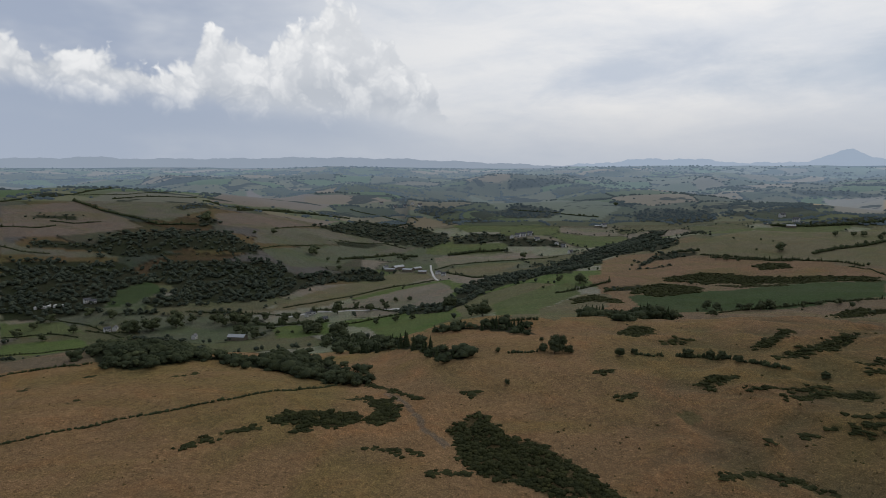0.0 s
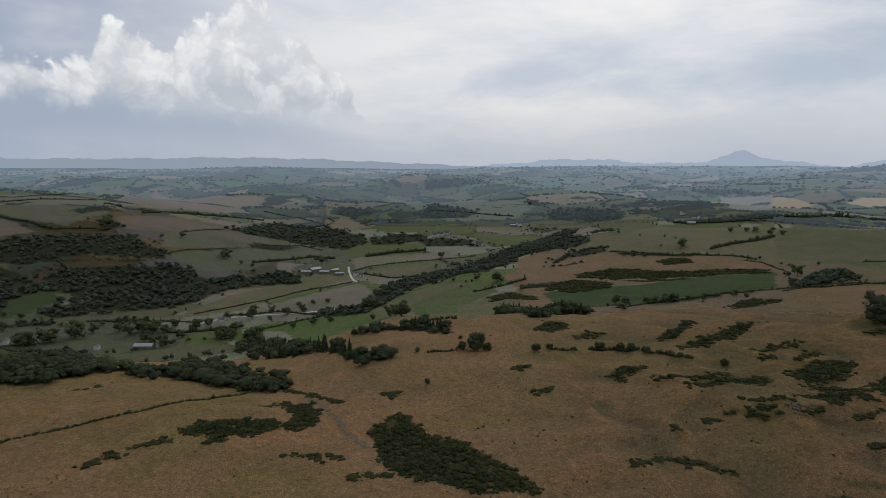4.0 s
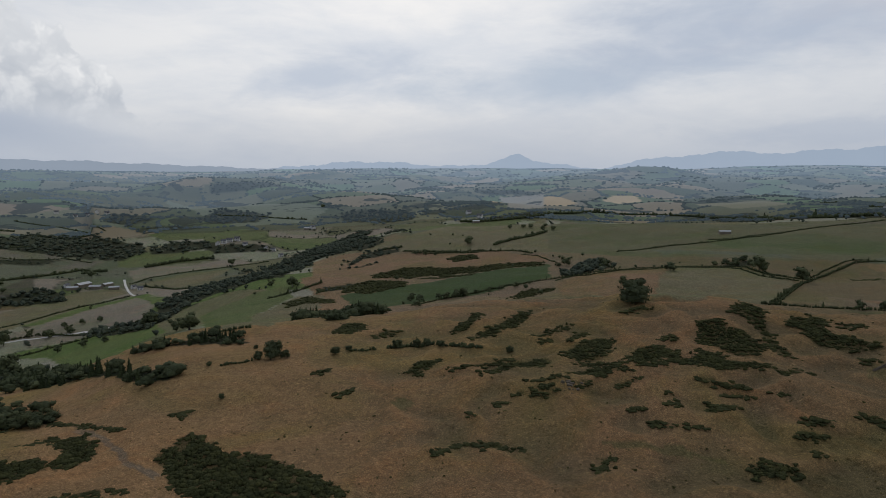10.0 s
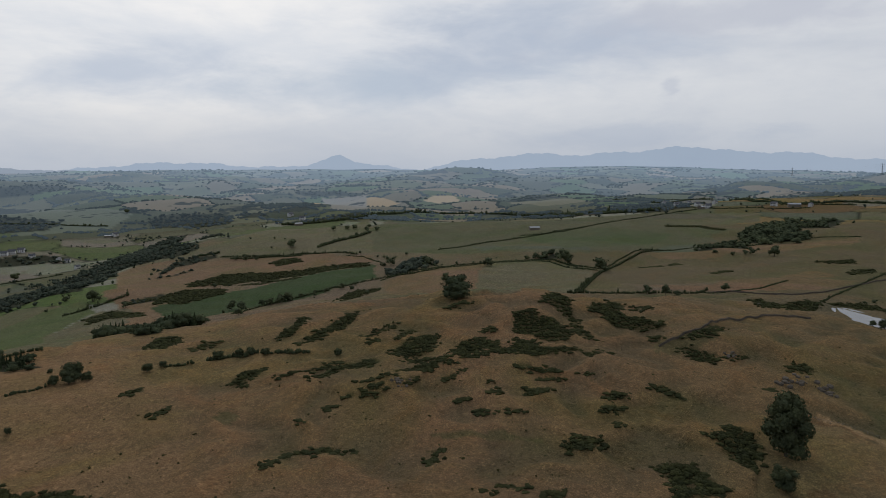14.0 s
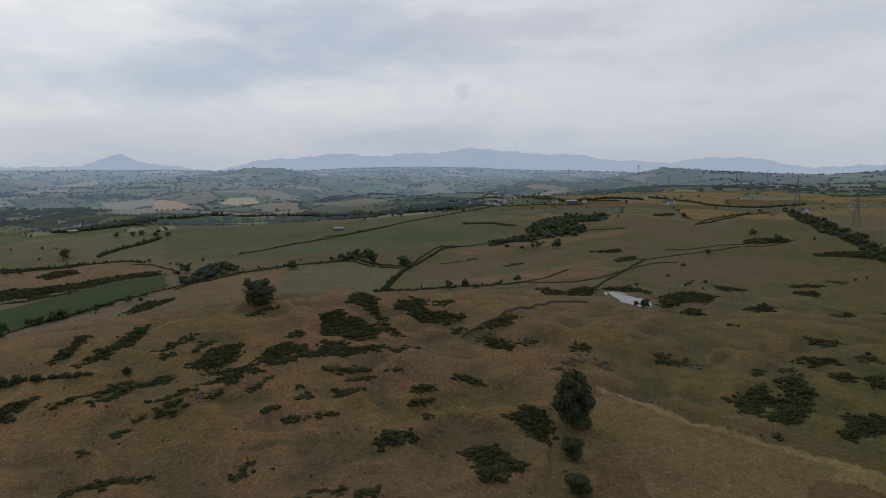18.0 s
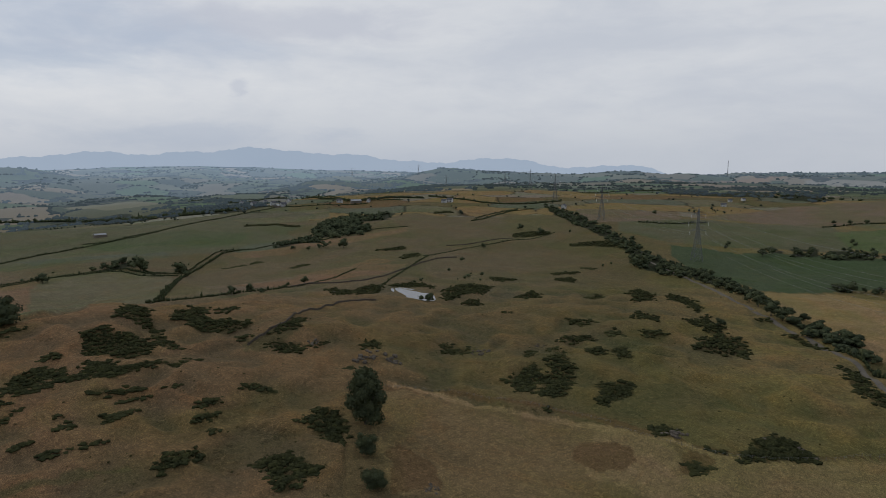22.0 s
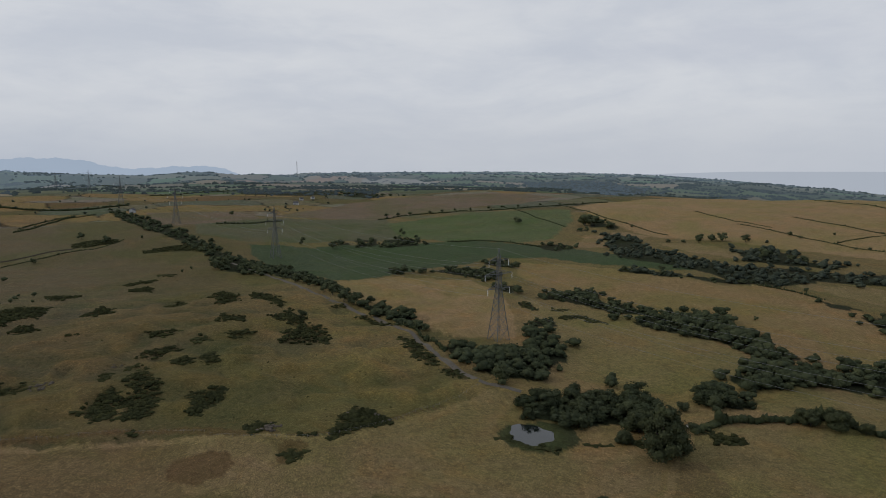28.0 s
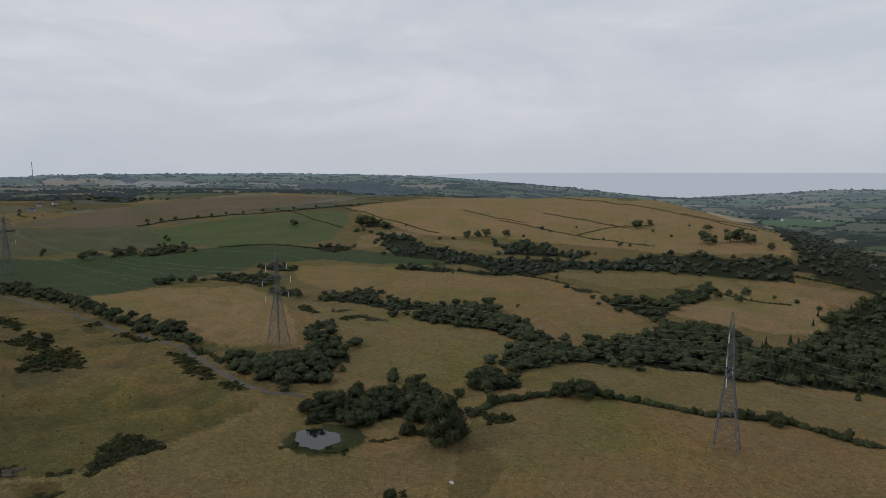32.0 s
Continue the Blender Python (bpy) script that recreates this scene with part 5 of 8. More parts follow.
TIMBER = plain("grey_timber", (0.10, 0.085, 0.065), (0.2, 0.17, 0.13), 2.0, 0.9)
DARKGLASS = plain("window_glass", (0.02, 0.024, 0.028), (0.04, 0.045, 0.05), 1.0, 0.12)
WATER = Shade("pond_water", 0.06)
WATER.colour((0.012, 0.016, 0.014)).bump(WATER.noise(1.3, 3, 0.5), 0.05, 0.05)
WATER.b.inputs["Specular IOR Level"].default_value = 0.5
WATER = WATER.mat

# ---- building blocks ----


def z_at(x, y):
    return float(ground_z(x, y)[0])


def mesh_of(name, verts, faces, material, tones=None):
    me = bpy.data.meshes.new(name)
    me.from_pydata([tuple(v) for v in verts], [], [tuple(f) for f in faces])
    if tones is not None:
        me.attributes.new("tone", "FLOAT", "POINT").data.foreach_set("value", np.asarray(tones, np.float32))
    me.materials.append(material)
    return me


def part(name, bm, material, parent, label=""):
    me = bpy.data.meshes.new(name)
    bm.to_mesh(me)
    bm.free()
    me.materials.append(material)
    ob = new(name, me)
    ob.parent = parent
    if label:
        ob["label"] = label
    return ob


def box(bm, lo, hi):
    vs = [bm.verts.new((x, y, z)) for x in (lo[0], hi[0]) for y in (lo[1], hi[1]) for z in (lo[2], hi[2])]
    for f in ((0, 1, 3, 2), (4, 6, 7, 5), (0, 4, 5, 1), (2, 3, 7, 6), (0, 2, 6, 4), (1, 5, 7, 3)):
        bm.faces.new([vs[k] for k in f])


def strut(bm, a, b, size):
    """A square bar from a to b."""
    a, b = Vector(a), Vector(b)
    d = (b - a).normalized()
    s = d.cross(Vector((0.3, 0.2, 1)) if abs(d.z) < 0.9 else Vector((1, 0.3, 0))).normalized() * size / 2
    t = d.cross(s).normalized() * size / 2
    ends = [[bm.verts.new(p + i * s + j * t) for i, j in ((1, 1), (-1, 1), (-1, -1), (1, -1))] for p in (a, b)]
    for k in range(4):
        bm.faces.new((ends[0][k], ends[0][(k + 1) % 4], ends[1][(k + 1) % 4], ends[1][k]))
    bm.faces.new(ends[0][::-1])
    bm.faces.new(ends[1])


def ico(level):
    bm = bmesh.new()
    bmesh.ops.create_icosphere(bm, subdivisions=level, radius=1)
    v = np.array([p.co[:] for p in bm.verts])
    f = [[p.index for p in q.verts] for q in bm.faces]
    bm.free()
    return v, np.array(f)


ICO1 = ico(1)


def leafy(lumps, leaves, size, seed, core=0.80, flat_base=True):
    """Verts and triangles of a mass of foliage: lumps (x, y, z, rx, rz), each a dim core under many small leaf sprays."""
    rs = np.random.RandomState(seed)
    V, T, n = [], [], 0
    lumps = np.array(lumps, float)
    for x, y, z, rx, rz in lumps:
        v, f = ICO1
        v = v * (1 + rs.uniform(-0.16, 0.12, (len(v), 1))) * core * np.array([rx, rx, rz]) + np.array([x, y, z])
        V.append(v)
        T.append(f + n)
        n += len(v)
    area = lumps[:, 3] * lumps[:, 4]
    pick = rs.choice(len(lumps), leaves, p=area / area.sum())
    d = rs.normal(size=(leaves, 3))
    d /= np.linalg.norm(d, axis=1)[:, None]
    L = lumps[pick]
    radius = rs.uniform(0.80, 1.10, (leaves, 1))
    p = L[:, :3] + d * radius * np.stack([L[:, 3], L[:, 3], L[:, 4]], 1)
    a = np.cross(d + rs.normal(scale=0.55, size=d.shape), rs.normal(size=d.shape))
    a /= np.linalg.norm(a, axis=1)[:, None]
    b = np.cross(d + rs.normal(scale=0.55, size=d.shape), a)
    b /= np.linalg.norm(b, axis=1)[:, None]
    s = size * rs.uniform(0.55, 1.25, (leaves, 1))
    quad = np.stack([p + a * s, p + b * s * 0.8, p - a * s, p - b * s * 0.8], 1)
    V.append(quad.reshape(-1, 3))
    k = n + 4 * np.arange(leaves)
    T.append(np.stack([k, k + 1, k + 2], 1))
    T.append(np.stack([k, k + 2, k + 3], 1))
    v, t = np.concatenate(V), np.concatenate(T)
    if flat_base:
        v[:, 2] = np.maximum(v[:, 2], 0.0)
    return v, t


def crown_lumps(kind, rs, count):
    """Lumps of a crown one metre high."""
    out = []
    if kind == "conifer":
        for k in range(count):
            u = k / (count - 1)
            out.append((rs.uniform(-0.015, 0.015), rs.uniform(-0.015, 0.015), 0.14 + 0.80 * u, 0.20 * (1 - u) + 0.028, 0.09))
        return out
    if kind == "oak":
        for k in range(count):
            u = k / (count - 1)
            a, rad = k * 2.4, (0.10 + 0.13 * math.sin(math.pi * min(1, 0.75 * u + 0.2))) * rs.uniform(0.6, 1.2)
            out.append((math.cos(a) * rad, math.sin(a) * rad, 0.16 + 0.72 * u, rs.uniform(0.13, 0.20) * (1.05 - 0.25 * u), rs.uniform(0.10, 0.14)))
        return out
    if kind == "dome":
        out.append((0, 0, 0.42, 0.46, 0.46))
        out.append((0, 0, 0.16, 0.48, 0.24))
        for k in range(count + 3):
            a, u = k * 2.4, rs.uniform(0, 1)
            rad = 0.40 * math.cos(u * 1.25)
            out.append((math.cos(a) * rad, math.sin(a) * rad, 0.16 + 0.62 * u, rs.uniform(0.13, 0.20), rs.uniform(0.12, 0.17)))
        return out
    wide = {"broad": 0.38, "oak": 0.33, "thorn": 0.30}[kind]
    base = {"broad": 0.50, "oak": 0.52, "thorn": 0.58}[kind]
    out.append((0, 0, base, wide * 0.88, 0.36))
    for k in range(count - 1):
        a, r = k * 2.4 + rs.uniform(-0.4, 0.4), wide * rs.uniform(0.45, 0.85)
        h = base + rs.uniform(-0.26, 0.28)
        s = rs.uniform(0.15, 0.24)
        out.append((math.cos(a) * r, math.sin(a) * r, h, s, s * 0.85))
    return out


TEMPLATES = {}


def crown_template(kind, detail, variant):
    key = (kind, detail, variant)
    if key not in TEMPLATES:
        rs = np.random.RandomState(110 + variant * 7 + detail)
        lumps, leaves, size = {-2: (3, 9, 0.075), -1: (5, 22, 0.066), 0: (6, 110, 0.052), 3: (7, 480, 0.044), 4: (8, 170, 0.055), 1: (11, 650, 0.040), 2: (18, 4200, 0.024)}[detail]
        if kind == "conifer":
            lumps, size = lumps + 3, size * 0.75
        TEMPLATES[key] = leafy(crown_lumps(kind, rs, lumps), leaves, size, 40 + variant, 0.92 if detail <= 0 else 0.80)
    return TEMPLATES[key]


def bush_template(detail, variant):
    key = ("bush", detail, variant)
    if key not in TEMPLATES:
        rs = np.random.RandomState(500 + variant)
        lumps = [(0, 0, 0.35, 0.62, 0.5)] + [(math.cos(k * 2.1) * 0.5, math.sin(k * 2.1) * 0.5, rs.uniform(0.2, 0.5), rs.uniform(0.3, 0.45), rs.uniform(0.3, 0.42)) for k in range(3 if detail else 1)]
        leaves, size = ((14, 0.17), (28, 0.14))[detail]
        TEMPLATES[key] = leafy(lumps, leaves, size, 60 + variant, 0.95)
    return TEMPLATES[key]


def gather(name, placed, material, parent=None):
    """One mesh of many plants. placed: (template, x, y, z, width, height, turn, tone)."""
    V, T, tones, n = [], [], [], 0
    for (v, t), x, y, z, w, h, turn, tone in placed:
        c, s = math.cos(turn), math.sin(turn)
        V.append(np.stack([(v[:, 0] * c - v[:, 1] * s) * w + x, (v[:, 0] * s + v[:, 1] * c) * w + y, v[:, 2] * h + z], 1))
        T.append(t + n)
        tones.append(np.full(len(v), tone))
        n += len(v)
    V, T, tones = np.concatenate(V), np.concatenate(T), np.concatenate(tones)
    me = bpy.data.meshes.new(name)
    me.vertices.add(len(V))
    me.vertices.foreach_set("co", V.astype(np.float32).ravel())
    me.loops.add(T.size)
    me.loops.foreach_set("vertex_index", T.astype(np.int32).ravel())
    me.polygons.add(len(T))
    me.polygons.foreach_set("loop_start", np.arange(0, T.size, 3))
    me.polygons.foreach_set("loop_total", np.full(len(T), 3))
    me.polygons.foreach_set("use_smooth", np.ones(len(T), bool))
    me.update(calc_edges=True)
    me.attributes.new("tone", "FLOAT", "POINT").data.foreach_set("value", tones.astype(np.float32))
    me.materials.append(material)
    ob = new(name, me)
    ob.parent = parent
    return ob


def dry(x, y):
    """True where no pond lies."""
    ok = np.ones(len(x), bool)
    for cx, cy, length, width, turn, level in PONDS:
        u, v = (x - cx) * math.cos(turn) + (y - cy) * math.sin(turn), (y - cy) * math.cos(turn) - (x - cx) * math.sin(turn)
        ok &= np.hypot(u / length, v / width) > 1.3
    return ok


def points_in(poly, step, rs):
    poly = np.array(poly, float)
    lo, hi = poly.min(0), poly.max(0)
    gx, gy = np.meshgrid(np.arange(lo[0], hi[0] + step, step), np.arange(lo[1], hi[1] + step, step))
    x = gx.ravel() + rs.uniform(-0.45, 0.45, gx.size) * step
    y = gy.ravel() + rs.uniform(-0.45, 0.45, gx.size) * step
    k = inside(poly, x, y)
    x, y = x[k], y[k]
    return x, y, ground_z(x, y)


SEED = [1000]


def fresh():
    SEED[0] += 1
    return np.random.RandomState(SEED[0])


# ---- plants ----
TREES = {}
TREE_WORDS = {"broad": ("broadleaf_tree", "rounded broadleaf tree with a dense dark green crown"), "oak": ("oak_tree", "tall old broadleaf tree with a heavy dark crown"),
              "thorn": ("thorn_tree", "wind-bent hawthorn with a thin dark crown"), "dome": ("domed_tree", "broad domed tree with dark foliage down to the grass"), "conifer": ("conifer_tree", "narrow dark green conifer")}


def build_tree(kind, detail, variant):
    """A tree one metre high: trunk with limbs, and crown."""
    name, label = TREE_WORDS[kind]
    tree = tagged(new(name), label, "tree")
    bm = bmesh.new()
    rs = np.random.RandomState(variant)
    levels = [(0, 0.034), (0.10, 0.024), (0.35, 0.018), (0.62, 0.008)]
    rings = []
    for h, r in levels:
        sway = Vector((rs.uniform(-0.015, 0.015) * (h > 0), rs.uniform(-0.015, 0.015) * (h > 0), h - (0.04 if h == 0 else 0)))
        rings.append([bm.verts.new(sway + Vector((math.cos(k * math.pi / 3) * r, math.sin(k * math.pi / 3) * r, 0))) for k in range(6)])
    for lo, hi in zip(rings, rings[1:]):
        for k in range(6):
            bm.faces.new((lo[k], lo[(k + 1) % 6], hi[(k + 1) % 6], hi[k]))
    if kind != "conifer":
        for k in range(6):
            a = k * 1.9 + rs.uniform(0, 1)
            strut(bm, (0, 0, rs.uniform(0.2, 0.4)), (math.cos(a) * 0.22, math.sin(a) * 0.22, rs.uniform(0.5, 0.7)), 0.014)
    part("trunk", bm, BARK, tree, "grey-brown trunk with limbs")
    crown = gather("crown", [(crown_template(kind, detail, variant), 0, 0, 0.0, 1.0, 1.0, 0, rs.uniform(0, 1))], NEEDLE if kind == "conifer" else LEAF, tree)
    return tree


def tree(kind, x, y, height, width=1.0):
    r = math.hypot(x, y)
    detail = 2 if r < 330 else 1 if r < 450 else 4 if r < 900 else 0
    rs = fresh()
    variant = rs.randint(0, 2 if detail == 2 else 4)
    key = (kind, detail, variant)
    m = Matrix.LocRotScale((x, y, z_at(x, y) - 0.1), Euler((0, 0, rs.uniform(0, 6.28))), (height * width, height * width, height))
    if key not in TREES:
        TREES[key] = build_tree(*key)
        TREES[key].matrix_basis = m
        return TREES[key]
    ob = copy_thing(TREES[key], Matrix.LocRotScale(m.translation, m.to_quaternion(), None))
    ob.scale = (height * width, height * width, height)
    return ob


def wood(kind, height, step, *poly):
    rs = fresh()
    far_off = np.hypot(*np.mean(poly, 0))
    step, height = step * (1.2 if far_off < 800 else 1.55 if far_off < 1300 else 1.95), height * 1.08
    x, y, z = points_in(poly, step, rs)
    mid, n = np.mean(poly, 0), len(poly)
    stray = []
    for k in range(n):
        a, b = np.array(poly[k], float), np.array(poly[(k + 1) % n], float)
        for q in range(int(np.linalg.norm(b - a) / (step * 2.2))):
            p = a + (b - a) * rs.rand()
            stray.append(p + (p - mid) / np.linalg.norm(p - mid) * abs(rs.normal()) * step * 0.9)
    if stray:
        sx, sy = np.array(stray).T
        x, y = np.concatenate([x, sx]), np.concatenate([y, sy])
    ok = dry(x, y)
    if np.hypot(*mid) > 500:
        ok &= np.array([noise.noise((px / 34, py / 34, 2.0)) + 0.6 * noise.noise((px / 12, py / 12, 6.0)) > -0.26 for px, py in zip(x, y)], bool)
    x, y = x[ok], y[ok]
    z, r = ground_z(x, y), np.hypot(x, y)
    placed, needles = [], []
    for k in range(len(x)):
        this = kind if kind != "mixed" else ("conifer" if rs.rand() < 0.55 else "broad")
        detail = 3 if r[k] < 300 else 0 if r[k] < 620 else -1 if r[k] < 1250 else -2
        h = height * rs.uniform(0.60, 1.12) * (0.86 + 0.34 * noise.noise((x[k] / 24, y[k] / 24, 3.0)))
        w = h * rs.uniform(1.15, 1.6) if this != "conifer" else h * rs.uniform(0.9, 1.1)
        w *= 1.0 if r[k] < 1300 else 1.5
        (needles if this == "conifer" else placed).append((crown_template(this, detail, rs.randint(0, 4)), x[k], y[k], z[k] - 0.16 * h, w, h, rs.uniform(0, 6.28), rs.rand()))
    for group, mat, word in ((placed, HAZY_LEAF[int(r.mean() > 2300) + int(r.mean() > 3200)] if r.mean() > 1650 else LEAF if r.mean() < 600 or x.mean() > 500 else HAZE_TINTED_LEAF, "dense broadleaf wood of dark green crowns"), (needles, NEEDLE, "dark conifer plantation on the slope")):
        if group:
            tagged(gather("woodland", group, mat), word, "woodland", kind="stuff")


def gorse(height, *poly):
    """A thicket of gorse bushes, ragged at its edges."""
    rs = fresh()
    r = float(np.hypot(*np.mean(poly, 0)))
    step = 1.6 if r < 330 else 2.0 if r < 600 else 3.2
    x, y, z = points_in(poly, step, rs)
    if len(x) > 20:
        keep = np.array([noise.noise((px / 6.0, py / 6.0, 1.0)) + 0.7 * noise.noise((px / 2.3, py / 2.3, 4.0)) > -0.38 for px, py in zip(x, y)], bool)
        x, y, z = x[keep], y[keep], z[keep]
    n = len(poly)
    rim = []
    for k in range(n):
        a, b = np.array(poly[k], float), np.array(poly[(k + 1) % n], float)
        for q in range(max(1, int(np.linalg.norm(b - a) / 2.0))):
            rim.append(a + (b - a) * rs.rand() + rs.normal(size=2) * (0.9 if r < 330 else 1.3))
    sx, sy = np.array(rim).T
    x, y, z = np.concatenate([x, sx]), np.concatenate([y, sy]), np.concatenate([z, ground_z(sx, sy)])
    detail = 1 if r < 300 else 0
    big = len(x) > 36
    # low at its edges, taller inside
    depth = np.full(len(x), 99.0)
    for k in range(n):
        a, b = np.array(poly[k], float), np.array(poly[(k + 1) % n], float)
        u = np.clip(((x - a[0]) * (b - a)[0] + (y - a[1]) * (b - a)[1]) / max(1e-6, ((b - a) ** 2).sum()), 0, 1)
        depth = np.minimum(depth, np.hypot(x - a[0] - u * (b - a)[0], y - a[1] - u * (b - a)[1]))
    low = np.clip(0.5 + depth / 4.5, 0.5, 1.1)
    if big:
        placed = []
        for k in range(len(x)):
            h = low[k] * height * rs.uniform(0.5, 1.25) * (0.95 + 0.6 * noise.noise((x[k] / 6, y[k] / 6, 5.0)))
            placed.append((bush_template(detail, rs.randint(0, 4)) if r < 380 else clump_template(rs.randint(0, 5)), x[k], y[k], z[k] - 0.25, step * rs.uniform(0.6, 1.6), h, rs.uniform(0, 6.28), rs.rand()))
        return tagged(gather("gorse_thicket", placed, GORSE), "dense dark green gorse thicket on dry grass", "gorse", kind="stuff")
    cx, cy = float(np.mean(x)), float(np.mean(y))
    patch = tagged(new("gorse_clump"), "small ragged clump of dark gorse on dry grass", "shrub", "gorse clumps on the hill")
    patch.location = (cx, cy, z_at(cx, cy))
    for k in range(len(x)):
        key = (detail, rs.randint(0, 4))
        if key not in BUSHES:
            BUSHES[key] = gather("bush", [(bush_template(*key), 0, 0, 0, 1, 1, 0, rs.rand())], GORSE)
            ob = BUSHES[key]
        else:
            ob = new("bush", BUSHES[key].data)
        w, h = step * rs.uniform(0.6, 1.6), low[k] * height * rs.uniform(0.6, 1.3)
        ob.parent = patch
        ob.matrix_basis = Matrix.LocRotScale(Vector((x[k], y[k], z[k] - 0.25)) - patch.location, Euler((0, 0, rs.uniform(0, 6.28))), (w, w, h))
    return patch


BUSHES = {}


def along(line, step):
    line = [Vector(p) for p in line]
    out = []
    for a, b in zip(line, line[1:]):
        n = max(1, int((b - a).length / step))
        out += [(a.lerp(b, k / n), (b - a).normalized()) for k in range(n)]
    return out


def hedge(height, *line):
    rs = fresh()
    r = float(np.hypot(*np.mean(line, 0)))
    step = max(1.1, height * 0.55, r / 600)
    placed = []
    for p, d in along(line, step):
        x, y = p.x + rs.normal() * 0.3, p.y + rs.normal() * 0.3
        h = height * (rs.uniform(0.55, 1.2) + (rs.rand() < 0.05) * rs.uniform(0.4, 1.2))
        placed.append((bush_template(0, rs.randint(0, 4)) if r < 450 else clump_template(rs.randint(0, 5)), x, y, z_at(x, y) - 0.2, step * rs.uniform(0.8, 1.3) * (1.45 if height > 3 else 1.0), h, rs.uniform(0, 6.28), rs.rand()))
    words = "tall overgrown hedgerow with small trees between fields" if height > 3 else "low dark field hedge with gaps"
    return tagged(gather("hedge", placed, HEDGE), words, "hedge")


def stone_wall(height, *line):
    """A dry-stone wall of irregular stones."""
    rs = fresh()
    V, F = [], []
    for p, d in along(line, 0.9):
        n = Vector((-d.y, d.x))
        for row in range(3):
            q = p + d * rs.uniform(-0.25, 0.25) + n * rs.uniform(-0.08, 0.08)
            z = z_at(q.x, q.y) + row * height / 3 - 0.08
            w, t, h = rs.uniform(0.45, 0.62), (0.30 - row * 0.05) * rs.uniform(0.85, 1.15), height / 3 * rs.uniform(0.95, 1.3)
            base = len(V)
            for sx in (-1, 1):
                for sy in (-1, 1):
                    for zz in (0, h):
                        V.append((q.x + d.x * w * sx * rs.uniform(0.85, 1) + n.x * t * sy, q.y + d.y * w * sx + n.y * t * sy * rs.uniform(0.8, 1), z + zz))
            F += [[base + k for k in f] for f in ((0, 1, 3, 2), (4, 6, 7, 5), (0, 4, 5, 1), (2, 3, 7, 6), (0, 2, 6, 4), (1, 5, 7, 3))]
    return tagged(new("stone_wall", mesh_of("stone_wall", V, F, STONE)), "low grey dry-stone wall across rough pasture", "wall")


def rocks(x, y, spread):
    """A low crag of broken grey boulders."""
    rs = fresh()
    spread *= 0.6
    crag = tagged(new("rock_outcrop"), "low broken outcrop of grey lichened rock", "rock")
    for k in range(16):
        px, py = x + rs.normal() * spread * 0.5, y + rs.normal() * spread * 0.42
        bm = bmesh.new()
        bmesh.ops.create_icosphere(bm, subdivisions=2, radius=1)
        s = rs.uniform(0.06, 0.22) * spread
        stretch = Vector((s * rs.uniform(0.7, 1.1), s * rs.uniform(0.6, 1.0), min(s * 0.8, 1.6) * rs.uniform(0.6, 1.1)))
        for v in bm.verts:
            n = noise.noise(v.co * 1.7 + Vector((px, py, 0)))
            v.co = Vector([math.copysign(abs(c) ** 0.75, c) for c in v.co * (1 + 0.35 * n)])
            v.co = Vector((v.co.x * stretch.x, v.co.y * stretch.y, v.co.z * stretch.z))
        bm.transform(Matrix.Translation((px, py, z_at(px, py) + stretch.z * 0.15)) @ Matrix.Rotation(rs.uniform(0, 3), 4, "Z"))
        part("boulder", bm, STONE, crag)
    return crag


def ribbon(name, width, lift, material, label, category, *line):
    """A strip of road that lies on the ground."""
    pts = [p for p, d in along(line, 3.0)] + [Vector(line[-1])]
    V, F = [], []
    for k, p in enumerate(pts):
        d = (pts[min(k + 1, len(pts) - 1)] - pts[max(k - 1, 0)]).normalized()
        n = Vector((-d.y, d.x))
        for s in (-1, -0.33, 0.33, 1):
            q = p + n * width / 2 * s
            V.append((q.x, q.y, z_at(q.x, q.y) + lift + 0.04 * (1 - s * s)))
        if k:
            b = len(V) - 8
            F += [(b + j, b + 4 + j, b + 5 + j, b + 1 + j) for j in range(3)]
    return tagged(new(name, mesh_of(name, V, F, material)), label, category, kind="structure")


# ---- buildings ----
HOUSES = {}


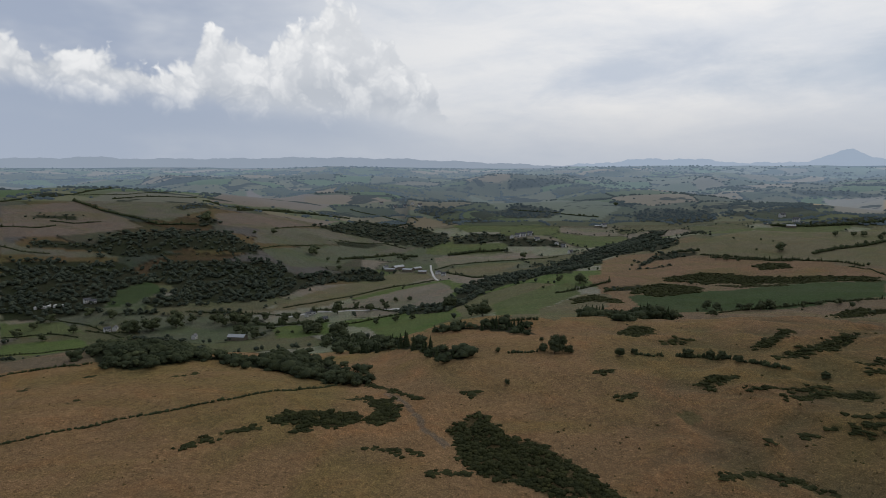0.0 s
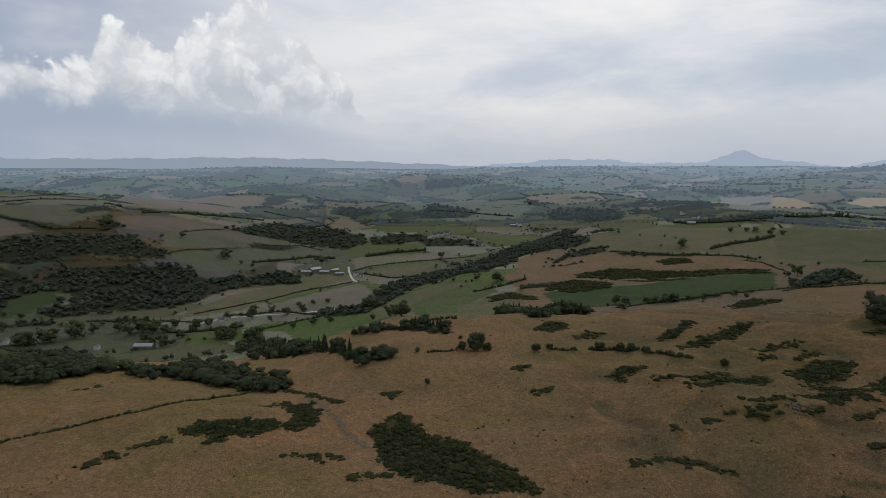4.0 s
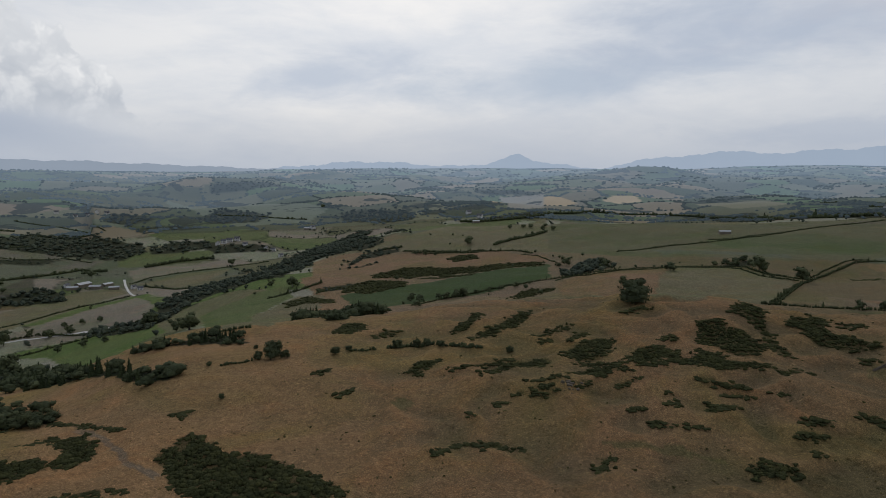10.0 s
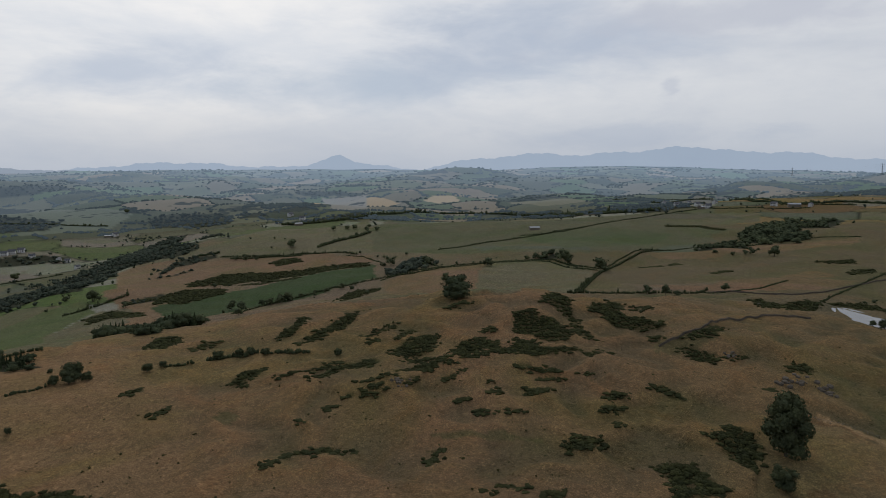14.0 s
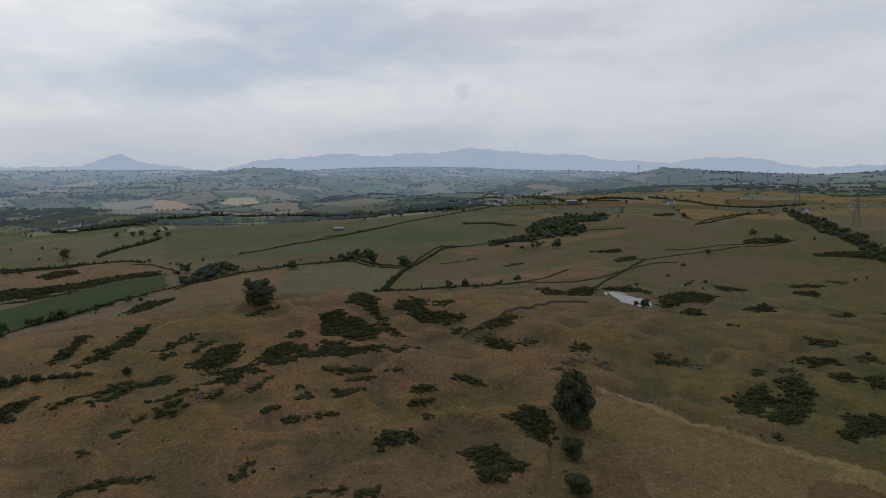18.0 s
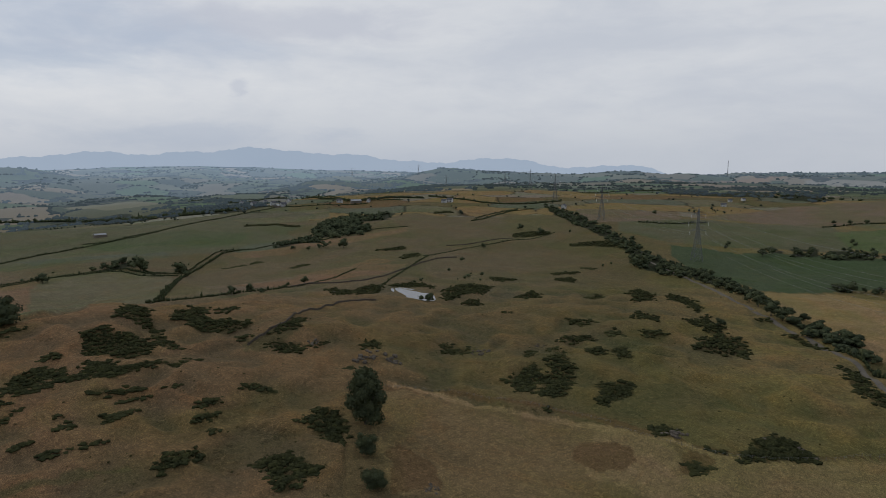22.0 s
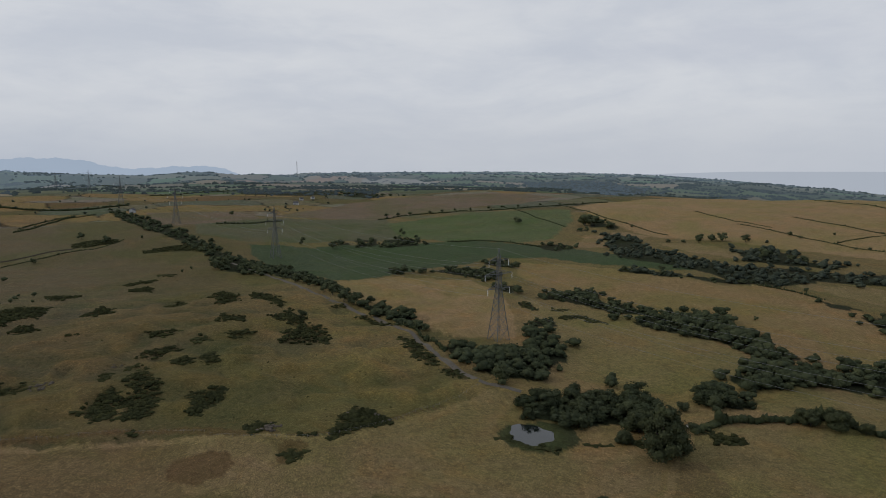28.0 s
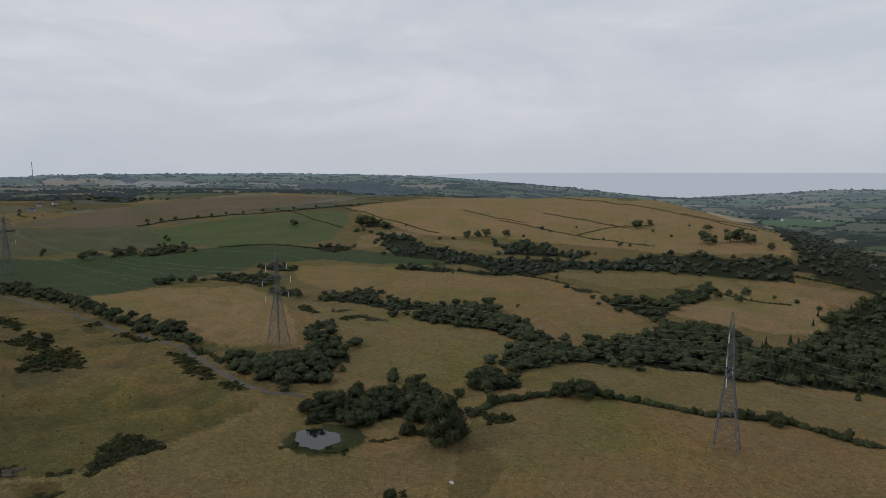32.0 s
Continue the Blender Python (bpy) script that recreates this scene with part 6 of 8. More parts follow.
def build_house(kind):
    words = {"cottage": ("cottage", "whitewashed stone cottage with a slate roof", "house"), "shed": ("farm_shed", "long grey sheeted farm shed with a low roof", "barn"),
             "caravan": ("caravan", "long white static caravan beside the wood", "caravan")}
    name, label, cat = words[kind]
    L, W, H, R = {"cottage": (10.0, 6.5, 4.8, 2.6), "shed": (20.0, 11.0, 4.5, 2.0), "caravan": (10.0, 3.4, 2.9, 0.4)}[kind]
    house = tagged(new(name), label, cat)
    wall_mat, roof_mat = {"cottage": (RENDERED, SLATE), "shed": (TIMBER, SHEETING), "caravan": (RENDERED, RENDERED)}[kind]
    bm = bmesh.new()
    x, y = L / 2, W / 2
    v = [bm.verts.new(p) for p in ((-x, -y, -1), (x, -y, -1), (x, y, -1), (-x, y, -1), (-x, -y, H), (x, -y, H), (x, y, H), (-x, y, H), (-x, 0, H + R), (x, 0, H + R))]
    for f in ((0, 1, 5, 4), (2, 3, 7, 6), (1, 2, 6, 9, 5), (3, 0, 4, 8, 7), (0, 3, 2, 1)):
        bm.faces.new([v[k] for k in f])
    part("wall", bm, wall_mat, house)
    for side in (-1, 1):
        bm = bmesh.new()
        o = 0.4
        a, b = Vector((0, side * (y + o), H - o * R / y)), Vector((0, 0, H + R + 0.05))
        up = Vector((0, 0, 0.16))
        q = [bm.verts.new(p + Vector((sx * (x + 0.35), 0, 0)) + u) for u in (Vector(), up) for p, sx in ((a, -1), (a, 1), (b, 1), (b, -1))]
        for f in ((0, 1, 2, 3), (7, 6, 5, 4), (0, 4, 5, 1), (1, 5, 6, 2), (2, 6, 7, 3), (3, 7, 4, 0)):
            bm.faces.new([q[k] for k in f])
        part("roof", bm, roof_mat, house, "grey slate roof slope" if kind == "cottage" else "")
    if kind == "cottage":
        for sx in (-1, 1):
            bm = bmesh.new()
            box(bm, (sx * (x - 0.6) - 0.45, -0.4, H + R - 0.6), (sx * (x - 0.6) + 0.45, 0.4, H + R + 1.1))
            part("chimney", bm, STONE, house, "stone chimney stack")
    spots = {"cottage": [(-3, 0.6), (3, 0.6), (-3, 3.2), (0, 3.2), (3, 3.2)], "shed": [], "caravan": [(-3.5, 1.2), (-1.2, 1.2), (3.2, 1.2)]}[kind]
    for side in (-1, 1):
        for wx, wz in spots:
            bm = bmesh.new()
            box(bm, (wx - 0.6, side * y - 0.04, wz), (wx + 0.6, side * y + 0.04, wz + 1.2))
            part("window", bm, DARKGLASS, house, "dark window")
        bm = bmesh.new()
        w = 2.2 if kind == "shed" else 0.5
        box(bm, (0.3 - w, side * y - 0.05, 0), (0.3 + w, side * y + 0.05, 3.6 if kind == "shed" else 2.1))
        part("door", bm, TIMBER, house, "dark door")
    return house


def house(kind, x, y, length, turn):
    base = {"cottage": 10.0, "shed": 20.0, "caravan": 10.0}[kind]
    s = min(1.4, max(0.75, length / base))
    m = Matrix.LocRotScale((x, y, z_at(x, y) + 0.2), Euler((0, 0, radians(turn))), None)
    if kind not in HOUSES:
        HOUSES[kind] = build_house(kind)
        ob = HOUSES[kind]
        ob.matrix_basis = m
    else:
        ob = copy_thing(HOUSES[kind], m)
    ob.scale = (s, s, s)
    return ob


# ---- power line ----
ARMS = ((30.5, 8.2), (39.0, 10.2), (47.0, 7.4))
TOP = 54.0


def build_pylon():
    """A lattice tower for two circuits, 54 m high."""
    pylon = tagged(new("pylon"), "tall grey steel lattice electricity pylon with six arms", "pylon", "pylons of the line")

    def half(z):
        return 4.6 - 3.2 * min(z / 29.0, 1) - 0.75 * max(0, z - 29) / 20 if z < 49 else max(0.1, 0.65 * (TOP - z) / 5)

    corners = ((1, 1), (-1, 1), (-1, -1), (1, -1))
    levels = [-0.5, 7, 13, 18, 22.5, 26, 29, 31.5, 34, 36.5, 39, 41.5, 44, 46.5, 49, 53.8]
    for sx, sy in corners:
        bm = bmesh.new()
        rings = []
        for a in levels:
            g = 0.15 if a < 30 else 0.11
            rings.append([bm.verts.new((sx * half(a) + i * g, sy * half(a) + j * g, a)) for i, j in corners])
        for lo, hi in zip(rings, rings[1:]):
            for q in range(4):
                bm.faces.new((lo[q], lo[(q + 1) % 4], hi[(q + 1) % 4], hi[q]))
        bm.faces.new(rings[0][::-1])
        bm.faces.new(rings[-1])
        part("leg", bm, STEEL, pylon)
    for k in range(4):
        bm = bmesh.new()
        (ax, ay), (bx, by) = corners[k], corners[(k + 1) % 4]
        for a, b in zip(levels, levels[1:]):
            h, g = half(a), half(b)
            size = 0.16 if b < 30 else 0.12
            strut(bm, (ax * h, ay * h, a), (bx * g, by * g, b), size)
            strut(bm, (bx * h, by * h, a), (ax * g, ay * g, b), size)
            strut(bm, (ax * g, ay * g, b), (bx * g, by * g, b), size)
        part("bracing", bm, STEEL, pylon)
    for z, reach in ARMS:
        for side in (-1, 1):
            bm = bmesh.new()
            tip = (side * reach, 0, z + 0.4)
            h = half(z)
            for sy in (-1, 1):
                strut(bm, (side * h, sy * h, z), tip, 0.16)
                strut(bm, (side * h, sy * h, z + 2.4), tip, 0.16)
                for u in (0.3, 0.6):
                    strut(bm, (side * (h + (reach - h) * u), sy * h * (1 - u), z + 0.4 * u), (side * (h + (reach - h) * u), sy * h * (1 - u), z + 2.4 - 2.0 * u), 0.1)
            for u in (0.25, 0.5, 0.75):
                strut(bm, (side * (h + (reach - h) * u), -h * (1 - u), z + 0.4 * u), (side * (h + (reach - h) * u), h * (1 - u), z + 0.4 * u), 0.1)
            arm = part("crossarm", bm, STEEL, pylon)
            bm = bmesh.new()
            strut(bm, (side * reach, 0, z + 0.4), (side * reach, 0, z - 3.4), 0.10)
            for k in range(12):
                bmesh.ops.create_cone(bm, cap_ends=True, segments=8, radius1=0.22, radius2=0.10, depth=0.14, matrix=Matrix.Translation((side * reach, 0, z - 0.1 - k * 0.27)))
            part("insulator", bm, GLASSY, arm, "pale porcelain insulator string")
    return pylon


def span(a, b, ha, hb, sag):
    """One wire, hanging between two points."""
    V, F = [], []
    n = 26
    side = Vector((-(b - a).y, (b - a).x, 0)).normalized()
    for k in range(n + 1):
        u = k / n
        p = a.lerp(b, u) - Vector((0, 0, sag * 4 * u * (1 - u)))
        for t in range(3):
            c, s = math.cos(t * 2.094) * 0.045, math.sin(t * 2.094) * 0.045
            V.append(tuple(p + side * c + Vector((0, 0, s))))
        if k:
            o = len(V) - 6
            F += [(o + t, o + (t + 1) % 3, o + 3 + (t + 1) % 3, o + 3 + t) for t in range(3)]
    me = mesh_of("power_cable", V, F, WIRE)
    return tagged(new("power_cable", me), "thin grey overhead power cable slung between pylons", "cable", "cables of the line")


def power_line(*spots):
    proto, frames = None, []
    spots = [Vector(s) for s in spots]
    for k, p in enumerate(spots):
        d = (spots[min(k + 1, len(spots) - 1)] - spots[max(k - 1, 0)]).normalized()
        m = Matrix.LocRotScale((p.x, p.y, z_at(p.x, p.y)), Euler((0, 0, math.atan2(d.y, d.x) + math.pi / 2)), None)
        if proto is None:
            proto = build_pylon()
            proto.matrix_basis = m
        else:
            copy_thing(proto, m)
        frames.append(m)
    for m, n in zip(frames, frames[1:]):
        gap = (m.translation - n.translation).length
        for z, reach in ARMS:
            for side in (-1, 1):
                a, b = m @ Vector((side * reach, 0, z - 3.4)), n @ Vector((side * reach, 0, z - 3.4))
                span(a, b, 0, 0, gap * 0.028)
        span(m @ Vector((0, 0, TOP)), n @ Vector((0, 0, TOP)), 0, 0, gap * 0.022)
    return proto


# ---- far hills and sea, beyond the farmland ----


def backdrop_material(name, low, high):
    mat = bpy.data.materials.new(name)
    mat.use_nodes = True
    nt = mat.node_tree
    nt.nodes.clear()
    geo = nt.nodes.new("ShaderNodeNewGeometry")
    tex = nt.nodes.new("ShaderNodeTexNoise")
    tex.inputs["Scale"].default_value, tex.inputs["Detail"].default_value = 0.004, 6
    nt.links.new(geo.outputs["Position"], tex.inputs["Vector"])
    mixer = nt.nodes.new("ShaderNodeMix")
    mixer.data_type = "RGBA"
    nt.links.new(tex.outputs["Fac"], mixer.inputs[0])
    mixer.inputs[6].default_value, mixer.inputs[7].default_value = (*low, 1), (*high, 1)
    # emission only: the haze over these far shapes is part of their glow
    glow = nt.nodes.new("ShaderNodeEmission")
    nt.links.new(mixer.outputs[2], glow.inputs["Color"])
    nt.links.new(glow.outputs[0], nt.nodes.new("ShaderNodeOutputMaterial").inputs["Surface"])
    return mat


def far_range(label, radius, first, last, profile, material, foot=-3.2):
    """A long ridge far off; profile gives the height of its skyline, in degrees, by bearing."""
    V, F = [], []
    steps = np.arange(first, last + 0.01, 0.12)
    for k, a in enumerate(steps):
        e = profile(a)
        for q, (el, r) in enumerate(((foot, radius - 12), (foot * 0.5 + e * 0.5, radius - 6), (e, radius))):
            V.append((r * math.sin(radians(a)), r * math.cos(radians(a)), EYE + r * math.tan(radians(el))))
        if k:
            b = len(V) - 6
            F += [(b, b + 1, b + 4, b + 3), (b + 1, b + 2, b + 5, b + 4)]
    return tagged(new("backdrop", mesh_of("backdrop", V, F, material)), label, "distant hills", kind="structure")


def hump(a, centre, width, height, power=2.0):
    return height * math.exp(-abs((a - centre) / width) ** power)


def rough(a, seed):
    return 0.05 * math.sin(a * 1.3 + seed) + 0.035 * math.sin(a * 3.1 + seed * 2) + 0.02 * math.sin(a * 7.7 + seed) + 0.012 * math.sin(a * 17 + seed * 3)



def far_foliage(name, haze_glow):
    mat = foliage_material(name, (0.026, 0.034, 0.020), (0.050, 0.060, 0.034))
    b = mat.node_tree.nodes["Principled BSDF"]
    # the leaves glow blue-grey to imitate haze in front of them
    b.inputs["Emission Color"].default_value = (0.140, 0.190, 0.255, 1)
    b.inputs["Emission Strength"].default_value = haze_glow
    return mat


def clump_template(variant):
    key = ("clump", variant)
    if key not in TEMPLATES:
        TEMPLATES[key] = leafy([(0, 0, 0.45, 0.6, 0.52)], 5, 0.30, 300 + variant, 1.0)
    return TEMPLATES[key]


def bare_template(variant):
    """A rounded far-off bush or tree of few faces."""
    key = ("bare", variant)
    if key not in TEMPLATES:
        rs = np.random.RandomState(340 + variant)
        ring = [(math.cos(k * 1.257) * rs.uniform(0.42, 0.66), math.sin(k * 1.257) * rs.uniform(0.42, 0.66), h) for h in (0.0, rs.uniform(0.5, 0.65)) for k in range(5)]
        faces = [f for k in range(5) for f in ((k, (k + 1) % 5, 5 + k), ((k + 1) % 5, 5 + (k + 1) % 5, 5 + k), (5 + k, 5 + (k + 1) % 5, 10))]
        TEMPLATES[key] = np.array(ring + [(rs.uniform(-0.1, 0.1), rs.uniform(-0.1, 0.1), rs.uniform(0.9, 1.05))]), np.array(faces)
    return TEMPLATES[key]


def far_hedgerows(name, label, r0, r1, count, material, size, woods, first=-43, last=172, tall=False):
    """Hedgerow trees along the edges of the far fields, and scattered woods, for a belt of country."""
    rs = fresh()
    a = rs.uniform(first, last, count * 60)
    r = 1 / rs.uniform(1 / r1, 1 / r0, count * 60)
    x, y = r * np.sin(np.radians(a)), r * np.cos(np.radians(a))
    cell, edge = cell_mosaic(x, y, FARM, 3) if r1 < 1800 else cell_mosaic(x, y, FARM_FAR, 5)
    patch = wobble(x, y, 330, 21) + 0.5 * wobble(x, y, 120, 22)
    lines = (edge < np.clip(r / 700, 1.4, 4.5)) & (rs.rand(len(x)) < np.where(cell % 3 > 0, 0.95, 0.5))
    copse = (patch > woods) & (rs.rand(len(x)) < 0.35)
    keep = lines | copse | (rs.rand(len(x)) < 0.0012)
    # open hill pastures carry few trees
    bare = ((a < -9) & (r < 2150) & (r > 1050)) | ((a > 62) & (a < 112) & (r < 1900))
    keep &= ~bare | (rs.rand(len(x)) < 0.22)
    keep &= ~((a > 108) & (a < 162) & (r < 1750))
    for kind, poly in FIELDS:
        keep &= ~inside(poly, x, y)
    k = np.nonzero(keep)[0][:count]
    z = ground_z(x[k], y[k])
    placed = []
    for i, q in enumerate(k):
        h = size * rs.uniform(0.4, 1.15)
        shape = crown_template("broad", -2, rs.randint(0, 4)) if tall else bare_template(rs.randint(0, 5))
        placed.append((shape, x[q], y[q], z[i] - 0.2, h * rs.uniform(0.8, 1.35) * (1 if tall else 1.5), h, rs.uniform(0, 6.28), rs.rand()))
    return tagged(gather(name, placed, material), label, "hedgerow trees", kind="stuff")


def tussocks(count, first, last, near, far, name, label, material, size):
    """Rough tufts of moor grass or rush on the near slopes."""
    rs = fresh()
    a, r = np.radians(rs.uniform(first, last, count)), near * (far / near) ** rs.rand(count)
    x, y = r * np.sin(a), r * np.cos(a)
    keep = np.ones(count, bool)
    for kind, poly in FIELDS:
        keep &= ~inside(poly, x, y)
    dense = wobble(x, y, 38, 31) + 0.6 * wobble(x, y, 12, 32)
    keep &= rs.rand(count) < np.clip(0.5 + 0.6 * dense, 0.08, 1)
    x, y = x[keep], y[keep]
    z = ground_z(x, y)
    tufts = [leafy([(0, 0, 0.2, 0.5, 0.42)], 7, 0.42, 700 + k, 0.7) for k in range(4)]
    placed = [(tufts[rs.randint(0, 4)], x[k], y[k], z[k] - 0.08, size * rs.uniform(0.3, 0.85), size * rs.uniform(0.22, 0.6), rs.uniform(0, 6.28), rs.rand()) for k in range(len(x))]
    return tagged(gather(name, placed, material), label, "grass", kind="stuff")


RUSH = foliage_material("dark_rushes", (0.050, 0.052, 0.024), (0.105, 0.098, 0.045))
TUFT = foliage_material("dry_tussock_grass", (0.085, 0.066, 0.030), (0.19, 0.145, 0.068))


def fence(spacing, *line):
    """Posts with two strands of wire."""
    ob = tagged(new("wire_fence"), "old wire fence on grey posts along the field edge", "fence")
    start = Vector((*line[0], z_at(*line[0])))
    ob.location = start
    spots = [p for p, d in along(line, spacing)]
    post = None
    for p in spots:
        if post is None:
            bm = bmesh.new()
            box(bm, (-0.07, -0.07, -0.3), (0.07, 0.07, 1.25))
            post = part("post", bm, TIMBER, ob)
            this = post
        else:
            this = new("post", post.data)
            this.parent = ob
        this.location = Vector((p.x, p.y, z_at(p.x, p.y))) - start
    for h in (0.6, 1.1):
        bm = bmesh.new()
        for a, b in zip(spots, spots[1:]):
            strut(bm, Vector((a.x, a.y, z_at(a.x, a.y) + h)) - start, Vector((b.x, b.y, z_at(b.x, b.y) + h)) - start, 0.025)
        part("wire", bm, WIRE, ob)
    return ob


def radio_mast(x, y, height):
    mast = tagged(new("radio_mast"), "thin grey lattice radio mast on the moor", "mast")
    mast.location = (x, y, z_at(x, y))
    bm = bmesh.new()
    for k in range(3):
        a = k * 2.094
        strut(bm, (math.cos(a) * 1.6, math.sin(a) * 1.6, -1), (math.cos(a) * 0.7, math.sin(a) * 0.7, height), 0.8)
    part("tower", bm, STEEL, mast)
    for z in (0.55, 0.8):
        bm = bmesh.new()
        bmesh.ops.create_cone(bm, cap_ends=True, segments=10, radius1=1.6, radius2=1.6, depth=1.2, matrix=Matrix.Translation((0, 0, height * z)))
        part("dish", bm, GLASSY, mast, "pale dish")
    return mast


def feed_bag(x, y, size):
    """A bulging white sack with a gathered neck."""
    bag = tagged(new("feed_sack"), "white plastic feed sack lying in the grass", "sack")
    bag.location = (x, y, z_at(x, y))
    bm = bmesh.new()
    bmesh.ops.create_icosphere(bm, subdivisions=3, radius=1)
    for v in bm.verts:
        n = noise.noise(v.co * 2.2)
        v.co = Vector((v.co.x * (0.9 + 0.2 * n), v.co.y * (0.65 + 0.15 * n), max(v.co.z, -0.7) * (0.5 + 0.1 * n))) * size
    bm.transform(Matrix.Translation((0, 0, 0.3 * size)))
    part("body", bm, RENDERED, bag)
    bm = bmesh.new()
    bmesh.ops.create_cone(bm, cap_ends=True, segments=9, radius1=0.25 * size, radius2=0.38 * size, depth=0.35 * size, matrix=Matrix.Translation((0.95 * size, 0, 0.3 * size)) @ Matrix.Rotation(1.57, 4, "Y"))
    part("neck", bm, RENDERED, bag, "gathered neck")
    return bag



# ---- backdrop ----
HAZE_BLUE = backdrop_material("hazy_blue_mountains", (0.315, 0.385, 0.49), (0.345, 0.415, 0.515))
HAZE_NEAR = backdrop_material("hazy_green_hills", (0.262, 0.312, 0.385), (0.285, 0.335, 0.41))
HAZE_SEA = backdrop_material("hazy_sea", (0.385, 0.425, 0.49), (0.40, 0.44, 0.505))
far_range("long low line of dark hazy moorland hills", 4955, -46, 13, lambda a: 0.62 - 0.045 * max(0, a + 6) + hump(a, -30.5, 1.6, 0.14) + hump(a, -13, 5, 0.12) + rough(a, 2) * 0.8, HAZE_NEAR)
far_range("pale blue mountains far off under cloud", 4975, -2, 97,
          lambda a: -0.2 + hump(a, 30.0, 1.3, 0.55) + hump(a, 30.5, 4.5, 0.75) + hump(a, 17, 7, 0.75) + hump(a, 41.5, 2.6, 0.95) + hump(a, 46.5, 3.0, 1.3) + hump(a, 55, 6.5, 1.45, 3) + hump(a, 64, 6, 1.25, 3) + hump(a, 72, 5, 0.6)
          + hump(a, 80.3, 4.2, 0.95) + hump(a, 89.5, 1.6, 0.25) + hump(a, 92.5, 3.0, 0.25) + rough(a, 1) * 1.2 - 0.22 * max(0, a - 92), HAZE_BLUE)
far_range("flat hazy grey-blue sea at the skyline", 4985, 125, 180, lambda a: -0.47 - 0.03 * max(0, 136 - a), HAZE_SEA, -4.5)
# ---- hedgerow trees of the middle distance and beyond ----
far_hedgerows("hedgerow_trees", "scattered trees and tall hedges on the valley floor", 600, 1060, 260, HAZE_TINTED_LEAF, 7.0, 1.3, -43, 10, True)
far_hedgerows("hedgerow_trees", "scattered hedgerow trees and copses of the valley farmland", 1060, 1700, 1500, HAZE_TINTED_LEAF, 6.5, 1.15, tall=True)
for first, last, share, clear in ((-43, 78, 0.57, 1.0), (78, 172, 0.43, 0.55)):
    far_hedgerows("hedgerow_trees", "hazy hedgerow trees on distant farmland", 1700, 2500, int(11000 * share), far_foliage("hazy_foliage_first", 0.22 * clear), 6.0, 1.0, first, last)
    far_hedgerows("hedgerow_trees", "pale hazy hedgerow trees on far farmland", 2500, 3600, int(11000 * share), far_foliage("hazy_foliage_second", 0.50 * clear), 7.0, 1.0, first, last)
    far_hedgerows("hedgerow_trees", "faint haze-blue woods near the skyline", 3600, 4900, int(7500 * share), far_foliage("hazy_foliage_third", 0.84 * clear), 8.5, 0.95, first, last)
far_hedgerows("hedgerow_trees", "scattered thorn trees and thin hedges on the hill farms", 520, 1060, 240, LEAF, 5.5, 1.35, 10, 112, True)
tussocks(5200, -40, 168, 165, 480, "grass_tussocks", "rough brown tussocks of moor grass", TUFT, 1.0)
tussocks(900, 0, 360, 4, 165, "grass_tussocks", "rough brown tussocks of moor grass", TUFT, 0.8)
tussocks(1300, 8, 112, 170, 620, "rush_tufts", "scattered dark tufts of rush and young gorse", RUSH, 1.5)

# ---- roads ----
ribbon("road", 3.2, 0.10, ASPHALT, "narrow grey lane along the hedge", "road", (693, -30), (643, -53), (572, -72), (492, -84), (449, -96), (392, -111), (348, -120), (298.9, -116.8), (268.9, -121.8), (255.9, -128.5), (249.6, -136.2))
ribbon("road", 3.6, 0.15, GRAVEL, "pale village road through the valley", "road", (-63, 1222), (-58, 1150), (-51, 1095), (-41, 1024))
ribbon("road", 4.5, 0.15, GRAVEL, "valley road between hedges", "road", (-237, 823), (-198, 846), (-153, 851), (-89, 827), (-47, 798))
# ---- ponds ----
for cx, cy, length, width, turn, level in PONDS:
    V = [(cx, cy, level)]
    for k in range(64):
        a = k * math.pi / 32
        u, v = length * 1.12 * math.cos(a), width * 1.12 * math.sin(a)
        V.append((cx + u * math.cos(turn) - v * math.sin(turn), cy + u * math.sin(turn) + v * math.cos(turn), level))
    F = [(0, k + 1, (k + 1) % 64 + 1) for k in range(64)]
    tagged(new("water", mesh_of("water", V, F, WATER)), "still pond reflecting the pale sky", "pond", kind="structure")

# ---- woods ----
HAZY_LEAF = [far_foliage("hazy_woods", haze_glow) for haze_glow in (0.16, 0.40, 0.66)]
for plan in GROVES:
    wood(*plan)
# ---- single trees ----
tree("broad", -541.9, 1341.4, 28.1, 1.15)
tree("broad", -296.8, 1269.4, 20.9, 1.15)
tree("broad", -224.2, 1143.5, 10.4, 1.15)
tree("broad", -354.8, 766.9, 21.8, 1.15)
tree("broad", -342.4, 787.4, 11.8, 1.15)
tree("broad", -315.3, 792, 14.1, 1.15)
tree("broad", -290.3, 792.8, 14.0, 1.15)
tree("broad", -274.8, 800.5, 12.5, 1.15)
tree("broad", -256.5, 812.3, 11.0, 1.15)
tree("broad", -231.7, 816.1, 10.9, 1.15)
tree("broad", -219.4, 825.9, 9.4, 1.15)
tree("broad", -181.8, 732.5, 12.6, 1.15)
tree("broad", -167.9, 721, 13.8, 1.15)
tree("broad", -138.6, 698.2, 17.3, 1.15)
tree("broad", -392.3, 730.2, 19.9, 1.15)
tree("broad", -370.4, 740.8, 16.8, 1.15)
tree("broad", -146.2, 858.1, 8.0, 1.15)
tree("broad", -123.4, 833.9, 10.8, 1.15)
tree("broad", -100.9, 834.2, 9.2, 1.15)
tree("broad", -92.1, 982, 5.4, 1.15)
tree("broad", -132.7, 606.3, 11.7, 1.15)
tree("broad", -234.5, 763, 11.8, 1.15)
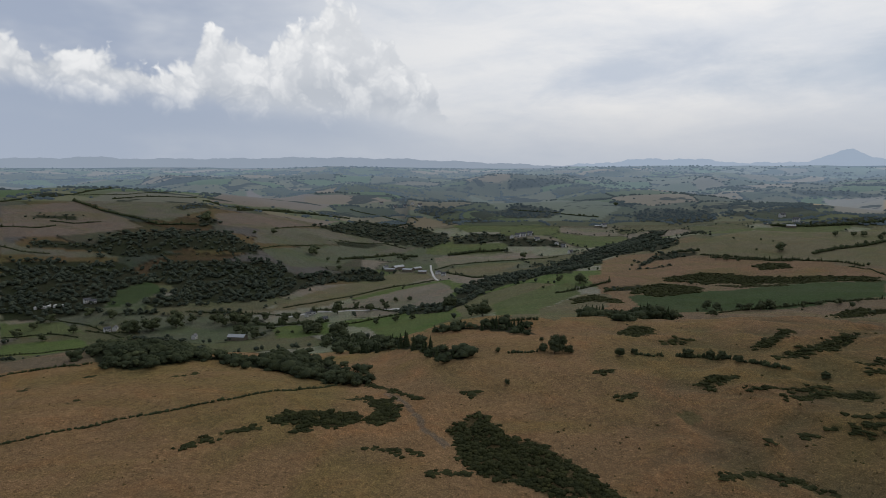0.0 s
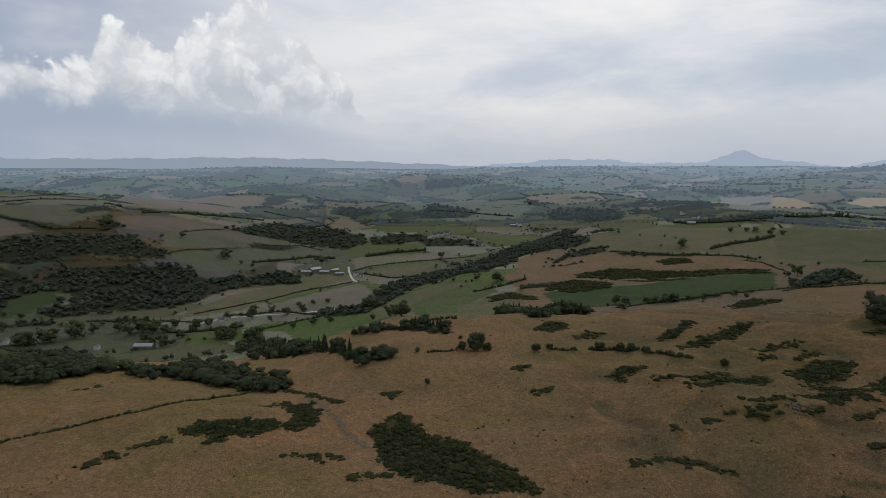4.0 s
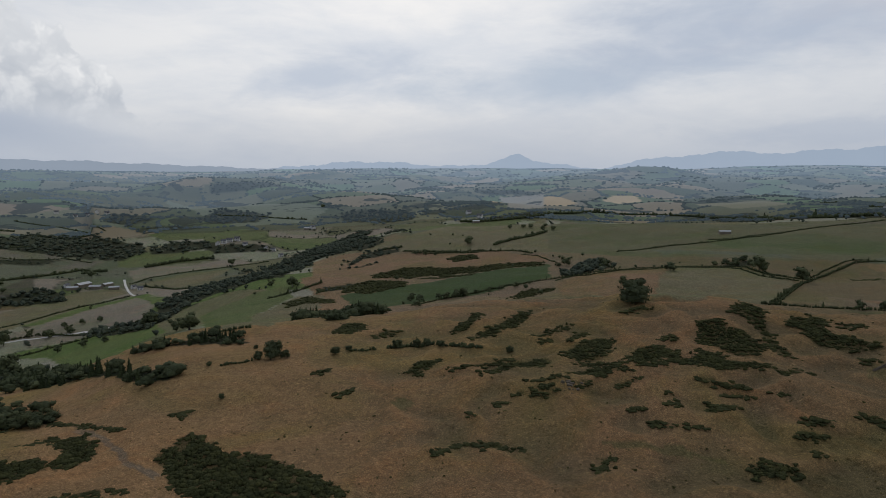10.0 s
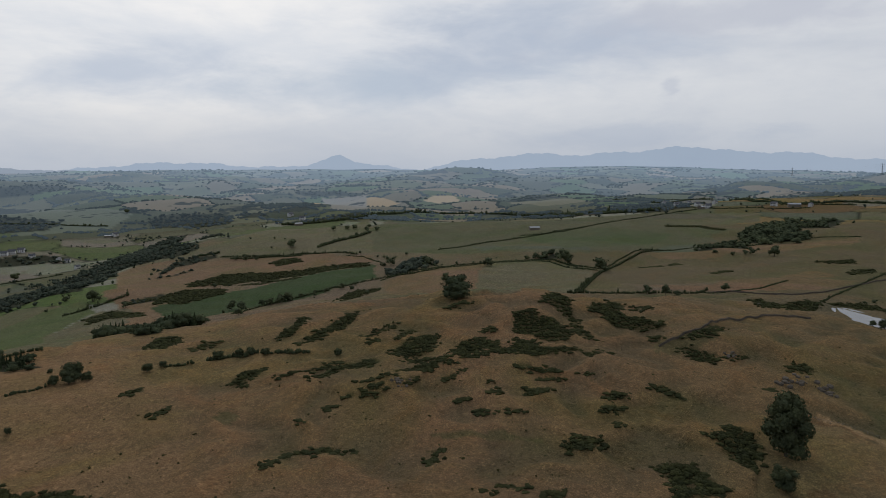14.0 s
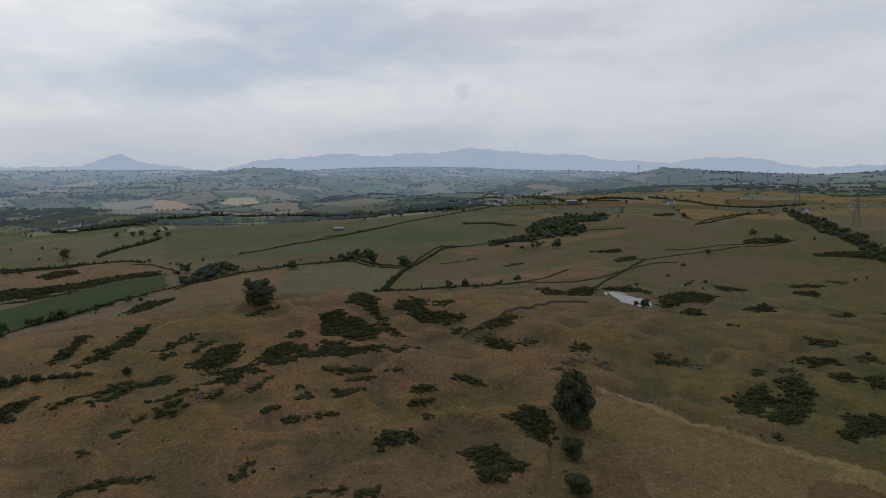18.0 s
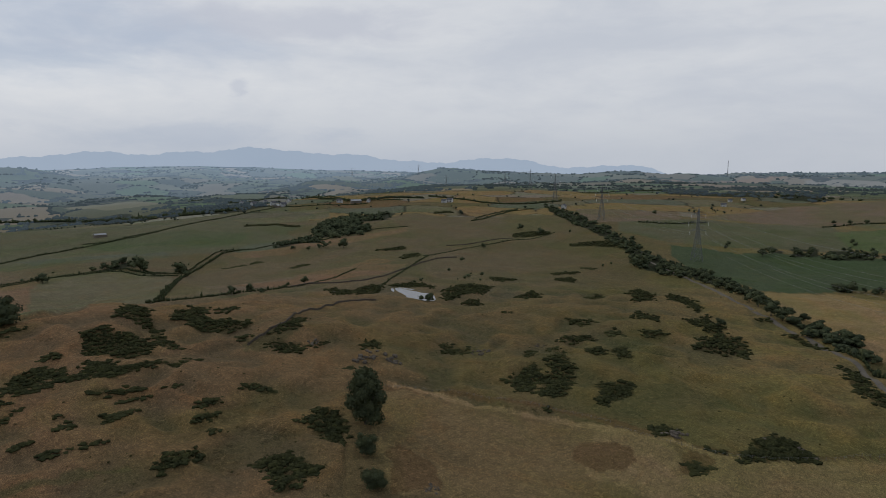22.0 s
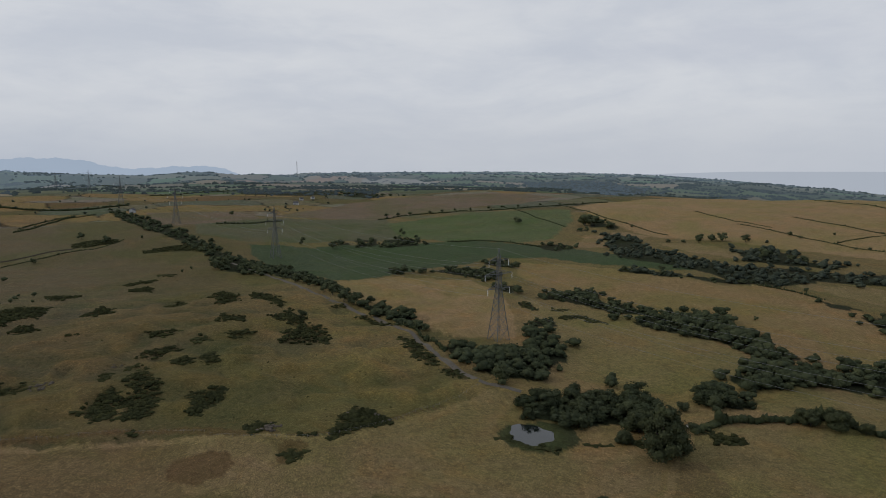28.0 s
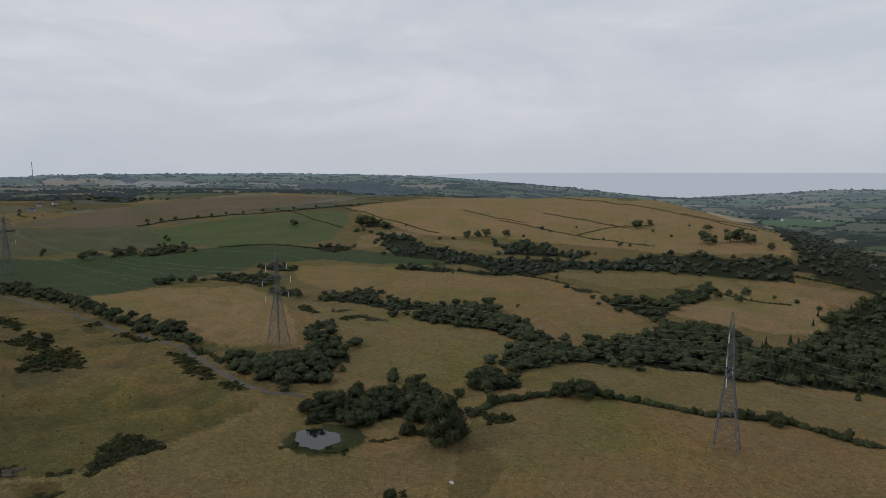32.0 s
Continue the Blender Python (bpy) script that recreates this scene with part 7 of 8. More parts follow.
tree("broad", -460.6, 731.2, 11.9, 1.15)
tree("broad", -511.8, 706.7, 12.8, 1.15)
tree("broad", -477.9, 700.2, 10.9, 1.15)
tree("broad", -142, 651.2, 12.5, 1.15)
tree("broad", -186.9, 751.4, 15.8, 1.15)
tree("broad", -170.9, 739.5, 12.7, 1.15)
tree("broad", 16.8, 577.2, 14.9, 1.15)
tree("broad", -14.3, 726.1, 14.6, 1.15)
tree("broad", 126.3, 695.3, 14.0, 1.15)
tree("broad", 109, 742.5, 5.4, 1.15)
tree("broad", 88.2, 708.6, 3.9, 1.15)
tree("thorn", 44.3, 306.9, 7.5, 1.10)
tree("thorn", 18.7, 267.9, 2.6, 1.10)
tree("broad", 406.6, 840.1, 13.2, 1.15)
tree("broad", 525.6, 927.5, 8.5, 1.15)
tree("broad", 545.6, 917.9, 7.5, 1.15)
tree("broad", 555.5, 908.9, 7.5, 1.15)
tree("broad", 572.6, 895.2, 7.5, 1.15)
tree("broad", 563.3, 857.3, 8.1, 1.15)
tree("broad", 336.4, 831.9, 9.6, 1.15)
tree("broad", 344, 811.8, 7.8, 1.15)
tree("broad", 327.8, 844.6, 6.4, 1.15)
tree("broad", 461.8, 492.5, 12.1, 1.15)
tree("broad", 424.3, 548.2, 13.6, 1.15)
tree("dome", 246.9, 290.5, 15.8, 1.25)
tree("thorn", 359.2, 436.8, 11.2, 1.10)
tree("broad", 528.3, 486.4, 9.0, 1.15)
tree("broad", 532.9, 447.7, 17.4, 1.15)
tree("broad", 532.5, 477.5, 7.6, 1.15)
tree("broad", 221.2, 502.5, 7.0, 1.15)
tree("broad", 231.2, 501.4, 8.0, 1.15)
tree("broad", 241.6, 506.4, 9.2, 1.15)
tree("broad", 187.8, 483, 6.6, 1.15)
tree("broad", 299.9, 516.5, 4.3, 1.15)
tree("broad", 313.1, 514.2, 3.8, 1.15)
tree("broad", 265.9, 505.9, 4.1, 1.15)
tree("thorn", 427.9, 278.9, 8.3, 1.10)
tree("thorn", 435.8, 268, 9.3, 1.10)
tree("broad", 440.7, 261.5, 5.1, 1.15)
tree("broad", 481.5, 245.2, 6.8, 1.15)
tree("broad", 521.8, 393.1, 16.4, 1.15)
tree("broad", 695.2, 302.8, 13.4, 1.15)
tree("broad", 684, 327.6, 6.7, 1.15)
tree("broad", 691.1, 323.9, 8.1, 1.15)
tree("broad", 672.9, 336.3, 5.3, 1.15)
tree("oak", 222.9, 89.2, 22.8, 0.95)
tree("broad", 201.9, 81, 8.6, 1.05)
tree("broad", 179.5, 70.0, 8.2, 1.2)
tree("broad", 427.2, 122.2, 5.7, 1.15)
tree("broad", 728.8, 143, 6.6, 1.15)
tree("broad", 834.2, 89, 10.4, 1.15)
tree("broad", 882.6, 121.5, 9.4, 1.15)
tree("broad", 646.2, -22.2, 12.7, 1.15)
tree("broad", 655.7, -32.2, 11.7, 1.15)
tree("broad", 637.6, -47, 8.6, 1.15)
tree("broad", 604.6, -57.8, 9.8, 1.15)
tree("broad", 594.9, -67.2, 5.4, 1.15)
tree("broad", 573.2, -77.3, 12.5, 1.15)
tree("broad", 542.8, -82.7, 10.9, 1.15)
tree("broad", 533.9, -88.3, 7.8, 1.15)
tree("broad", 516.6, -93.1, 7.6, 1.15)
tree("broad", 488.7, -95, 9.0, 1.15)
tree("broad", 475.2, -98.2, 10.6, 1.15)
tree("broad", 448, -100.5, 11.7, 1.15)
tree("broad", 437.3, -104.9, 9.9, 1.15)
tree("broad", 728.8, -152, 10.6, 1.15)
tree("broad", 746.4, -189.3, 9.6, 1.15)
tree("broad", 756.5, -204.6, 9.7, 1.15)
tree("broad", 816, -265, 6.1, 1.15)
tree("broad", 770.2, -122.8, 5.5, 1.15)
tree("broad", 1081.4, -64.3, 7.6, 1.15)
tree("broad", 560.3, -174.1, 8.4, 1.15)
tree("broad", 558.9, -181.8, 9.5, 1.15)
tree("broad", 558.6, -190.2, 4.8, 1.15)
tree("broad", 556.3, -201.1, 6.4, 1.15)
tree("broad", 832.1, -445.4, 11.6, 1.15)
tree("broad", 397.3, -62.8, 5.9, 1.15)
tree("broad", 510.6, -249.4, 11.3, 1.15)
tree("broad", 545.4, -290.9, 7.7, 1.15)
tree("broad", 444.7, -237.9, 9.2, 1.15)
tree("broad", 767.6, -516.3, 21.2, 1.15)
tree("broad", 765.1, -529.2, 18.0, 1.15)
tree("broad", 735.8, -534.8, 11.2, 1.15)
tree("broad", 479.2, -366, 7.6, 1.15)
tree("broad", 473.1, -381.6, 5.4, 1.15)
tree("broad", 466.2, -396.8, 6.6, 1.15)
tree("broad", 1049.7, -310.4, 7.7, 1.15)
tree("broad", 1038.9, -328, 7.7, 1.15)
tree("broad", 1028.5, -345.9, 7.6, 1.15)
tree("broad", 1019.9, -377.9, 6.7, 1.15)
tree("broad", 1022.2, -401.4, 6.7, 1.15)
tree("broad", 1017.4, -422.7, 5.8, 1.15)
tree("broad", 1011.9, -449, 5.8, 1.15)
tree("broad", 1022.3, -488.6, 7.0, 1.15)
tree("broad", 1026, -516.4, 6.0, 1.15)
tree("broad", 1012, -541.3, 6.0, 1.15)
tree("broad", 1013.5, -586.5, 6.2, 1.15)
tree("broad", 998, -617.7, 6.2, 1.15)
tree("broad", 486.8, -544.4, 14.3, 1.15)
tree("broad", 591.1, -574.5, 10.2, 1.15)
tree("broad", 593.4, -556.9, 8.6, 1.15)
tree("broad", 474.8, -566.4, 7.9, 1.15)
tree("broad", 463.5, -572.7, 9.2, 1.15)
tree("broad", 485.6, -777, 11.3, 1.15)
tree("broad", 479.7, -795.3, 8.2, 1.15)
tree("broad", 359.7, -732.1, 14.4, 1.15)
tree("broad", 343.2, -761.1, 13.3, 1.15)
tree("broad", 323, -752.6, 13.0, 1.15)
tree("broad", 410.6, -829, 6.5, 1.15)
tree("broad", 440.1, -829, 4.1, 1.15)
tree("broad", 297.5, -744.2, 8.5, 1.15)
tree("broad", 571.2, -678.1, 4.7, 1.15)
tree("broad", 555.2, -676.7, 3.1, 1.15)
tree("broad", 441.6, -671.1, 3.6, 1.15)
tree("broad", 429.2, -670, 4.2, 1.15)
tree("broad", 484.8, -674, 3.7, 1.15)
tree("broad", 474.2, -680.6, 4.4, 1.15)
tree("broad", 453.9, -760, 4.7, 1.15)
tree("broad", 256.9, -559, 6.7, 1.15)
tree("broad", 250, -576.8, 9.1, 1.15)
tree("broad", 227.8, -582.1, 3.9, 1.15)
tree("broad", 207.4, -577.1, 5.0, 1.15)
tree("broad", 186.1, -566, 4.9, 1.15)
tree("broad", 194.4, -657.9, 7.4, 1.15)
tree("oak", 174.3, -152.2, 21.4, 1.00)
tree("broad", 198.5, -161, 10.4, 1.15)
tree("broad", 179.1, -230.6, 7.5, 1.15)
tree("broad", 173.1, -237.4, 9.3, 1.15)
tree("broad", 165, -243.4, 5.8, 1.15)
tree("broad", 120.8, -280.2, 5.4, 1.15)
tree("broad", 118.9, -285, 4.9, 1.15)
tree("broad", 110.1, -289.8, 6.7, 1.15)
tree("broad", 192, -148.6, 5.5, 1.15)
tree("broad", 366.8, -456.2, 4.2, 1.15)
tree("broad", -441.9, 784.3, 14.8, 1.15)
tree("broad", -477.5, 795.8, 13.5, 1.15)
tree("broad", -510.3, 766.3, 13.4, 1.15)
tree("broad", -512.5, 737.5, 11.5, 1.15)
tree("broad", -238.3, 711, 15.4, 1.15)
tree("broad", -271.5, 749.3, 11.8, 1.15)
tree("broad", -102.6, 736.2, 9.6, 1.15)
tree("broad", -77.2, 715.7, 9.3, 1.15)
tree("broad", -57.2, 707.2, 7.9, 1.15)
tree("broad", -125.7, 665.5, 12.7, 1.15)
tree("broad", -177.6, 778.9, 11.8, 1.15)
tree("broad", -187.4, 753.8, 13.0, 1.15)
tree("broad", -112.5, 873, 8.0, 1.15)
tree("broad", -92.8, 866.9, 8.0, 1.15)
tree("broad", -73.2, 862.5, 7.9, 1.15)
tree("broad", -138.3, 632.1, 14.0, 1.15)
tree("broad", -186.4, 743.3, 14.3, 1.15)
tree("broad", -175.7, 738.9, 13.4, 1.15)
tree("broad", -142.9, 702.6, 17.4, 1.15)
tree("broad", -134, 697.9, 13.3, 1.15)
tree("broad", -167.1, 833.9, 18.8, 1.15)
tree("broad", -198.5, 838.9, 10.3, 1.15)
tree("broad", -183.9, 848.6, 7.2, 1.15)
tree("broad", -146.4, 863, 9.6, 1.15)
tree("broad", -123.5, 844.2, 10.2, 1.15)
tree("broad", -104.1, 842.7, 9.3, 1.15)
tree("broad", -16.4, 730.1, 18.7, 1.15)
tree("broad", 17.2, 574.9, 16.4, 1.15)
tree("broad", 7.7, 598.1, 12.7, 1.15)
tree("broad", -349.5, 758.2, 17.7, 1.15)
tree("broad", -371.3, 745.6, 18.4, 1.15)
tree("broad", -379.9, 746.5, 16.2, 1.15)
tree("broad", -392.3, 737.8, 17.7, 1.15)
tree("broad", -401, 739.2, 15.5, 1.15)
tree("broad", -227.2, 800.6, 14.6, 1.15)
tree("broad", -216.3, 812, 11.6, 1.15)
tree("broad", -256.1, 812.4, 11.8, 1.15)
tree("broad", -286.4, 786.4, 17.7, 1.15)
tree("broad", -274.1, 783.7, 17.6, 1.15)
tree("broad", -299.1, 777.4, 15.4, 1.15)
tree("broad", -262.3, 788.4, 11.5, 1.15)
tree("broad", -217.9, 734.6, 6.4, 1.15)
tree("broad", -200.8, 734.4, 5.0, 1.15)
tree("broad", -235.3, 737.7, 5.8, 1.15)
tree("broad", -124.4, 658.6, 8.2, 1.15)
tree("broad", -260.1, 741.9, 11.7, 1.15)
tree("broad", 16.9, 308.8, 2.6, 1.15)
tree("broad", -295.3, 1245.3, 19.3, 1.15)
tree("broad", -236.3, 1201.7, 8.7, 1.15)
tree("broad", -258.9, 1212.1, 8.8, 1.15)
tree("broad", -116.8, 1267.3, 17.0, 1.15)
tree("broad", -131.2, 1302.3, 10.5, 1.15)
tree("broad", -404.8, 1360.9, 13.9, 1.15)
tree("broad", -433.6, 1323.7, 8.6, 1.15)
tree("broad", -91.8, 959.3, 4.4, 1.15)
tree("thorn", 46.7, 309.8, 9.5, 1.10)
tree("broad", 39.2, 310.3, 4.7, 1.15)
tree("broad", 40.4, 327.5, 2.2, 1.15)
tree("broad", 51.3, 308.3, 4.4, 1.15)
tree("broad", 75.1, 304.7, 4.8, 1.15)
tree("broad", 83.4, 309.6, 3.3, 1.15)
tree("broad", 106.8, 302.9, 5.2, 1.15)
tree("broad", 117.3, 302.9, 4.6, 1.15)
tree("broad", 120.8, 297.3, 4.5, 1.15)
tree("broad", 124.8, 289, 3.9, 1.15)
tree("broad", 151, 265.9, 3.8, 1.15)
tree("broad", 412.5, 848, 12.5, 1.15)
tree("broad", 386.8, 860.9, 4.2, 1.15)
tree("broad", 363.3, 831.6, 4.0, 1.15)
tree("broad", 522.9, 924.2, 8.4, 1.15)
tree("broad", 544.9, 917.3, 7.5, 1.15)
tree("broad", 551.4, 906.5, 8.4, 1.15)
tree("broad", 548.6, 864.9, 9.9, 1.15)
tree("broad", 561.8, 856.4, 8.1, 1.15)
tree("broad", 200.2, 529.9, 8.8, 1.15)
tree("broad", 205.3, 521.6, 8.2, 1.15)
tree("broad", 219.8, 513.3, 6.1, 1.15)
tree("broad", 226.4, 509.9, 5.6, 1.15)
tree("broad", 237.4, 509.8, 7.7, 1.15)
tree("broad", 242.1, 507.6, 6.6, 1.15)
tree("broad", 255.2, 511.8, 4.7, 1.15)
tree("broad", 269.9, 513.1, 4.7, 1.15)
tree("broad", 279.6, 513.2, 3.7, 1.15)
tree("broad", 295.1, 508.8, 5.8, 1.15)
tree("broad", 409.9, 596.7, 12.3, 1.15)
tree("broad", 403.8, 602.2, 5.8, 1.15)
tree("broad", 126.7, 701.6, 10.3, 1.15)
tree("broad", 141.8, 637.2, 7.1, 1.15)
tree("broad", 111.1, 741, 8.1, 1.15)
tree("broad", 118.8, 1284.7, 14.9, 1.15)
tree("broad", 489.3, 2103, 16.7, 1.15)
tree("broad", 392.9, 948.5, 4.5, 1.15)
tree("broad", 420.2, 923.3, 4.5, 1.15)
tree("broad", 428.8, 905.1, 3.5, 1.15)
tree("broad", 430, 122.8, 6.9, 1.15)
tree("broad", 433.6, 129.8, 4.5, 1.15)
tree("broad", 451.7, -386.3, 6.4, 1.15)
tree("broad", 739.8, -163.8, 9.4, 1.15)
tree("broad", 851, -452, 9.4, 1.15)
tree("broad", 839, -269, 6.3, 1.15)
tree("broad", 791, -128, 6.4, 1.15)
tree("broad", 481, -763, 14.5, 1.15)
tree("broad", 484, -803, 8.4, 1.15)
tree("broad", 371, -738, 17.7, 1.15)
tree("broad", 413, -822, 9.0, 1.15)
tree("broad", 570, -675, 6.3, 1.15)
tree("broad", 543, -716, 4.0, 1.15)
tree("broad", 555, -674, 3.9, 1.15)
tree("broad", 423, -752, 4.6, 1.15)
tree("broad", 438, -661, 5.7, 1.15)
tree("broad", 606, -571, 8.9, 1.15)
tree("broad", 583, -583, 11.8, 1.15)
tree("broad", 567, -602, 11.1, 1.15)
tree("broad", 610, -527, 5.7, 1.15)
tree("broad", 599, -540, 5.7, 1.15)
tree("broad", 369, -826, 9.7, 1.15)
tree("broad", 348, -753, 17.7, 1.15)
tree("broad", 332, -757, 13.3, 1.15)
tree("broad", 297, -742, 8.5, 1.15)
tree("broad", 311, -343, 3.3, 1.15)
tree("broad", 554, -196, 6.3, 1.15)
tree("broad", 725, -563, 4.1, 1.15)
tree("broad", 255, -534, 8.4, 1.15)
tree("broad", 240, -541, 8.4, 1.15)
tree("broad", 411, -262, 6.1, 1.15)
tree("dome", 179.8, -158.5, 15.8, 1.05)
tree("dome", 193.1, -150, 5.7, 1.10)
tree("broad", 172.4, -236.5, 10.4, 1.00)
tree("broad", 181.9, -230.1, 7.3, 1.10)
tree("broad", 107.1, -287, 6.5, 1.10)
tree("broad", 155.1, -113.1, 3.8, 1.20)
tree("broad", 189.3, -179.5, 4.6, 1.20)
# ---- hedges and walls ----
hedge(1.3, (-160, 208), (-145.9, 217.4), (-131.4, 228.4), (-113.1, 235.6), (-95.6, 247.8), (-76.4, 261.1), (-58, 289.7))
hedge(1.6, (-212, 280), (-203, 286), (-195, 294), (-181, 301))
hedge(1.4, (-176, 303), (-172, 311))
hedge(3, (-151, 761), (-98, 777), (-48, 765), (-21, 785))
hedge(2, (-509, 776), (-466, 764), (-423, 737), (-388, 710))
hedge(2, (-530, 704), (-485, 727), (-446, 718))
hedge(2, (-480, 635), (-438, 664), (-402, 665))
hedge(3, (-368, 830), (-302, 838), (-239, 830))
hedge(7, (682.3, 1452.2), (752.4, 1438.5), (831.6, 1441.2), (924.7, 1460.5), (1182.1, 1575.4), (1316.1, 1504.3), (1315.9, 1306.2), (1305.5, 1135.8), (1082.1, 864.9))
hedge(1.5, (417, 706), (430, 688), (414, 617))
hedge(1.8, (384, 516), (451, 528), (498, 491), (526, 465))
hedge(1.8, (526, 465), (513, 431), (520, 411))
hedge(2.2, (188, 497), (240, 508), (272, 517), (333, 522), (382, 513))
hedge(2, (517, 644), (609, 645), (684, 633), (772, 615))
hedge(7, (1109.8, 868.8), (1059, 762), (1070, 675))
hedge(2.5, (1127, 658), (1123, 581), (1152, 525), (1202, 467))
hedge(2, (554, 469), (521, 422), (529, 402))
hedge(2, (396, 318), (438, 343), (504, 380))
hedge(1.6, (544, 406), (595, 424), (649, 441), (676, 435))
hedge(1.2, (465, 260), (477, 240), (506, 229), (559, 231))
hedge(1.3, (469, 176), (540, 183), (599, 188), (659, 190))
hedge(1.2, (658, 195), (725, 165), (770, 113), (847, 72))
hedge(2, (1006, 210), (1121, 174), (1147, 132))
hedge(3, (971, -37), (972, -87), (990, -131))
hedge(5, (-258, 789), (-230, 787), (-194, 789), (-167, 792))
hedge(2.5, (-450, 739), (-423, 734), (-401, 739), (-384, 738))
hedge(3, (327, 858), (349, 833), (368, 806), (388, 767))
hedge(2.4, (84.6, 308.5), (91, 306.9), (96.7, 302.5))
hedge(2.8, (101.8, 302.4), (114.1, 304.3), (122, 295.7), (127.3, 290.4), (132.1, 282.7), (134.7, 275.4), (140.4, 272.5))
hedge(2, (21.9, 305.3), (31.1, 306.2), (37, 308.8))
hedge(2.5, (25, 378), (36, 377), (44, 373))
stone_wall(1.2, (281, 175), (292, 173), (307, 171), (333, 177), (362, 182), (388, 175), (423, 160))
hedge(5, (-886, 1443), (-782, 1373), (-688, 1333), (-625, 1301), (-553, 1324))
hedge(4, (-671, 1650), (-594, 1599), (-546, 1625), (-486, 1720), (-431, 1878))
hedge(5, (-552, 1561), (-496, 1756), (-423, 1844), (-331, 1876))
hedge(2.5, (-247, 860), (-209, 895), (-153, 953), (-107, 996), (-46, 1026))
hedge(2.5, (-52, 1167), (-22, 1211), (32, 1234), (120, 1247), (186, 1255))
hedge(3, (-31, 1135), (27, 1019), (53, 1009))
hedge(7, (-30, 1331), (23, 1367), (97, 1385))
hedge(2.2, (-382, 1198), (-361, 1268), (-312, 1353))
hedge(3.5, (-988, 1349), (-987, 1459), (-935, 1525), (-954, 1737))
hedge(3, (-199, 854), (-139, 861), (-87, 810))
hedge(5, (-242, 1235), (-184, 1298), (-143, 1343), (-94, 1322))
hedge(3, (321, 879), (352, 843), (392, 781), (397, 739), (426, 724), (434, 706))
hedge(4, (300, 931), (331, 908))
hedge(5, (429, 800), (466, 819), (508, 831), (547, 850))
hedge(3, (158, 693), (124, 672), (94, 666))
hedge(3.5, (-286, 1802), (-202, 1759), (-160, 1811))
hedge(4, (151, 2054), (301, 1932), (396, 1905))
hedge(2.2, (732, -295), (724, -328), (689, -363), (646, -377))
hedge(2.5, (1014, -286), (1031, -331), (1011, -409), (988, -479), (999, -596), (993, -716))
hedge(1.4, (647, -673), (581, -681), (489, -679), (407, -689))
hedge(1.4, (646, -769), (554, -767), (495, -757), (480, -796))
hedge(1.4, (816, -1020), (625, -921), (536, -902), (450, -896), (367, -871))
hedge(1.2, (770, -713), (667, -684), (610, -692))
hedge(1.3, (978, -619), (795, -574), (656, -567))
hedge(1.5, (515, -679), (513, -734), (498, -774))
hedge(2, (264, -554), (239, -558), (207, -567))
hedge(1.3, (499, -913), (418, -908), (362, -924))
hedge(1.2, (1035, -524), (831, -496), (768, -486))
hedge(2, (390, -430), (365, -445), (342, -446))
hedge(1.6, (338, 509), (383, 525), (422, 528), (463, 510), (494, 502), (541, 465))
hedge(2.5, (537, 466), (527, 437), (538, 417), (547, 401))
hedge(2.5, (393, 321), (442, 348), (498, 379), (547, 401), (600, 416), (642, 429), (670, 422))
hedge(2.5, (394, 328), (405, 297), (437, 287), (462, 258), (486, 261))
hedge(2, (675, 650), (726, 612), (829, 629), (957, 626), (1109, 620))
hedge(1.6, (649, 433), (703, 409), (756, 371), (837, 358), (858, 316), (883, 283))
hedge(2.5, (956, 206), (1007, 192), (1142, 163))
hedge(3, (1707, 1247), (1816, 1187), (1914, 1026), (1221, 523), (1276, 422))
hedge(4, (1372, 392), (1313, 317), (1260, 251), (1238, 149), (1285, 97))
hedge(3, (1653, 79), (1774, -35), (1963, -184))
hedge(3, (2413, 464), (3173, 459), (2313, 195))
stone_wall(1.1, (474, 254), (486, 208), (523, 192), (570, 188), (612, 184), (643, 176), (660, 158))
stone_wall(1, (744, 191), (764, 151), (800, 119))
hedge(3, (-807, 1236), (-766, 1243), (-729, 1278))
hedge(3, (-834, 1134), (-791, 1162), (-777, 1206))
hedge(2.5, (-423, 1405), (-370, 1609), (-259, 1629))
hedge(2.5, (-283, 1453), (-182, 1469), (-126, 1418))
hedge(3, (-835, 1517), (-759, 1650), (-709, 1706))
hedge(2, (-929, 1516), (-848, 1596), (-815, 1773))
hedge(2.5, (-705, 1090), (-654, 1106))
hedge(2.5, (-768, 1040), (-722, 1028), (-682, 1039))
hedge(3, (-366, 2079), (-246, 1992), (-125, 1765))
hedge(4, (187.6, -179.6), (191.4, -198.6), (185.3, -222), (181.7, -242.5), (162.9, -247.1), (144.9, -260), (131.2, -269.9), (118.1, -285.6), (105.1, -295.3), (89.6, -296.1), (69.2, -294.9))
hedge(3, (378, -120), (346, -125), (310, -124))
hedge(3, (245, -664), (216, -667), (181, -659))
hedge(5, (1848, 990), (1261, 593), (1226, 501), (1313, 460), (1322, 389))
hedge(4, (1706, 1115), (1868, 1086), (1934, 1037))
# ---- gorse ----
for plan in THICKETS:
    gorse(*plan)
# ---- rocks ----
rocks(148.2, 210.2, 7.6)
rocks(297.0, 145.8, 8.7)
rocks(290.3, 115.8, 10.9)
rocks(292.2, 102.8, 10.8)
rocks(325.3, 66.0, 8.7)
rocks(444.5, 198.5, 8.5)
rocks(325.2, 63.4, 5.8)
rocks(186.0, 53.0, 5.1)
rocks(241.1, -55.2, 6.5)
rocks(343.5, 37.1, 5.4)
rocks(240.8, -66.8, 5.7)
rocks(243.4, -24.0, 8.5)
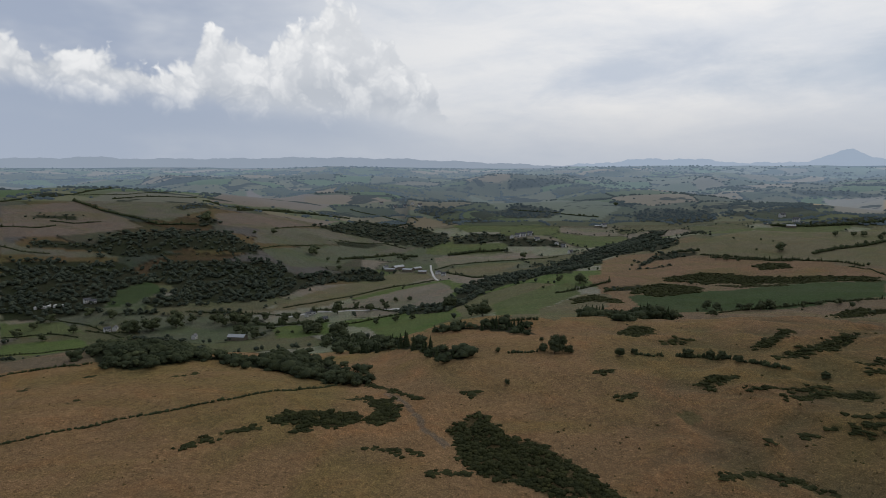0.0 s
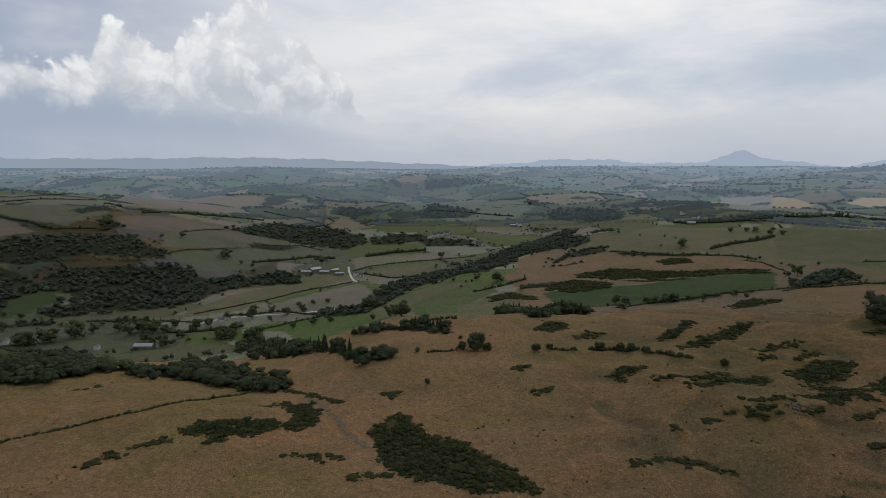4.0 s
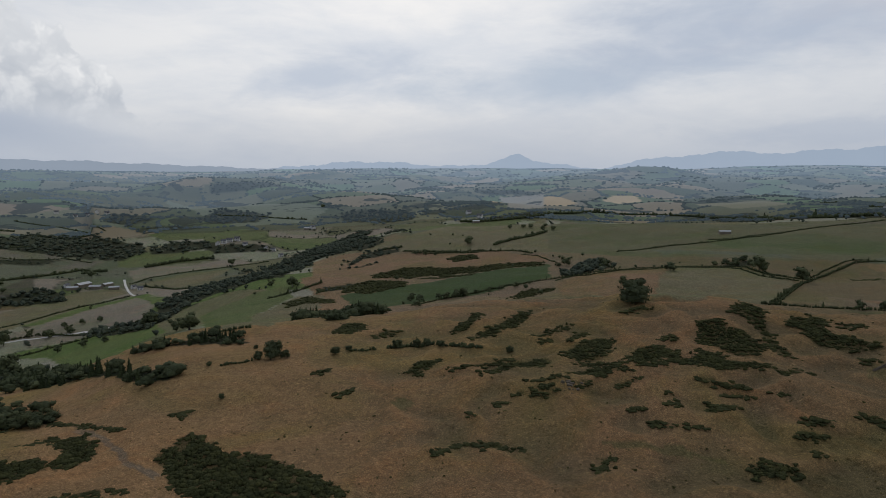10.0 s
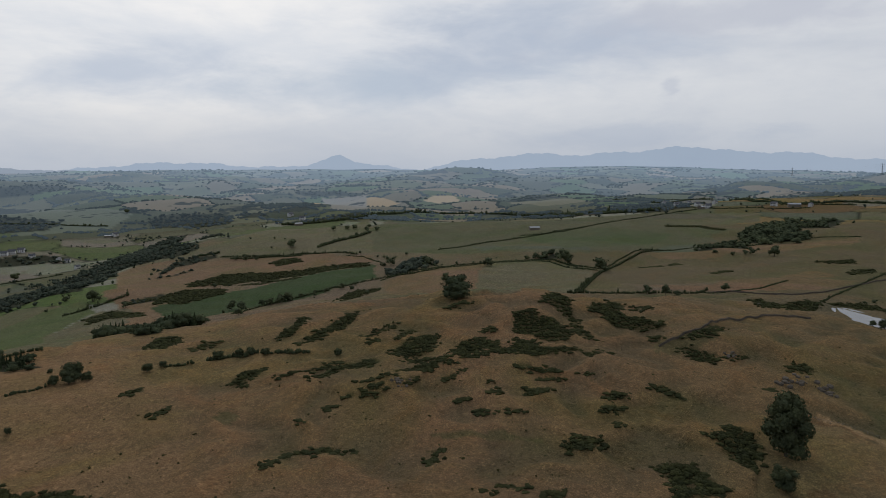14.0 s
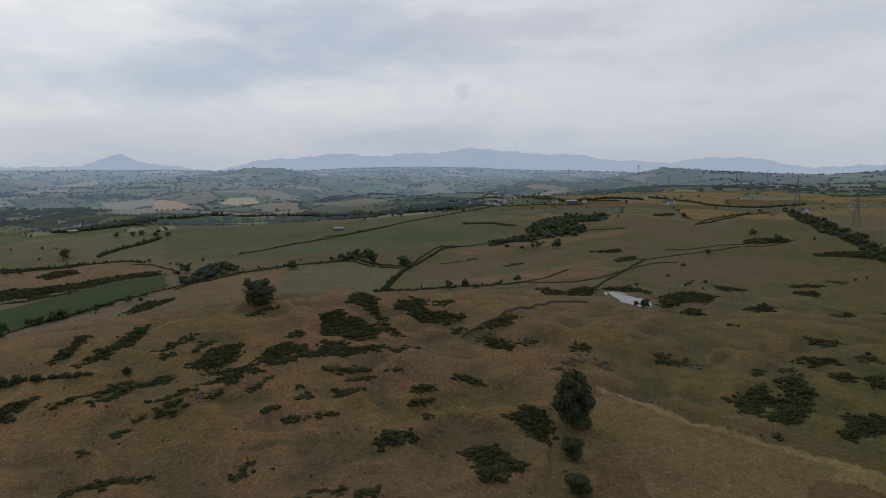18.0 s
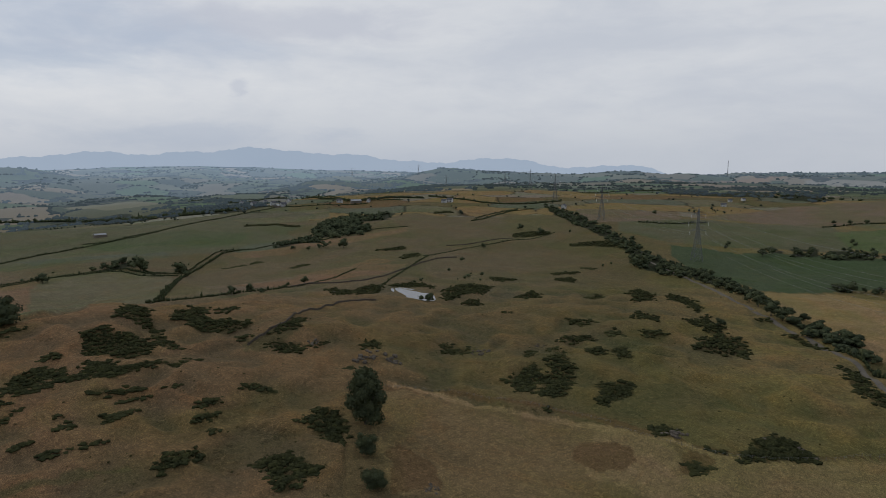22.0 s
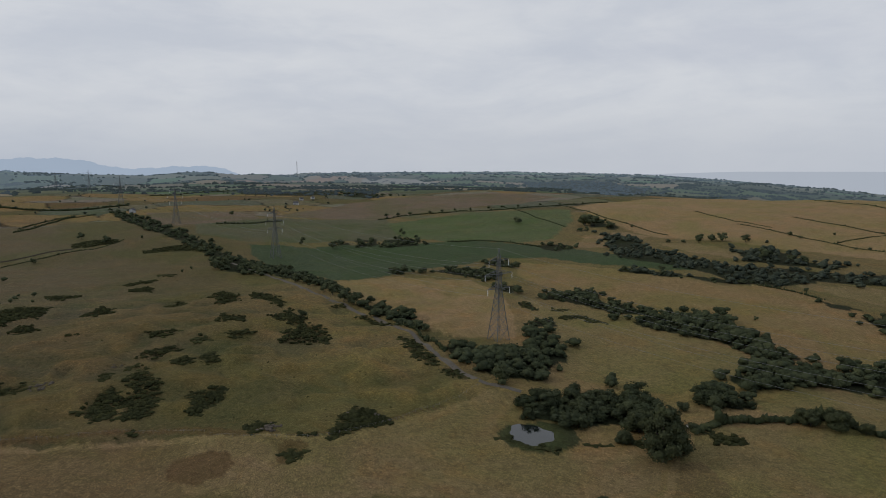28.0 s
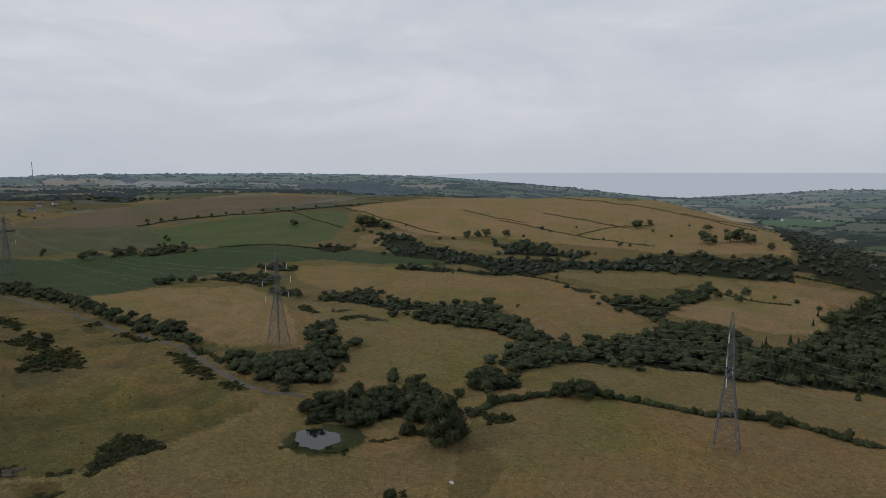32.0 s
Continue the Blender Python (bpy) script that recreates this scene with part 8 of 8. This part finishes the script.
# ---- buildings ----
house("shed", -133, 1152, 16.2, -3)
house("shed", -120, 1169, 22.6, 46)
house("shed", -100, 1145, 18.1, -20)
house("shed", -85, 1163, 16.3, 44)
house("shed", -73, 1129, 11.9, -6)
house("cottage", -143, 1172, 8.2, 47)
house("caravan", -556, 808, 8.6, 104)
house("caravan", -550, 812, 8.6, 9)
house("caravan", -545, 817, 8.6, 104)
house("caravan", -539, 821, 8.6, 103)
house("caravan", -533, 824, 8.6, 23)
house("cottage", -509, 843, 8.6, 46)
house("cottage", -500, 842, 6.8, 46)
house("cottage", -426, 742, 7.5, 45)
house("cottage", -419, 747, 7.5, 99)
house("cottage", -307, 710, 6.8, 93)
house("shed", -256, 706, 19.7, -5)
house("cottage", -200, 838, 6.8, 3)
house("cottage", -205, 829, 6.0, 54)
house("cottage", -176, 798, 6.4, 27)
house("cottage", -45, 1122, 7.8, 42)
house("cottage", -35, 1102, 7.7, -8)
house("cottage", 127, 1516.6, 12.4, -30)
house("cottage", 140.5, 1525.9, 12.5, -15)
house("cottage", 157.4, 1535.9, 12.6, -31)
house("cottage", 112.6, 1503.1, 10.9, 66)
house("cottage", 168.1, 1481.4, 10.7, 9)
house("cottage", 205.1, 1424.6, 10.2, 62)
house("cottage", 216.4, 1402.4, 10.0, -34)
house("cottage", 215, 1300, 9.2, 31)
house("cottage", 354.3, 1642.7, 12.2, 28)
house("shed", 339.8, 1645.1, 15.2, -22)
house("cottage", -227.4, 2144.1, 11.1, 21)
house("cottage", -196.6, 2165.5, 11.2, -5)
house("cottage", -161.7, 2040.4, 12.1, 75)
house("cottage", -283.8, 2219.2, 12.1, 22)
house("cottage", -137.3, 2027.6, 12.0, 19)
house("cottage", 784.7, 1618.7, 15.2, 14)
house("cottage", 767.4, 1515, 14.8, -52)
house("shed", 714.1, 1431, 18.5, -12)
house("cottage", 1192.9, 1577.5, 13.9, -47)
house("cottage", 1721, 1075.6, 16.9, 12)
house("cottage", 1200.5, 721.9, 10.9, -19)
house("cottage", 1815.6, 1050.1, 11.2, -20)
house("cottage", 1150, 648, 10.4, -21)
house("cottage", 1126, 613, 11.2, -46)
house("cottage", 1246.1, 664.3, 10.8, 8)
house("shed", 1113, 619, 15.6, 9)
house("cottage", 1199, 528, 10.3, -91)
house("shed", 1205, 496, 20.5, -53)
house("cottage", 1219, 474, 9.1, 1)
house("cottage", 1225, 319, 9.9, -100)
house("cottage", 1250, 314, 11.3, -101)
house("cottage", 1135, 82, 9.9, -16)
house("shed", 723, 669, 10.3, -32)
house("cottage", 1264, -194, 8.9, -109)
house("cottage", 1396.9, -250.2, 7.4, -60)
house("cottage", 1372.6, -222.1, 7.3, -84)
house("cottage", 773.6, -2295.5, 14.6, -171)
house("cottage", 399.9, -1497.3, 10.9, -190)
house("cottage", 871.2, -2256.1, 14.7, -89)
# ---- power line ----
power_line((-196, -332), (106.7, -236.3), (331, -165), (696, -84), (989, 16), (1305, 112), (1707, 211), (2201, 359), (2886, 742), (3350, 1015), (4107, 1713))
# ---- fences and small things ----
fence(3.6, (243.7, -3.5), (233.9, -22.4), (229.7, -40.5), (229.7, -56.8), (238.4, -73.6), (249.5, -96.4), (256.4, -112.1), (261.8, -125.5))
fence(3.6, (264.8, 99), (268.5, 79.4), (265.8, 59.2), (260.7, 38.1), (259.1, 23.3), (253.6, 9.3), (245.7, -5.2))
radio_mast(3724.4, -583.6, 85)
feed_bag(193.4, -181.1, 0.9)
feed_bag(149.1, -133.8, 0.9)
